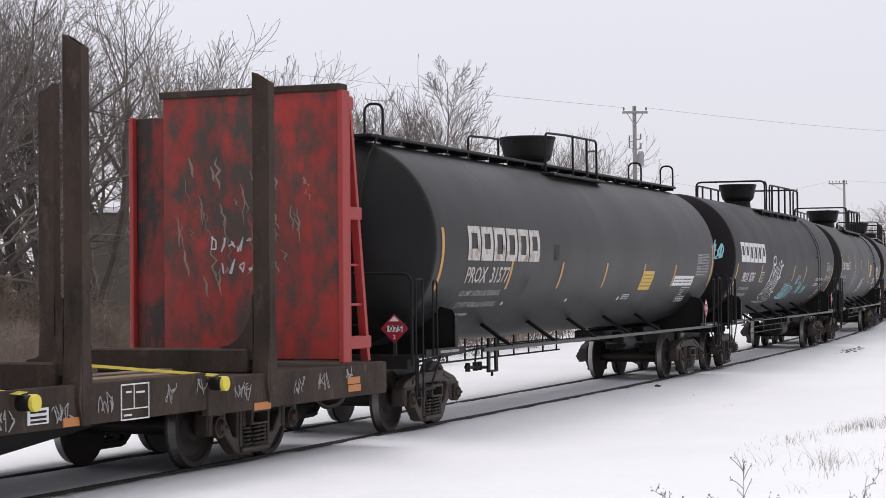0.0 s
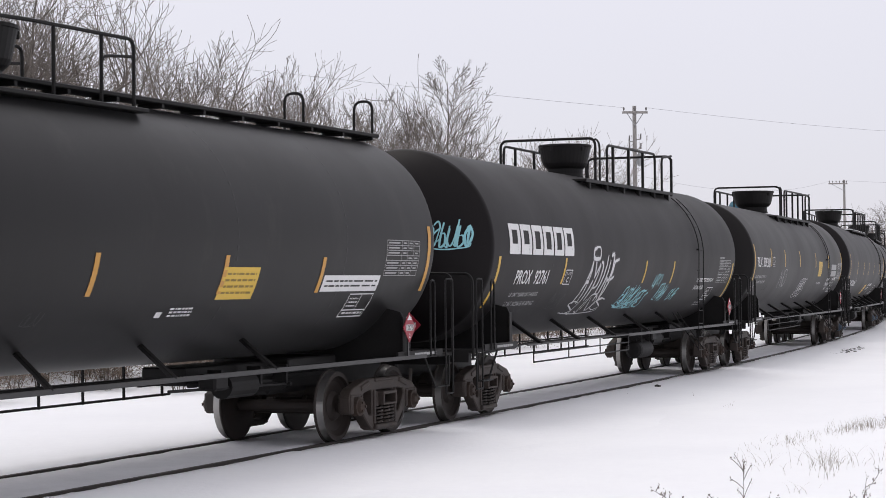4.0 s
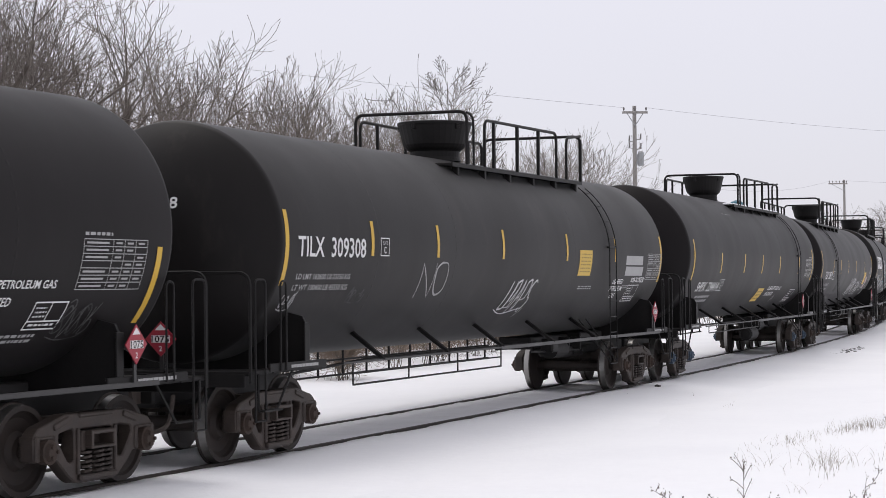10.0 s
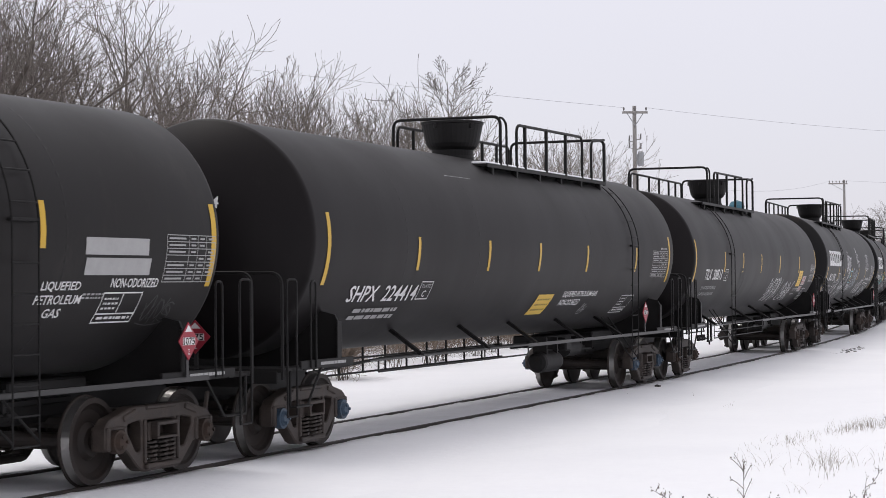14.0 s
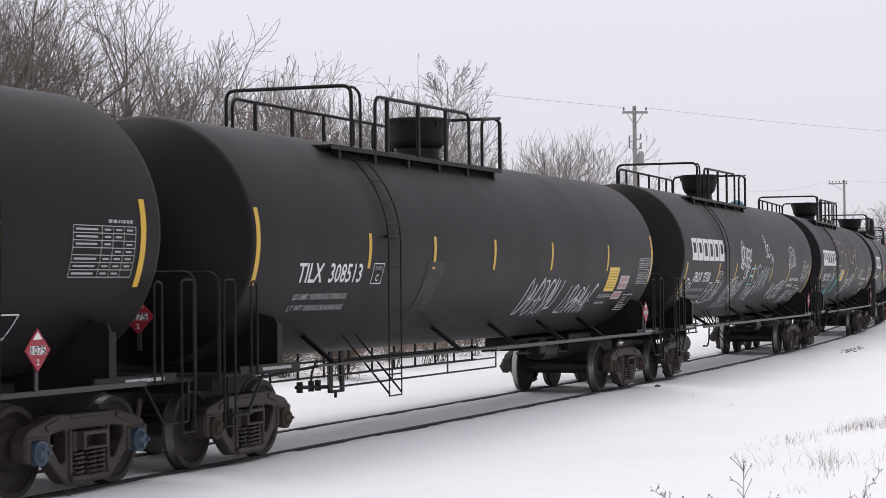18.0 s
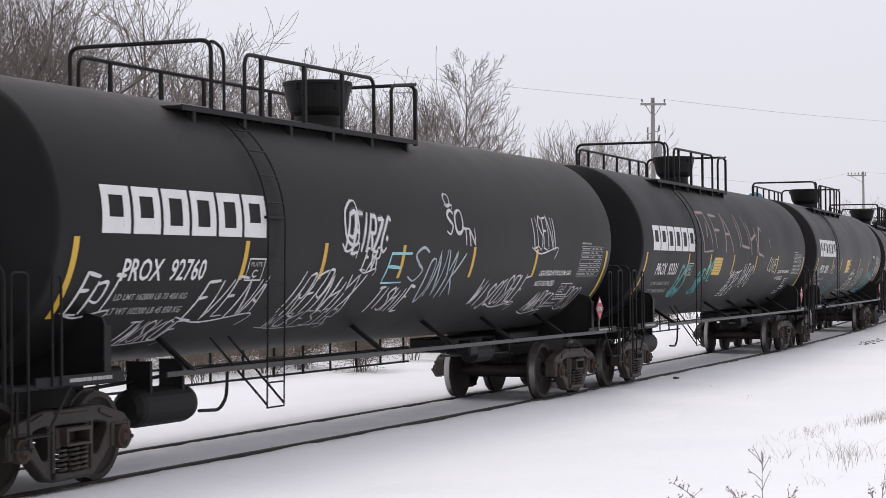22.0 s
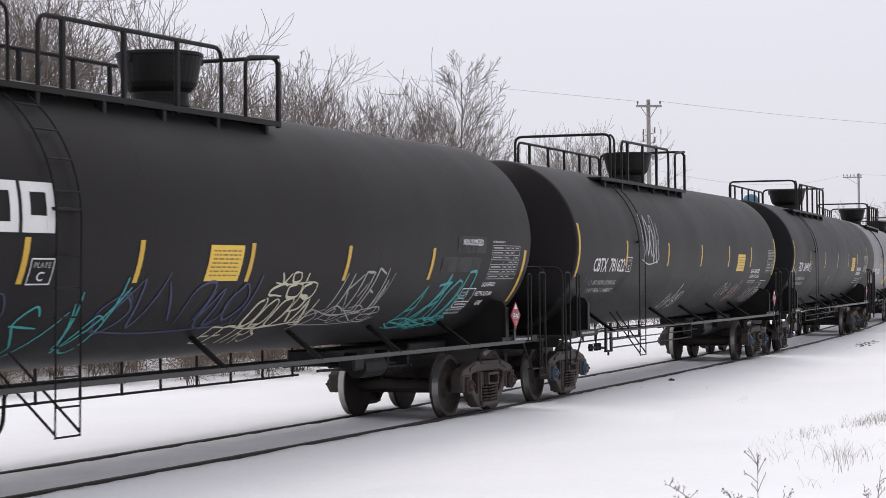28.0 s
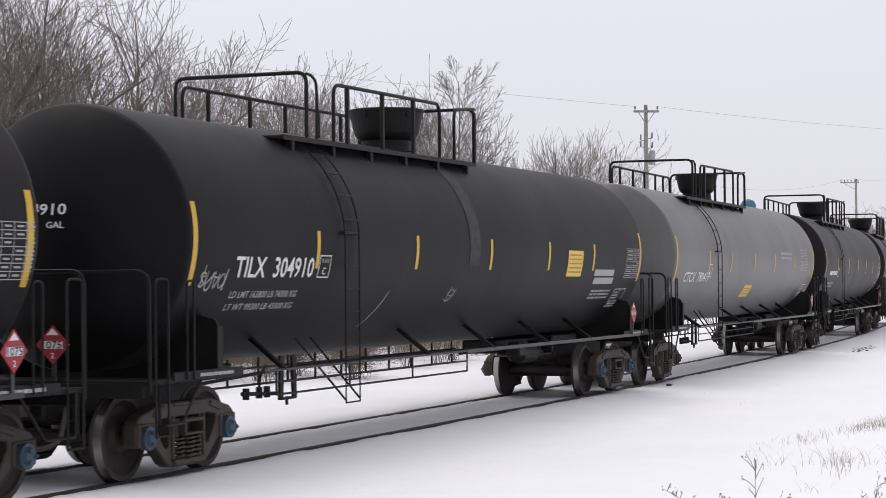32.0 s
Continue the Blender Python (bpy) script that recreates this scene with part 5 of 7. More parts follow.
def plant_trees():
    kinds = []
    for k in range(5):
        kinds.append(make_tree(100 + k, 9.0, .17 + .03 * (k % 3), SPREADING, 1, None, .0062, "bare tree with a wide crooked open crown"))
    slim = []
    for k in range(4):
        slim.append(make_tree(120 + k, 9.0, .085 + .012 * (k % 3), UPRIGHT, 1, None, .006, "slim bare tree with upswept twigs"))
    lone = make_tree(130, 9.0, .105, LEADER, 1, None, .0066, "bare tree with a straight leader and long even side limbs")
    vases = []
    for k in range(4):
        vases.append(make_tree(150 + k, 9.0, .085, VASE, 2, None, .0068, "bare tree with a fan of long open limbs"))
    multi = []
    for k in range(4):
        multi.append(make_tree(140 + k, 7.6, .06, UPRIGHT if k % 2 else dict(SPREADING, kids=(6, 6, 5)), 3, None, .006, "bare many-stemmed tree in the thicket"))
    shrubs = []
    for k in range(4):
        shrubs.append(make_tree(180 + k, 2.4, .014, BUSHY, 10, TWIG_RED, .0045, "bare reddish-brown shrub in the snow", "shrub"))
    rnd = random.Random(5)
    used = set()

    def put(src, x, y, size, group):
        m = Matrix.Translation((x, y, ground_height(x, y))) @ Matrix.Rotation(rnd.uniform(0, 6.28), 4, "Z") @ Matrix.Scale(size, 4)
        if src.name not in used:
            used.add(src.name)
            src.matrix_basis = m
            tagged(src, group=group)
            return
        t = copy_thing(src, Matrix())
        t.matrix_basis = m

    # the belt of trees runs along the line behind it: side by depth, depth, height of its tops above the eye by depth
    side = (-.30, -.225, -.18, -.15, -.13, -.10, -.09, -.064, -.041, -.024, -.012, .010, .025, .039, .050, .062, .080, .092)
    deep = (42, 47, 52, 55, 57, 60, 61, 63, 66, 68, 70, 72, 74, 77, 82, 88, 96, 100)
    tops = (.190, .182, .168, .154, .142, .132, .110, .107, .110, .105, .094, .096, .086, .082, .071, .071, .071, .063)
    for k in range(62):
        r = -.285 + .377 * max(0, (k + rnd.uniform(-.4, .4)) / 61) ** .98
        back = rnd.random() if k % 3 else 0
        if r > -.008 or k % 5 == 1:
            continue
        d = float(np.interp(r, side, deep)) + back ** 1.4 * (26 if r < -.02 else 12)
        h = 2.05 + float(np.interp(r, side, tops)) * d * (rnd.uniform(.84, 1.0) if r < -.07 else rnd.uniform(.95, 1.06)) * (1 - .06 * back)
        wide = .68 if r < -.10 else .06
        src = rnd.choice(kinds) if rnd.random() < wide else rnd.choice(slim + multi)
        put(src, r * d, d, h / (7.6 if src in multi else 9.0), "trees behind the line")
    # the tree that stands clear of the belt, and its lower neighbours
    put(lone, .15, 73, 10.6 / 9, "trees behind the line")
    put(vases[0], 2.2, 77, 8.8 / 9, "trees behind the line")
    for k, (r, top) in enumerate(((-.003, .076), (.013, .066), (.041, .079), (.047, .074), (.053, .077), (.060, .072), (.066, .082), (.071, .078), (.077, .079), (.087, .066))):
        d = 76 + 260 * max(r, 0) + rnd.uniform(-3, 3)
        put(vases[(k + 1) % 4], r * d, d, (2.0 + top * d) / 9, "trees behind the line")
    # more crowns where the belt is thickest
    for k in range(5):
        r = -.236 + .015 * k
        d = float(np.interp(r, side, deep)) + rnd.uniform(-3, 5)
        put(kinds[k % 5], r * d, d, (2.0 + float(np.interp(r, side, tops)) * d * rnd.uniform(.90, 1.0)) / 9, "trees behind the line")
    # taller brush at the near end
    for k in range(6):
        r = rnd.uniform(-.27, -.19)
        d = rnd.uniform(48, 66)
        put(rnd.choice(shrubs), r * d, d, rnd.uniform(1.2, 2.2), "shrubs along the line")
    # far clump beyond the second pole
    for k in range(8):
        put(rnd.choice(multi), rnd.uniform(40.0, 49), rnd.uniform(180, 200), rnd.uniform(1.2, 1.5), "trees far down the line")
    # brush along the foot of the trees, tallest at the near end
    for k in range(120):
        r = rnd.uniform(-.29, .14)
        d = float(np.interp(r, (-.3, -.2, -.06, .01, .14), (35, 37, 42, 55, 92))) + rnd.random() * 14
        put(rnd.choice(shrubs), r * d, d, rnd.uniform(.45, .9) * (1.4 if r < -.16 and rnd.random() < .2 else 1), "shrubs along the line")


def make_weed(seed, x, y, height, lean, heads):
    rnd = random.Random(seed)
    limbs = []
    p = Vector((0, 0, -.03))
    d = Vector((lean, rnd.uniform(-.1, .1), 1)).normalized()
    main = [(p.copy(), .0048)]
    for i in range(7):
        d = (d + Vector((rnd.gauss(0, .05) + lean * .08, rnd.gauss(0, .05), 0))).normalized()
        p = p + d * height / 7
        main.append((p.copy(), .0048 - .0005 * i))
    limbs.append(main)
    blobs = []
    for k in range(heads):
        i = rnd.randint(2, 6)
        b = main[i][0]
        w = Vector((rnd.uniform(-1, 1), rnd.uniform(-.6, .6), rnd.uniform(.4, 1.2))).normalized()
        ln = height * rnd.uniform(.12, .32)
        e = b + w * ln
        limbs.append([(b.copy(), .004), (b.lerp(e, .5) + Vector((0, 0, .01)), .0035), (e, .003)])
        blobs.append(e)
    blobs.append(main[-1][0])
    weed = new("weed")
    weed.matrix_basis = Matrix.Translation((x, y, ground_height(x, y)))
    part("stem", limbs_mesh("stem", limbs, TWIG, 4), TWIG, weed)
    bm = bmesh.new()
    for b in blobs:
        for k in range(4):
            c = b + Vector((rnd.gauss(0, .008), rnd.gauss(0, .008), rnd.gauss(0, .018)))
            bmesh.ops.create_icosphere(bm, subdivisions=1, radius=rnd.uniform(.003, .0055), matrix=Matrix.Translation(c) @ Matrix.Diagonal((1, 1, 1.6, 1)))
    tagged(part("seed_heads", bm, TWIG, weed), kind="stuff")
    return tagged(weed, "dry brown weed stalk standing in the snow", "weed", "weeds on the bank")


def make_grass():
    """Dry grass blades that stick out of the snow on the bank."""
    rnd = random.Random(9)
    verts, faces = [], []

    def blade(x, y, h, lean):
        z = ground_height(x, y) - .02
        a = rnd.uniform(0, 6.28)
        dx, dy = math.cos(a) * lean, math.sin(a) * lean * .6
        w = rnd.uniform(.0018, .0033)
        n = len(verts)
        for i in range(4):
            q = i / 3
            cx, cy, cz = x + dx * q * q * h, y + dy * q * q * h, z + h * q * (1 - .25 * lean * q)
            k = w * (1 - .75 * q)
            verts.extend([(cx - k, cy, cz), (cx + k, cy + k, cz)])
        for i in range(3):
            faces.append((n + 2 * i, n + 2 * i + 1, n + 2 * i + 3, n + 2 * i + 2))
    # the ridge of the bank: from near the weeds back to the right
    for k in range(1000):
        q = .02 + .98 * rnd.random() ** .7
        x = 3.5 + 3.2 * q + rnd.gauss(0, .12)
        y = 24.1 + 5.5 * q + rnd.gauss(0, .35)
        if rnd.random() < .06 + .9 * q * (.35 + .65 * (noise.noise((x * 1.3, y * .8, 2)) > -.05)):
            blade(x, y, rnd.uniform(.05, .17) * (.6 + .5 * q), rnd.uniform(.1, .8))
    # loose tufts in front of it
    for tx, ty, n, h in ((4.22, 22.1, 22, .32), (4.40, 22.5, 26, .30), (4.0, 21.2, 12, .34), (3.6, 22.4, 14, .24), (4.81, 22.65, 9, .20), (5.1, 23.3, 8, .26), (3.46, 19.8, 6, .2), (4.7, 19.9, 7, .2), (4.6, 36.5, 4, .10), (4.9, 33.5, 4, .12)):
        for k in range(n):
            blade(tx + rnd.gauss(0, .16), ty + rnd.gauss(0, .25), h * rnd.uniform(.5, 1.1), rnd.uniform(.2, 1.1))
    me = bpy.data.meshes.new("dry_grass")
    me.from_pydata(verts, [], faces)
    me.materials.append(DRY_GRASS)
    tagged(new("dry_grass", me), "sparse dry straw-coloured grass poking through the snow", "grass", kind="stuff")


plant_trees()
make_grass()
for _k, (_x, _y, _h, _lean, _n) in enumerate(((2.60, 17.2, .56, .03, 9), (2.5, 17.1, .34, -.45, 6), (2.72, 17.0, .30, .35, 5), (2.22, 18.6, .34, -.9, 7), (2.05, 18.2, .22, .6, 4), (2.35, 16.8, .22, .45, 4), (3.72, 17.6, .36, .1, 5), (3.6, 17.2, .25, -.2, 4), (4.35, 20.2, .22, .5, 3), (1.75, 16.9, .26, .25, 4))):
    make_weed(60 + _k, _x, _y, _h, _lean, _n)


# ---------------------------------------------------------------- poles and wires
def make_pole(x, y, height, turn, arm_y, arm_len, full):
    p = new("utility_pole")
    z = ground_height(x, y) - .3
    p.matrix_basis = Matrix.Translation((x, y, z)) @ Matrix.Rotation(turn, 4, "Z")
    bm = bmesh.new()
    rod(bm, (0, 0, 0), (0, 0, height), .145, 14, .10)
    part("pole", bm, POLE_WOOD, p)
    bm = bmesh.new()
    box(bm, (arm_y, -.13, height - .35), (arm_len, .10, .12), .01)
    part("crossarm", bm, POLE_WOOD, p)
    for sx in (-1, 1):
        bm = bmesh.new()
        rod(bm, (0, -.15, height - 1.05), (arm_y + sx * arm_len * .32, -.16, height - .40), .022, 5)
        part("brace", bm, GALV, p)
    n = 3 if full else 6
    for k in range(n):
        bm = bmesh.new()
        xx = arm_y - arm_len / 2 + .08 + k * (arm_len - .16) / (n - 1)
        lathe(bm, [(height - .29, .02), (height - .22, .025), (height - .20, .055), (height - .12, .05), (height - .08, .03)], 10, "z")
        for v in bm.verts:
            v.co.x += xx
            v.co.y -= .13
        part("insulator", bm, CERAMIC, p)
    if full:
        for sx, zz in ((-.30, 1.85), (.30, 1.75), (-.30, 2.2), (.30, 2.25)):
            bm = bmesh.new()
            rod(bm, (sx, -.05, height - zz), (sx + .02, -.05, height - zz + .30), .05, 8, .035)
            rod(bm, (0, -.05, height - zz - .05), (sx, -.05, height - zz), .02, 5)
            part("cutout", bm, CERAMIC, p)
        bm = bmesh.new()
        rod(bm, (.30, -.1, height - 3.15), (.30, -.1, height - 2.45), .16, 14)
        rod(bm, (.30, -.1, height - 2.45), (.30, -.1, height - 2.38), .16, 14, .08)
        box(bm, (.12, -.06, height - 2.8), (.14, .08, .5))
        part("transformer", bm, GALV, p, "grey pole transformer can")
    return tagged(p, "weathered wooden utility pole with crossarm" + (" and transformer" if full else ""), "utility pole", "poles along the road")


def make_wire(a, b, sag, label):
    a, b = Vector(a), Vector(b)
    bm = bmesh.new()
    pts = []
    for i in range(25):
        q = i / 24
        p = a.lerp(b, q)
        p.z -= sag * 4 * q * (1 - q)
        pts.append(p)
    tube(bm, pts, .008, 5)
    tagged(new("overhead_wire", mesh_of("overhead_wire", bm, WIRE)), label, "wire", "overhead wires")


POLES = ((10.1, 103.0, 11.63, .12), (36.75, 180.0, 11.6, .0))
make_pole(*POLES[0], 0, 1.35, True)
make_pole(*POLES[1], -.6, 1.72, False)


def on_arm(k, along):
    """The top of an insulator on a pole's crossarm."""
    x, y, h, turn = POLES[k]
    return Matrix.Translation((x, y, ground_height(x, y) - .3)) @ Matrix.Rotation(turn, 4, "Z") @ Vector((along, -.13, h - .10))


make_wire(on_arm(0, .595), (60, 150, 13.0), .9, "thin overhead wire across the pale sky")
make_wire(on_arm(0, -.595), (-40, 62, 13.4), .3, "thin overhead wire across the pale sky")
make_wire(on_arm(1, -1.38), on_arm(0, 0) + Vector((0, .2, -3.5)), .9, "thin overhead wire between the two poles")
make_wire(on_arm(1, .18), (72, 200, 12.6), .6, "thin overhead wire across the pale sky")


# ---------------------------------------------------------------- far things behind the train
def make_far_things():
    silo = new("storage_tank")
    silo.matrix_basis = Matrix.Translation((26.3, 176, ground_height(26.3, 176)))
    bm = bmesh.new()
    lathe(bm, [(0, .68), (8.9, .68), (9.2, .5), (9.35, .1)], 20, "z")
    part("shell", bm, TEAL_STEEL, silo)
    for z in (3.0, 6.0, 8.7):
        bm = bmesh.new()
        lathe(bm, [(z, .69), (z + .08, .71), (z + .16, .69)], 20, "z")
        part("band", bm, TEAL_STEEL, silo)
    tagged(silo, "tall teal steel storage tank behind the train", "storage tank")
    shed = new("shed")
    shed.matrix_basis = Matrix.Translation((47.5, 196, ground_height(47.5, 196))) @ Matrix.Rotation(.2, 4, "Z")
    bm = bmesh.new()
    box(bm, (0, 0, 2.1), (11, 7, 4.2))
    part("wall", bm, SIDING, shed)
    bm = bmesh.new()
    prism(bm, [(-5.8, 4.2), (5.8, 4.2), (5.8, 4.4), (0, 6.2), (-5.8, 4.4)], -3.8, 3.8)
    part("roof", bm, SIDING, shed)
    tagged(shed, "low brown shed far beyond the track", "shed")
    hut = new("shed")
    hut.matrix_basis = Matrix.Translation((-11.2, 66, ground_height(-11.2, 66))) @ Matrix.Rotation(-.1, 4, "Z")
    bm = bmesh.new()
    box(bm, (0, 0, 2.2), (2.6, 4, 4.4))
    part("wall", bm, SIDING, hut)
    bm = bmesh.new()
    box(bm, (0, 0, 4.5), (2.9, 4.4, .16), .03)
    part("roof", bm, SNOW, hut, "flat roof under snow")
    tagged(hut, "grey-brown flat-roofed hut behind the thicket", "shed")


make_far_things()


def make_stone(x, y, size, seed):
    rnd = random.Random(seed)
    bm = bmesh.new()
    bmesh.ops.create_icosphere(bm, subdivisions=2, radius=1)
    for v in bm.verts:
        v.co *= 1 + .22 * noise.noise(v.co * 1.3 + Vector((seed, 0, 0)))
        v.co = Vector((v.co.x * size, v.co.y * size * .8, v.co.z * size * .6))
    ob = new("stone", mesh_of("stone", bm, BALLAST))
    ob.matrix_basis = Matrix.Translation((x, y, max(ground_height(x, y), -.035) + size * .2)) @ Matrix.Rotation(rnd.uniform(0, 6), 4, "Z")
    tagged(ob, "small dark stone lying on the snow", "stone", "stones beside the track")


for _k, (_x, _y, _s) in enumerate(((4.22, 39.0, .07), (4.32, 39.4, .03), (4.9, 41.6, .02), (3.4, 36.6, .022))):
    make_stone(_x, _y, _s, _k)


def make_dirt():
    """Crumbs of dirt on the snow beside the far track."""
    rnd = random.Random(21)
    bm = bmesh.new()
    for k in range(170):
        q = rnd.gauss(0, .35)
        x, y = 12.1 + 1.3 * q + rnd.gauss(0, .12), 59.2 + 3.6 * q + rnd.gauss(0, .35)
        r = rnd.uniform(.015, .05)
        bmesh.ops.create_icosphere(bm, subdivisions=1, radius=r, matrix=Matrix.Translation((x, y, max(ground_height(x, y), -.075) + r * .2)) @ Matrix.Diagonal((1.3, 1.5, .6, 1)))
    tagged(new("dirt_crumbs", mesh_of("dirt_crumbs", bm, BALLAST)), "dark dirt crumbs strewn on the snow", "dirt", kind="stuff")


make_dirt()


# ---------------------------------------------------------------- the flat car with stakes and a bulkhead
def make_flat_car():
    car = tagged(new("flat_car"), "dirty brown log flat car with steel stakes and red bulkhead", "flat car")
    for e in (-1, 1):
        make_truck(car, e * 6.82, "rusty")
        part("coupler", shared("coupler", coupler_mesh), TRUCK, car, "heavy knuckle coupler with air hose", pose(e * 9.5, 0, 0, 0, 0, 0 if e > 0 else 180))
    bm = bmesh.new()
    box(bm, (0, 0, 1.01), (19.2, 2.86, .08), .01)
    part("deck", bm, DECK, car)
    for y in (-1.47, 1.47):
        bm = bmesh.new()
        box(bm, (0, y, .92), (9.9, .08, .40), .012)
        for e in (-1, 1):
            box(bm, (e * 7.3, y, .855), (4.66, .09, .40), .012)
            box(bm, (e * 9.63, y * .5, .86), (.05, abs(y), .40), .01)
        part("side_sill", bm, DECK, car)
    bm = bmesh.new()
    prism(bm, [(-9.4, .95), (-9.4, .62), (-5.2, .62), (-2.6, .36), (2.6, .36), (5.2, .62), (9.4, .62), (9.4, .95)], -.36, .36)
    part("centre_sill", bm, BLACK, car)
    for x in (-6.4, -2.55, 2.55, 6.4):
        bm = bmesh.new()
        box(bm, (x, 0, 1.19), (.30, 2.56, .28), .02)
        part("bunk", bm, DECK, car)
        for y in (-1.45, 1.45):
            sg = math.copysign(1, y)
            bm = bmesh.new()
            # hollow post with an oblique open top
            o, i = .07, .052
            lo = [(-o, -.105), (o, -.105), (o, .105), (-o, .105)]
            hi = [(-i, -.087), (i, -.087), (i, .087), (-i, .087)]
            top = lambda py: 4.43 - sg * .62 * py
            a0 = [bm.verts.new((x + p, y + q, .78)) for p, q in lo]
            a1 = [bm.verts.new((x + p, y + q, top(q))) for p, q in lo]
            b1 = [bm.verts.new((x + p, y + q, top(q))) for p, q in hi]
            b0 = [bm.verts.new((x + p, y + q, 3.6)) for p, q in hi]
            for k in range(4):
                n = (k + 1) % 4
                bm.faces.new((a0[k], a0[n], a1[n], a1[k]))
                bm.faces.new((a1[k], a1[n], b1[n], b1[k]))
                bm.faces.new((b1[k], b1[n], b0[n], b0[k]))
            bm.faces.new(b0)
            bm.faces.new(a0[::-1])
            bmesh.ops.recalc_face_normals(bm, faces=bm.faces)
            prism(bm, [(x - .07, .72), (x + .07, .72), (x + .13, .95), (x + .07, 1.55), (x - .07, 1.55), (x - .13, .95)], y - .10, y + .10)
            # curved gusset to the bunk
            pts = [(y - sg * .12, 1.2), (y - sg * .12, 1.95)]
            for k in range(7):
                q = math.pi / 2 * k / 6
                pts.append((y - sg * (.12 + .42 * (1 - math.cos(q))), 1.95 - .60 * math.sin(q)))
            pts.append((y - sg * .54, 1.2))
            p0 = [bm.verts.new((x - .07, c, d)) for c, d in pts]
            p1 = [bm.verts.new((x + .07, c, d)) for c, d in pts]
            f = [bm.faces.new(p0), bm.faces.new(p1[::-1])]
            for k in range(len(pts)):
                n = (k + 1) % len(pts)
                f.append(bm.faces.new((p0[k], p1[k], p1[n], p0[n])))
            bmesh.ops.recalc_face_normals(bm, faces=f)
            part("stake", bm, DECK, car, "hollow dark steel stake with an oblique top")
    for e in (-1, 1):
        flip = pose(0, 0, 0, 0, 0, 0 if e > 0 else 180)
        bm = bmesh.new()
        box(bm, (8.55, -.14, 2.80), (.10, 2.52, 3.36), .01)
        wall = part("bulkhead", bm, BULK_RED, car, "scraped red steel bulkhead", flip)
        bm = bmesh.new()
        box(bm, (8.58, 1.335, 2.68), (.08, .42, 3.12), .01)
        part("side_panel", bm, WORN_RED, wall, "dark worn side panel")
        bm = bmesh.new()
        box(bm, (8.55, 1.575, 2.68), (.20, .06, 3.14), .01)
        part("edge_post", bm, RED_TRIM, wall)
        bm = bmesh.new()
        box(bm, (8.56, -1.43, 2.78), (.20, .07, 3.40), .01)
        box(bm, (8.68, -1.40, 2.78), (.05, .12, 3.40), .01)
        part("edge_post", bm, RED_TRIM, wall)
        bm = bmesh.new()
        box(bm, (8.57, -.14, 4.515), (.22, 2.60, .09), .012)
        part("cap_beam", bm, DECK, wall)
        for y in (-1.38, 0.0, 1.38):
            bm = bmesh.new()
            prism(bm, [(8.74, 4.40), (8.80, 4.40), (9.32, 1.08), (9.24, 1.08)] if y < 1 else [(8.78, 4.10), (8.84, 4.10), (9.32, 1.08), (9.24, 1.08)], y - .05, y + .05)
            for z in (4.33 if y < 1 else 4.05, 2.95, 1.32):
                x1 = 8.78 + (4.40 - z) * .156
                box(bm, ((8.64 + x1) / 2, y, z), (x1 - 8.64 + .10, .14, .16), .01)
            for z in (3.6, 2.3, 1.8):
                x1 = 8.78 + (4.40 - z) * .156
                box(bm, ((8.64 + x1) / 2, y, z), (x1 - 8.64, .03, .03))
            part("brace", bm, RED_TRIM, wall)
        if e > 0:
            rnd = random.Random(3)
            for k in range(40):
                # scuffs that bared the metal
                bm = bmesh.new()
                y, z = rnd.uniform(-1.0, .9), rnd.uniform(2.0, 3.6)
                h, w = rnd.uniform(.08, .45), rnd.uniform(.004, .022)
                pts = [(y + rnd.gauss(0, .02) + .05 * i / 5, z + h * (i / 5 - .5), w * math.sin(math.pi * (i + .4) / 6)) for i in range(6)]
                for (y0, z0, w0), (y1, z1, w1) in zip(pts, pts[1:]):
                    bm.faces.new([bm.verts.new(c) for c in ((8.496, y0 - w0, z0), (8.496, y0 + w0, z0), (8.496, y1 + w1, z1), (8.496, y1 - w1, z1))])
                part("scrape", bm, SCRAPE, wall)
            for k, (cy, cz) in enumerate(((.12, 2.58), (-.02, 2.30))):
                bm = bmesh.new()
                for j in range(5):
                    pts = []
                    for i in range(5):
                        pts.append((cy + .26 - .13 * j + rnd.uniform(-.05, .05), cz + rnd.uniform(-.12, .12)))
                    for (y0, z0), (y1, z1) in zip(pts, pts[1:]):
                        n = Vector((-(z1 - z0), y1 - y0)).normalized() * .009
                        bm.faces.new([bm.verts.new(c) for c in ((8.494, y0 - n.x, z0 - n.y), (8.494, y0 + n.x, z0 + n.y), (8.494, y1 + n.x, z1 + n.y), (8.494, y1 - n.x, z1 - n.y))])
                tagged(part("graffiti", bm, SPRAY_WHITE, wall, "white sprayed scrawl"), kind="stuff")
    # on the near sill: winches with yellow straps, reflectors, stencil box
    for x in (1.5, 5.05):
        bm = bmesh.new()
        rod(bm, (x, -1.50, 1.0), (x, -1.64, 1.0), .075, 14)
        w = part("winch", bm, BLACK, car)
        bm = bmesh.new()
        rod(bm, (x + .03, -1.60, 1.0), (x + .03, -1.68, 1.0), .08, 18)
        part("strap_roll", bm, STRAP, w, "roll of yellow strap")
        bm = bmesh.new()
        a, b = Vector((x - .02, -1.58, 1.08)), Vector((x - 1.15, -.45, 1.24))
        v = [bm.verts.new(a + Vector((-.07, 0, 0))), bm.verts.new(a + Vector((.07, 0, .02))), bm.verts.new(b + Vector((.07, 0, .02))), bm.verts.new(b + Vector((-.07, 0, 0)))]
        bm.faces.new(v)
        bmesh.ops.solidify(bm, geom=bm.faces[:], thickness=.006)
        part("strap", bm, STRAP, w, "yellow strap drawn over the deck")
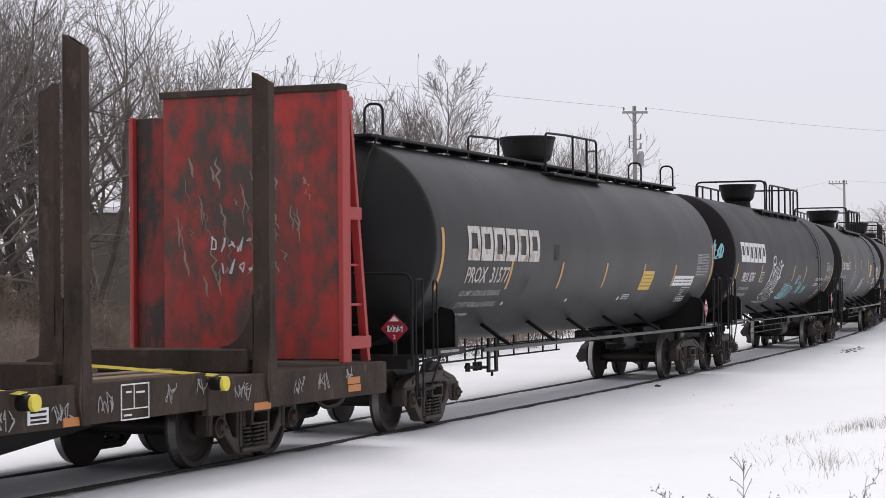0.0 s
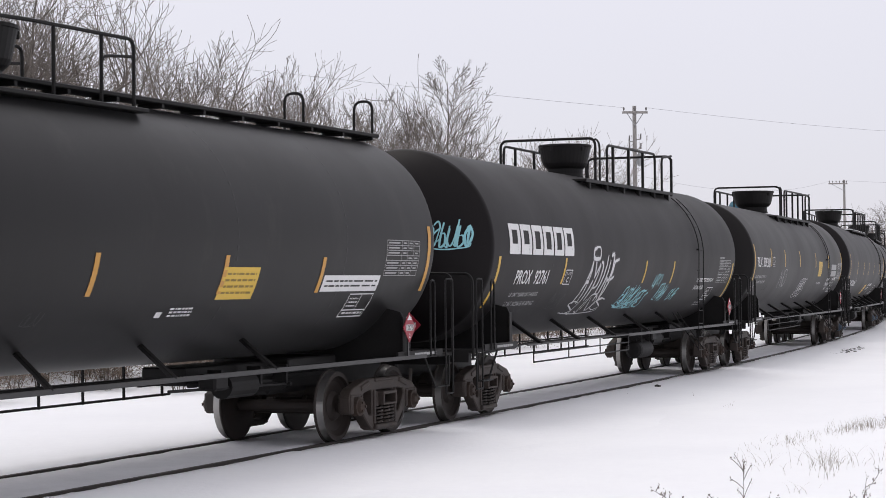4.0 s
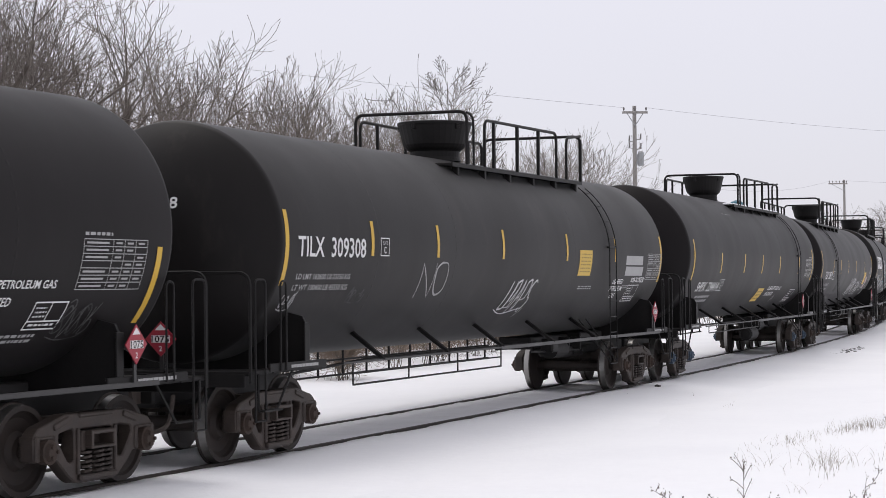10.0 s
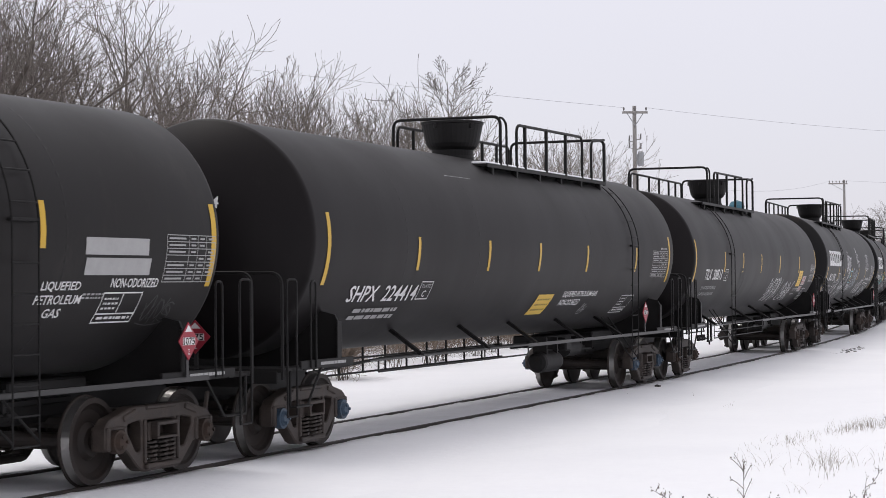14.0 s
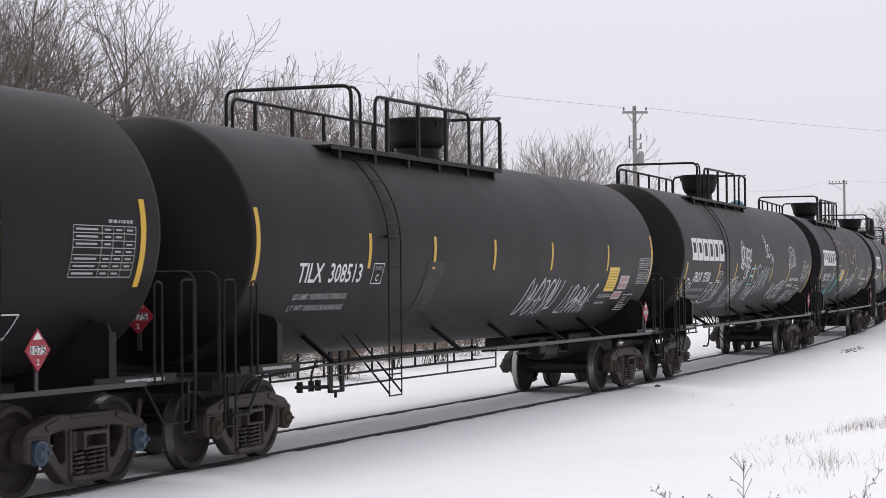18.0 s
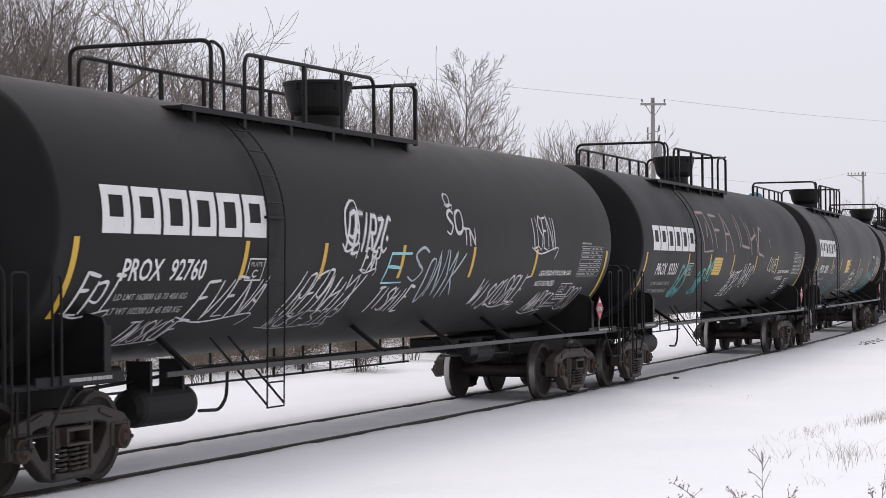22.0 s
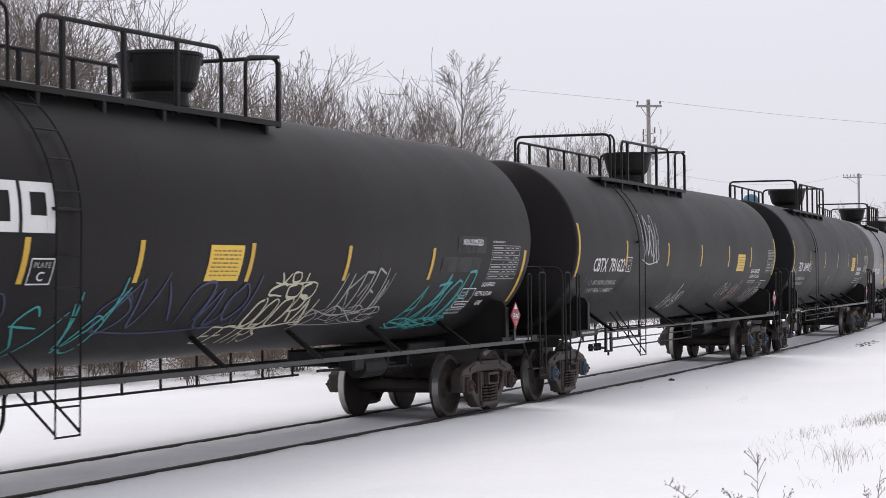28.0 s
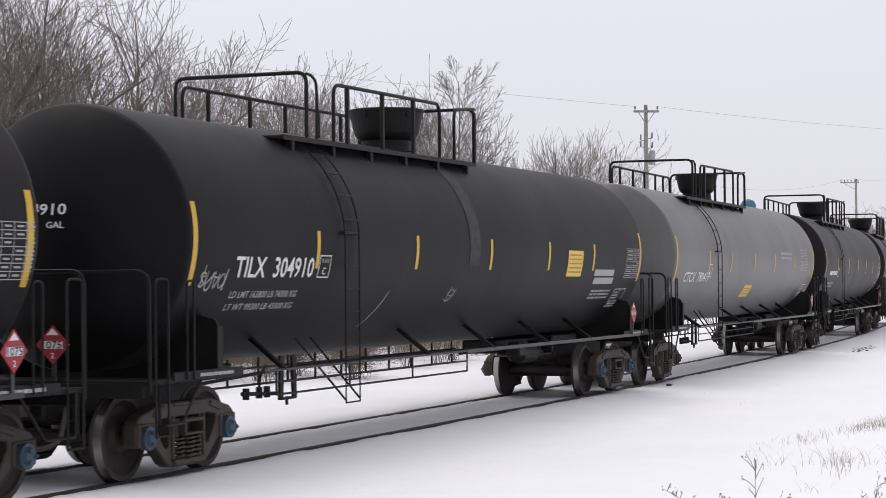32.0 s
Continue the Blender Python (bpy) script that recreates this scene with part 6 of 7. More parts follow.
    for x, z, w in ((2.4, .77, .42), (6.2, .69, .40), (8.62, .86, .36), (8.64, .765, .36)):
        bm = bmesh.new()
        box(bm, (x, -1.521, z), (w, .006, .085))
        part("reflector", bm, ORANGE, car, "orange reflector strip")
    bm = bmesh.new()
    for x, z, a, b in ((3.48, 1.075, .52, .014), (3.48, .725, .52, .014), (3.22, .90, .014, .36), (3.74, .90, .014, .36), (3.48, .83, .52, .012), (3.46, .95, .012, .24), (3.36, 1.0, .10, .02), (3.58, .99, .16, .02), (3.34, .77, .14, .02)):
        box(bm, (x, -1.521, z), (a, .005, b))
    part("stencil_box", bm, WHITE, car, "white stencilled outline box")
    bm = bmesh.new()
    box(bm, (1.78, -1.521, .86), (.34, .006, .15))
    q = part("notice", bm, WHITE, car, "small white notice plate")
    bm = bmesh.new()
    for z in (.90, .85, .81):
        box(bm, (1.78, -1.526, z), (.26, .003, .022))
    tagged(part("small_print", bm, BLACK, q), kind="stuff")
    rnd = random.Random(8)
    for x0, z0, n in ((1.15, .85, 4), (2.05, .86, 5), (2.85, .93, 4), (4.1, .95, 3), (4.75, .97, 3), (5.6, .88, 5), (7.0, .88, 4), (7.6, .9, 5), (8.4, .98, 3)):
        bm = bmesh.new()
        for j in range(n):
            pts = [(x0 + .07 * j + rnd.uniform(-.06, .06), z0 + rnd.uniform(-.12, .1)) for i in range(5)]
            for (xa, za), (xb, zb) in zip(pts, pts[1:]):
                d = Vector((-(zb - za), xb - xa)).normalized() * .006
                bm.faces.new([bm.verts.new(c) for c in ((xa - d.x, -1.522, za - d.y), (xa + d.x, -1.522, za + d.y), (xb + d.x, -1.522, zb + d.y), (xb - d.x, -1.522, zb - d.y))])
        tagged(part("graffiti", bm, PALE, car, "pale chalk scrawl"), kind="stuff")
    for k, (x, y, w, ln) in enumerate(((3.9, -1.1, .24, 2.0), (4.3, -.6, .22, 2.6), (3.4, -.1, .25, 2.2), (4.5, .5, .22, 2.4), (.3, -1.0, .24, 2.6))):
        bm = bmesh.new()
        box(bm, (x, y, 1.09), (ln, w, .08), .008, Matrix.Rotation(.05 * (k % 3 - 1), 4, "Z"))
        part("plank", bm, TIMBER, car, "loose weathered plank on the deck")
    return car


# ---------------------------------------------------------------- the train
CENTRES = {0: -15.79, 1: 4.34, 2: 23.96, 3: 43.77, 4: 63.32, 5: 82.64, 6: 102.39, 7: 121.7, 8: 140.99, 9: 160.69, 10: 180.67, 11: 200.5, 12: 220.2, 13: 239.8}
GAS, NOT_OD, NON_OD = "LIQUEFIED PETROLEUM GAS", "NOT-ODORIZED", "NON-ODORIZED"


def owner_a(number, load, light, **more):
    """Cars of one owner that share their layout of marks."""
    d = dict(end_u=8.35, end_w=(1.68, 2.46), mark_w=(2.03, 2.46), marks=(-4.9, -2.88, -.5, 2.05, 4.75), brand=(-7.92, -4.42, 2.50, 2.97),
             texts=[(number, -7.42, -5.74, 2.03, 2.26, WHITE), (load, -7.38, -5.93, 1.84, 1.905, PALE), (light, -7.36, -5.90, 1.695, 1.765, PALE),
                    (GAS, 5.08, 6.62, 2.03, 2.125, WHITE), (NOT_OD, 5.06, 5.98, 1.88, 1.965, WHITE)],
             frames=[(-4.79, -4.40, 2.02, 2.27), (6.40, 6.95, 1.65, 1.92)], tables=[(6.95, 8.10, 2.03, 2.52)], bars=[(6.95, 7.45, 2.545, 2.60, 1, PALE), (6.1, 6.7, 1.52, 1.62, 2, PALE)],
             plat=-5.4, ladder=-4.27, air=-5.3, struts=(-5.95, -.98, 1.4, 3.75, 6.2))
    d.update(more)
    return d


def owner_b(number, load, light, **more):
    d = dict(size=(1.455, 2.58), bolster=8.02, rail_from=-.5, end_u=8.55, end_w=(2.05, 2.94), mark_w=(2.24, 2.69), marks=(-5.5, -2.38, .5, 3.2, 5.6),
             texts=[(number, -7.58, -5.58, 2.13, 2.37, WHITE), (load, -7.53, -5.85, 1.905, 1.985, PALE), (light, -7.52, -5.82, 1.77, 1.845, PALE)],
             frames=[(-5.44, -5.12, 2.13, 2.40), (7.32, 8.02, 1.60, 1.92)], tables=[(7.57, 8.60, 2.12, 2.64)], plat=-5.4, ladder=-4.6, guard=-5.75, struts=(-6.3, -1.85, .7, 3.2, 5.5))
    d.update(more)
    return d


W_, C_, T_, B_, K_, F_, P_ = SPRAY_WHITE, SPRAY_CYAN, SPRAY_TEAL, SPRAY_BLUE, SPRAY_CREAM, FAINT, SPRAY_PINK
SPECS = {
    1: dict(label="black tank car with worn white block mark and long top walkway", seed=1, side_placard=7.72, mat=TANK_SATIN, stripe=STRIPE_ORANGE, end_u=8.4, end_w=(1.96, 2.84), mark_w=(1.96, 2.39), marks=(-5.3, -2.65, .05, 2.7, 5.16),
            tables=[(6.99, 8.06, 2.17, 2.63)], brand=(-7.36, -3.94, 2.39, 2.89), brand_mat=WORN_WHITE, guard=-5.4, end_placard=-1.18, struts=(-5.2, -2.9, -.6, 1.7, 4.0),
            texts=[("PROX 31577", -7.28, -5.36, 2.06, 2.30, WORN_WHITE), ("LD LMT 167200 LB 73550 KG", -7.27, -5.50, 1.87, 1.95, PALE), ("LT WT 97800 LB 45550 KG", -7.17, -5.41, 1.70, 1.78, PALE)],
            bars=[(-7.06, -6.31, 1.56, 1.63, 1, PALE), (1.81, 2.31, 1.72, 1.83, 3, WHITE)],
            panels=[(2.68, 3.52, 1.90, 2.26, PANEL_YELLOW, 4, "yellow notice panel"), (5.25, 6.92, 1.97, 2.17, WHITE, 2, "white notice panel"), 
                    (-5.11, -5.03, 1.715, 1.765, WHITE, 0, "white paint spot"), (-1.76, -1.66, 1.73, 1.78, WHITE, 0, "white paint spot"), (1.56, 1.68, 1.72, 1.78, WHITE, 0, "white paint spot"), (-3.18, -2.93, 2.42, 2.68, FADED, 0, "faded stencil box"), (-8.0, -7.35, 1.52, 1.80, FADED, 0, "repainted patch")],
            frames=[(6.19, 6.91, 1.64, 1.94)], tags=[(-4.87, -4.31, 1.85, 2.18, F_, .016, 4, .2), (-.87, -.58, 1.68, 1.82, F_, .012, 3, .2), (-8.3, -7.6, 1.55, 1.95, F_, .02, 4, .2)]),
    2: owner_a("PROX 92761", "LD LMT 162800 LB 73 450 KG", "LT WT 102200 LB 46 350 KG", label="clean black tank car with white block mark and cyan scrawls", seed=2, end_placard=-.42, rail_from=-.8, plat=-1.85, ladder=4.9, air=3.4, marks=(-4.88, .49, 2.73), struts=(-6.1, -3.95, -1.65, .9, 3.4),
               tags=[(-3.55, -1.75, 1.72, 2.5, W_, .05, "IRAPEY", .3), (-3.25, -2.75, 2.42, 2.68, W_, .05, "O", .1), (-3.9, -1.6, 1.5, 1.8, W_, .035, 4, .2), (-.68, .35, 1.60, 1.98, C_, .032, "WTHKE", .5), (.4, 1.2, 1.56, 1.9, C_, .032, "SERK", .5), (-.6, 1.0, 1.56, 1.7, C_, .022, 5, .3), (1.34, 1.95, 1.93, 2.2, C_, .026, "FUCI", .4), (1.98, 2.61, 1.66, 2.0, C_, .03, "HERW", .4), (3.08, 3.7, 1.68, 1.92, C_, .026, "FAKO", .4), (-5.06, -4.26, 1.61, 1.9, F_, .02, 4, .2), (-7.1, -6.25, 1.53, 1.64, F_, .018, 5, .2), (6.89, 7.49, 1.54, 1.9, F_, .02, 4, .2)],
               head_texts=[("92761", .08, -.54, 3.13, 3.26)], head_tag=(-1.22, -.58, 2.56, 2.96)),
    3: owner_b("TILX 309308", "LD LMT 162600 LB 73750 KG", "LT WT 100400 LB 45550 KG", label="faded black tank car with yellow notice and chalk scrawls", seed=3, mat=TANK_BROWN, plat=-1.75, ladder=4.95, marks=(-6.0, -3.66, -.9, 2.34, 5.26), mark_w=(2.42, 2.87), struts=(-5.5, -3.12, -.8, 1.72, 4.15), rail_from=-1.0, dome_w=1.17,
               texts=[("TILX 309308", -8.25, -6.23, 2.39, 2.64, WHITE), ("LD LMT 162600 LB 73750 KG", -8.19, -6.61, 2.12, 2.19, PALE), ("LT WT 100400 LB 45550 KG", -8.21, -6.61, 1.99, 2.06, PALE), ("LIQUEFIED", 5.36, 6.02, 2.01, 2.11, WHITE), ("PETROLEUM", 5.32, 6.1, 1.89, 1.98, WHITE), ("GAS", 5.55, 5.84, 1.76, 1.85, WHITE), (NON_OD, 6.55, 7.44, 2.045, 2.14, WHITE)],
               frames=[(-5.74, -5.45, 2.42, 2.66), (6.48, 7.21, 1.69, 2.0)], tables=[(7.5, 8.5, 2.1, 2.59)], guard=None,
               panels=[(3.06, 3.79, 2.17, 2.61, PANEL_YELLOW, 6, "yellow emergency notice"), (5.99, 7.15, 2.37, 2.54, PALE, 0, "blank grey panel"), (6.02, 7.22, 2.17, 2.34, PALE, 0, "blank grey panel")],
               bars=[(3.28, 4.13, 1.93, 2.0, 2, PALE), (6.09, 6.5, 1.93, 2.0, 2, PALE)],
               tags=[(-4.2, -3.15, 1.85, 2.36, PALE, .024, "NO!", .1), (-.35, .85, 1.60, 2.1, W_, .028, "APUDS", .35), (-6.49, -6.0, 1.82, 1.98, F_, .02, 4, .2), (7.34, 7.91, 1.65, 1.9, FAINT, .018, 3, .2), (-8.4, -8.05, 1.75, 1.98, PALE, .02, 4, .2)], head_texts=[("309308", .23, -.39, 2.95, 3.09)]),
    4: owner_b("SHPX 224414", "LD LMT 162600 LB", "LT WT 100400 LB", label="black tank car with slanted yellow notice", seed=4, size=(1.485, 2.62), bolster=7.9, side_placard=6.43, caps="blue", snowy=True, plat=-1.0, ladder=5.6, marks=(-5.26, -2.41, .02, 2.65, 5.8), end_u=8.25, air=3.1, guard=None, guard_z=.92, struts=(-4.95, -2.25, .05, 2.55, 4.95),
               texts=[("SHPX 224414", -7.31, -5.0, 1.83, 2.04, WHITE), (GAS, 1.86, 3.84, 1.795, 1.905, WHITE), (NON_OD, 1.9, 3.04, 1.665, 1.765, WHITE)],
               frames=[(-4.94, -4.5, 1.84, 2.09), (5.6, 6.45, 1.48, 1.81)], tables=[(6.99, 8.1, 2.15, 2.65)], bars=[(-6.91, -5.38, 1.58, 1.76, 2, PALE), (7.6, 8.05, 2.67, 2.73, 1, PALE), (-3.3, -2.2, 3.62, 3.72, 2, PALE)],
               panels=[(.53, 1.35, 1.53, 1.86, PANEL_YELLOW, 3, "yellow emergency notice")], tags=[(3.41, 3.74, 1.5, 1.66, PALE, .014, 3, .2)], head_texts=[("224414", .12, -.5, 2.98, 3.12)]),
    5: owner_b("TILX 308513", "LD LMT 162900 LB 73900 KG", "LT WT 100100 LB 45400 KG", label="black tank car with a pale rubbed patch and white scrawls", seed=5, end_placard=-.44, end_placard_z=1.72, marks=(-5.33, -3.04, -.55, 2.25, 5.5), mark_w=(2.26, 2.71), struts=(-6.3, -1.85, .6, 3.0, 5.3),
               texts=[("TILX 308513", -7.4, -5.51, 2.08, 2.32, WHITE), ("LD LMT 162900 LB 73900 KG", -7.32, -5.76, 1.875, 1.95, PALE), ("LT WT 100100 LB 45400 KG", -7.32, -5.73, 1.74, 1.81, PALE), ("LIQUEFIED", 6.58, 7.02, 2.06, 2.14, RED_INK), ("PETROLEUM GAS", 6.53, 7.03, 1.95, 2.03, RED_INK), (NON_OD, 6.45, 6.93, 1.775, 1.855, RED_INK)],
               frames=[(-5.16, -4.82, 2.06, 2.33), (7.18, 7.79, 1.53, 1.83)], tables=[(7.6, 8.6, 2.02, 2.5)], bars=[(5.49, 6.39, 1.77, 1.84, 2, PALE), (5.57, 6.15, 1.65, 1.72, 1, PALE)],
               panels=[(5.69, 6.32, 1.89, 2.32, PANEL_YELLOW, 7, "yellow emergency notice"), (6.52, 7.10, 1.92, 2.17, PANEL_WHITE, 0, "white notice with red print"), (6.42, 6.98, 1.74, 1.885, PANEL_WHITE, 0, "white notice with red print"), (-3.3, -2.65, 1.68, 2.36, FADED, 0, "pale rubbed patch")],
               tags=[(1.25, 3.0, 1.52, 2.1, W_, .032, "OARGUSA", .3), (3.5, 5.1, 1.52, 2.0, W_, .030, "HARGUSA", .3)], head_texts=[("308513", .20, -.42, 2.95, 3.09)]),
    6: owner_a("PROX 92760", "LD LMT 162800 LB 73 450 KG", "LT WT 102200 LB 45 850 KG", label="black tank car covered with white scrawls", seed=6, dome_w=.93, mat=TANK_RUSTY,
               tags=[(-8.14, -7.37, 1.7, 2.1, W_, .034, "ETP", .3), (-6.87, -5.7, 1.38, 1.62, W_, .022, "WKEOTS", .4), (-5.73, -4.2, 1.6, 2.1, W_, .03, "EANVE", .4), (-3.62, -2.7, 1.6, 2.12, W_, .028, "IREP", .5), (-2.7, -1.75, 1.62, 2.1, W_, .028, "XHNY", .5), (-3.6, -1.9, 1.46, 1.66, PALE, .022, "WEOKTSR", .5), (-2.35, -1.1, 2.34, 2.86, W_, .046, "RIGPEZ", .3), (-2.4, -1.95, 2.4, 3.0, W_, .04, "O", .1), (-1.75, -1.3, 2.12, 2.42, W_, .03, "XER", .3), (-1.0, -.25, 1.95, 2.42, C_, .034, "E!", .3), (-.2, .35, 1.98, 2.44, SPRAY_MIST, .034, "S!", .2), (.35, 1.6, 1.72, 2.4, SPRAY_MIST, .034, "KONY", .2), (-1.06, .1, 1.6, 1.94, W_, .032, "EITHIS", .4), (.95, 1.55, 2.62, 3.0, W_, .04, "SO!", .1), (1.0, 1.25, 3.02, 3.2, W_, .03, "O", .1), (1.6, 2.1, 2.45, 2.72, W_, .028, "NT", -.2), (4.6, 5.7, 2.42, 3.0, W_, .03, "SEUIN", -.2), (2.56, 3.5, 1.58, 2.0, W_, .028, "CIWS", .4), (3.45, 4.55, 1.6, 2.05, W_, .028, "UORES", .4), (5.26, 6.2, 1.46, 1.8, W_, .025, "WARTS", .4), (6.85, 7.5, 1.5, 1.86, W_, .025, "ORS", .4)],
               head_texts=[("92760", .22, -.4, 3.15, 3.29)]),
    7: owner_a("PROX 93331", "LD LMT 162600 LB 73 750 KG", "LT WT 100400 LB 45 550 KG", label="black tank car with white block mark and teal scrawls", seed=7, mat=TANK_DEEP, dome_w=.93, end_placard=-.5, panels=[(-2.48, -1.69, 2.02, 2.39, PANEL_YELLOW, 5, "yellow emergency notice")],
               tags=[(-5.5, -4.75, 1.66, 2.2, T_, .046, "CSE", .3), (-5.45, -4.9, 1.6, 1.8, T_, .04, 2, .3), (-3.8, -3.2, 1.66, 2.12, T_, .036, "HSER", .2), (-3.05, -2.5, 1.9, 2.3, T_, .04, "MCE", .2), (-3.6, -2.5, 2.46, 3.44, P_, .045, "D!", -.25), (-2.35, -1.5, 2.56, 3.36, P_, .045, "F!", -.3), (-1.45, -.45, 2.46, 3.4, P_, .045, "A!", -.3), (-.1, .5, 2.62, 3.36, P_, .04, "I!", -.3), (.35, 1.25, 2.44, 3.4, P_, .045, "U!", -.3), (1.4, 2.3, 2.48, 3.2, P_, .045, "H!", -.3), (2.25, 3.0, 2.36, 3.12, P_, .045, "C!", -.2), (3.5, 3.8, 2.66, 2.92, P_, .035, "I!", -.2), (-.6, .5, 1.68, 2.1, W_, .028, "SPYKE", .5), (.65, 1.75, 1.75, 2.25, W_, .026, "VOKEY", .4), (-.7, .4, 1.55, 1.75, W_, .02, 4, .4), (1.9, 3.9, 1.45, 2.1, F_, .03, "OHOGEW", .4), (4.0, 5.4, 1.5, 2.0, F_, .03, "SOTE", .3), (3.6, 4.6, 2.08, 2.42, K_, .026, "COVE!", .3), (-2.9, -2.2, 1.6, 1.8, SPRAY_DULL_RED, .022, "OERE", .2), (-5.8, -5.5, 1.58, 1.96, F_, .02, 3, .2)], head_texts=[("93331", .22, -.4, 3.15, 3.29)]),
    8: owner_a("PROX 92816", "LD LMT 161700 LB 73 350 KG", "LT WT 101300 LB 45 950 KG", label="black tank car with white block mark and mixed scrawls", seed=8, panels=[(-1.47, -.71, 2.04, 2.43, PANEL_YELLOW, 7, "yellow emergency notice"), (5.6, 6.7, 2.40, 2.64, FADED, 0, "faded grey panel"), (5.1, 6.55, 2.13, 2.34, FADED, 0, "faded grey panel")],
               texts=[("PROX 92816", -7.42, -5.74, 2.03, 2.26, WHITE), ("LD LMT 161700 LB 73 350 KG", -7.38, -5.93, 1.84, 1.905, PALE), ("LT WT 101300 LB 45 950 KG", -7.36, -5.90, 1.695, 1.765, PALE),
                      (NON_OD, 5.78, 6.55, 2.51, 2.60, WHITE), ("LIQUEFIED", 6.89, 7.42, 1.91, 1.98, WHITE), ("PETROLEUM", 6.81, 7.45, 1.785, 1.85, WHITE), ("GAS", 7.05, 7.28, 1.65, 1.72, WHITE)],
               frames=[(-4.79, -4.40, 2.02, 2.27), (6.22, 6.74, 1.62, 1.90)],
               tags=[(-8.23, -7.45, 1.7, 2.22, PALE, .03, 5, .2), (-4.8, -3.1, 1.25, 2.04, T_, .03, 4, .2), (-3.3, -.3, 1.5, 2.05, B_, .035, 6, .2), (-7.3, -5.0, 1.46, 1.97, B_, .035, 5, .2), (-.1, 1.5, 1.5, 1.84, K_, .034, "ROOON", .4), (.2, 1.4, 1.82, 2.02, K_, .03, "COO", .3), (.35, 1.2, 2.0, 2.14, K_, .026, "VIO", .1), (-.75, .6, 1.32, 1.52, K_, .024, "SERTE", .5), (1.9, 3.5, 1.62, 2.16, PALE, .026, "IDEWK", .3), (1.3, 3.6, 1.48, 1.72, PALE, .02, 4, .3), (4.4, 5.4, 1.4, 2.0, T_, .036, "ZA", .5), (5.1, 6.3, 1.42, 2.1, T_, .036, "RAO", .4), (4.3, 6.4, 1.34, 1.5, T_, .03, 3, .4)], head_texts=[("92816", .22, -.4, 3.15, 3.29)]),
    9: owner_b("CBTX 781622", "LD LMT 164200 LB 74500 KG", "LT WT 98800 LB 44800 KG", label="black tank car with many faint chalk scrawls", seed=9, end_placard=-.12, end_placard_z=1.32, side_placard=8.2,
               texts=[("CBTX 781622", -7.58, -5.58, 2.13, 2.37, WHITE), ("LD LMT 164200 LB 74500 KG", -7.53, -5.85, 1.905, 1.985, PALE), ("LT WT 98800 LB 44800 KG", -7.52, -5.82, 1.77, 1.845, PALE), (NON_OD, 5.83, 6.83, 2.09, 2.19, WHITE), (GAS, 5.86, 7.0, 1.97, 2.06, WHITE)], caps="blue", panels=[(4.15, 4.94, 2.14, 2.52, PANEL_YELLOW, 5, "yellow emergency notice")], bars=[(5.87, 6.75, 1.86, 1.94, 2, PALE)],
               tags=[(-4.4, -3.12, 2.27, 3.07, W_, .028, 5, 0), (-5.9, -4.7, 1.52, 1.96, F_, .022, 5, .2), (-4.2, -2.8, 1.48, 1.9, F_, .02, 6, .2), (-2.95, -1.2, 1.64, 2.03, F_, .025, 5, .2), (-1.27, -.2, 1.36, 1.74, W_, .022, 5, .4), (-.4, .9, 1.52, 2.0, F_, .022, 5, .3), (1.56, 3.0, 1.52, 1.86, F_, .025, 6, .2), (4.3, 5.3, 1.45, 1.88, P_, .022, 6, .4), (3.2, 4.1, 1.55, 1.86, PALE, .02, 5, .3), (6.2, 7.6, 1.40, 1.80, PALE, .028, 7, .3), (-7.4, -5.8, 1.45, 1.8, F_, .022, 6, .3), (.9, 1.5, 1.7, 2.2, F_, .03, 3, .4), (-8.2, -7.4, 1.6, 2.0, F_, .03, 4, .3), (-8.06, -7.5, 1.76, 2.05, F_, .03, 4, .2)], head_texts=[("781622", .20, -.42, 2.95, 3.09)]),
    10: owner_b("TILX 304910", "LD LMT 163800 LB 74300 KG", "LT WT 99200 LB 45000 KG", label="black tank car with a pale ring and scratches", seed=10, mat=TANK_DEEP, dome_w=1.1, caps="blue", panels=[(4.18, 4.98, 2.14, 2.57, PANEL_YELLOW, 5, "yellow emergency notice"), (5.81, 6.96, 2.01, 2.12, PALE, 0, "pale notice panel"), (5.75, 6.9, 2.15, 2.26, PALE, 0, "pale notice panel")], bars=[(5.89, 7.05, 1.74, 1.92, 3, PALE)],
                tags=[(-8.35, -7.65, 2.0, 2.22, PALE, .02, 5, .2), (-3.45, -3.2, 1.47, 2.05, PALE, .022, "I!", .5), (-1.0, -.7, 1.72, 2.0, PALE, .015, 1, .6)], ring=(-.40, .02, 2.3, 4.05), head_texts=[("304910", .28, -.34, 2.80, 2.92), ("GAL", -.12, -.32, 2.66, 2.73)]),
    11: owner_b("CTCX 780417", "LD LMT 163800 LB 74300 KG", "LT WT 99200 LB 45000 KG", label="grey tank car with faded markings", seed=11, mat=TANK_GREY, marks=(-5.42, -3.1, -.3, 2.4, 5.3), texts=[("CTCX 780417", -7.7, -5.24, 2.02, 2.23, WHITE)], tables=[(6.3, 7.4, 2.3, 2.88)], bars=[(3.2, 4.9, 2.55, 2.78, 2, PALE)], panels=[(-.84, .1, 1.66, 1.93, PANEL_YELLOW, 3, "faded yellow notice")]),
    12: owner_b("SHPX 221882", "", "", label="dark tank car with faint markings near the curve", seed=12, texts=[], bars=[(-7.5, -5.6, 2.13, 2.35, 1, WHITE), (-7.5, -5.9, 1.8, 1.98, 2, PALE)]),
    13: owner_b("", "", "", label="dark tank car coming round the curve", seed=13, texts=[], bars=[(-7.5, -5.6, 2.13, 2.35, 1, WHITE)]),
}


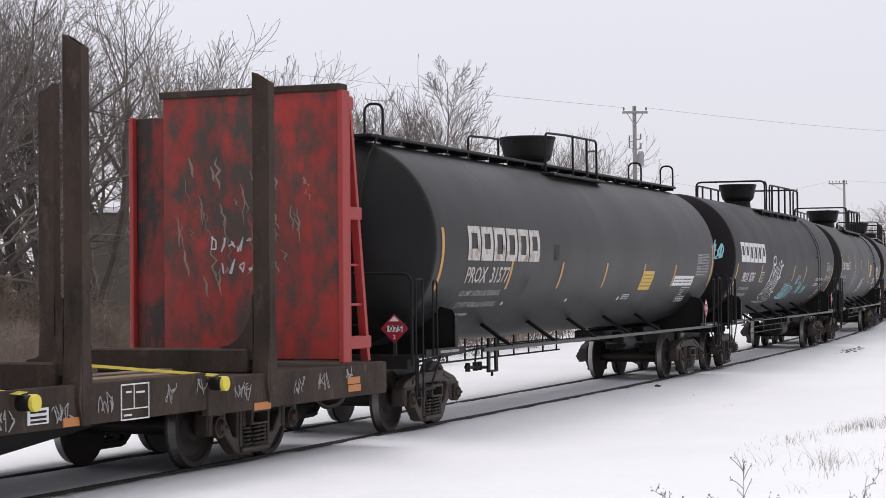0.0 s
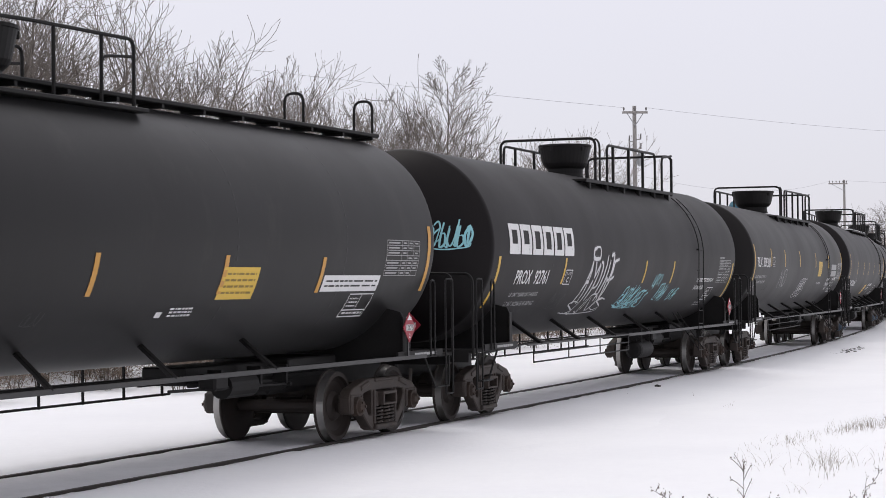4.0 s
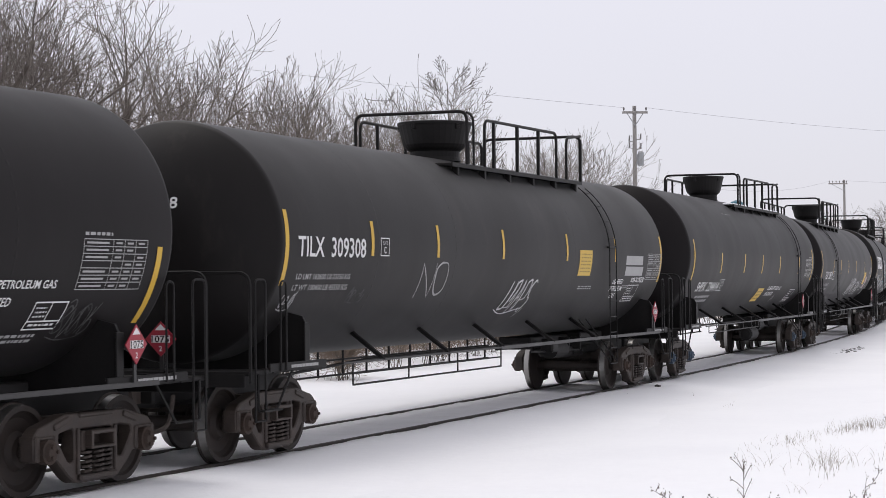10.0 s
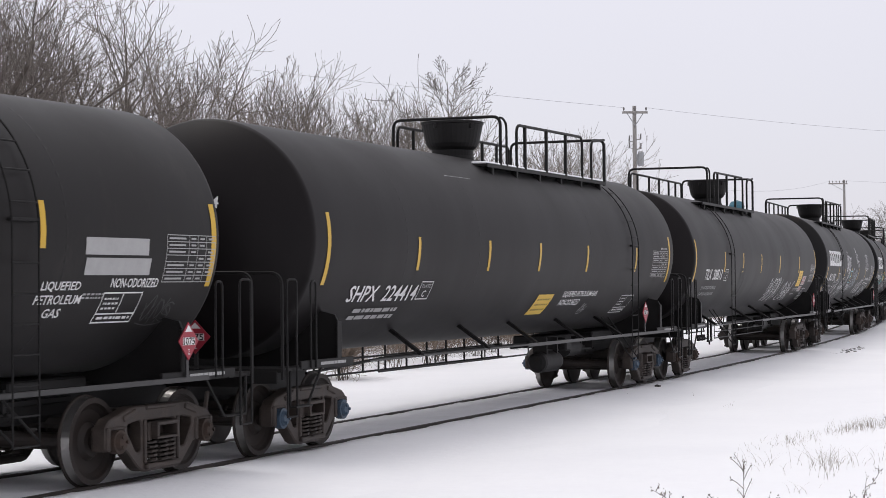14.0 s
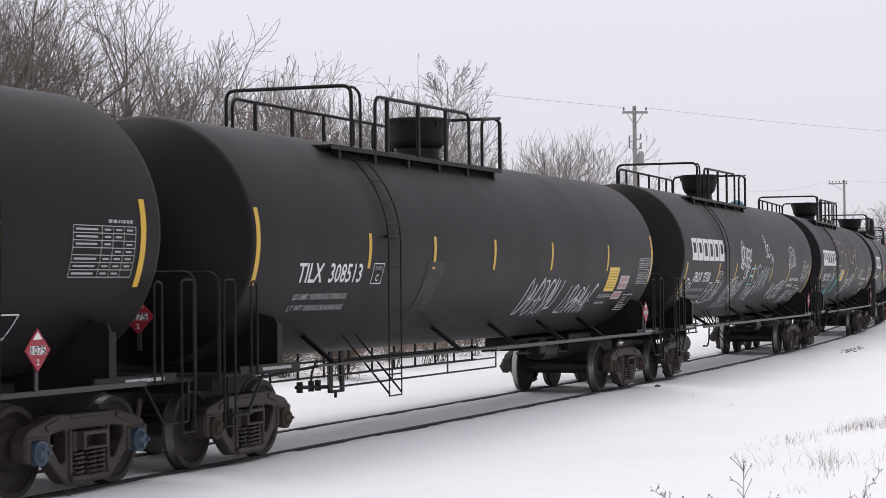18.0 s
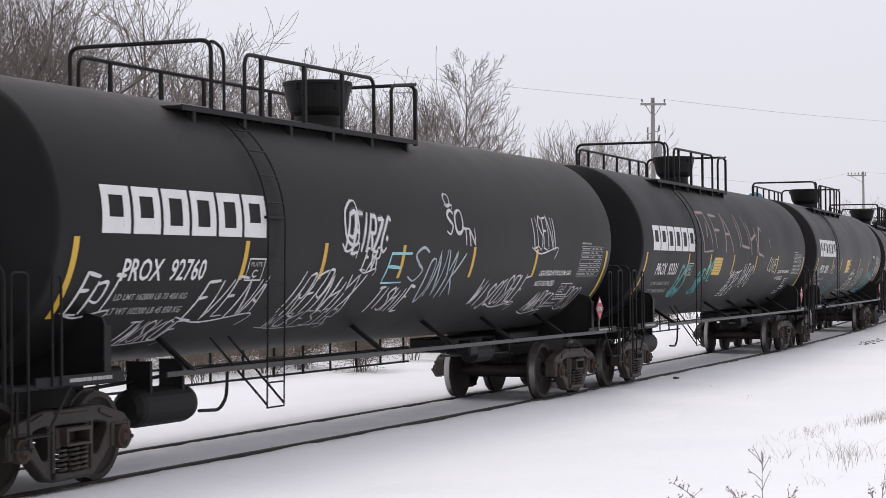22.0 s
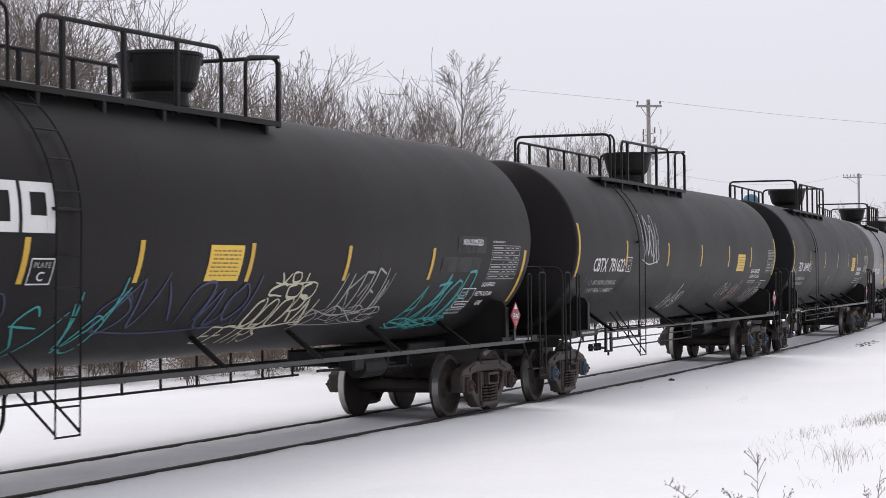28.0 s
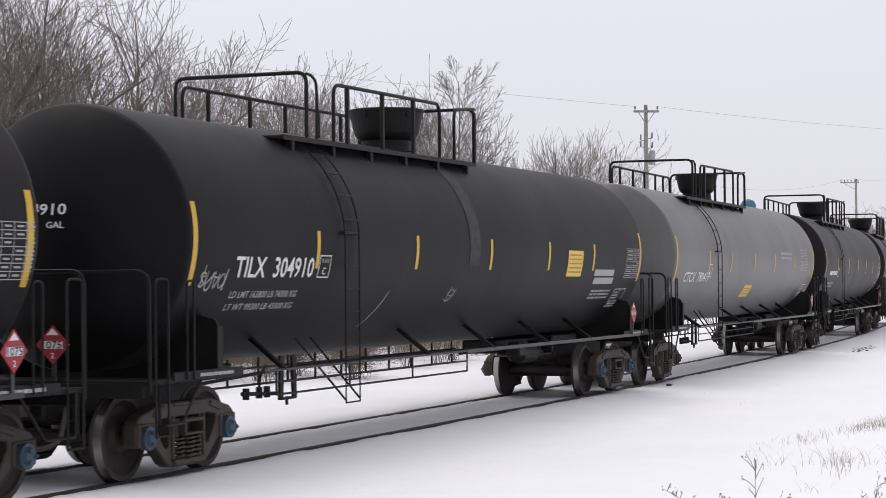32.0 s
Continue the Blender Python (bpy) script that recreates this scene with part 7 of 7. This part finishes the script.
def make_train():
    CARS.append((make_flat_car(), CENTRES[0], 6.82))
    for k, spec in SPECS.items():
        CARS.append((make_tank_car(spec), CENTRES[k], spec.get("bolster", BOLSTER)))


make_train()


# ---------------------------------------------------------------- motion of the train
def car_pose(s, half):
    ax, ay, _ = on_track(s - half)
    bx, by, _ = on_track(s + half)
    return Matrix.Translation(((ax + bx) / 2, (ay + by) / 2, 0)) @ Matrix.Rotation(math.atan2(by - ay, bx - ax), 4, "Z")


def motions():
    times = [0.5 * i for i in range(65)]
    for car, c, half in CARS:
        walk(car, [(t, car_pose(run(t) + c, half)) for t in times])
    # wheels roll without slipping: a row at least every 80 degrees
    rows, last = [0.0], 0.0
    for f in range(1, 32 * FPS + 1):
        t = f / FPS
        nxt = run(min(t + 1 / FPS, 32.0))
        if abs(nxt - run(rows[-1])) / .457 > radians(84) or f == 32 * FPS:
            rows.append(t)
    turns = [(t, math.degrees(run(t) / .457)) for t in rows]
    for w in WHEELSETS:
        x = w.matrix_basis.translation.x
        walk(w, [(t, pose(x, 0, .457, 0, a, 0)) for t, a in turns])


motions()
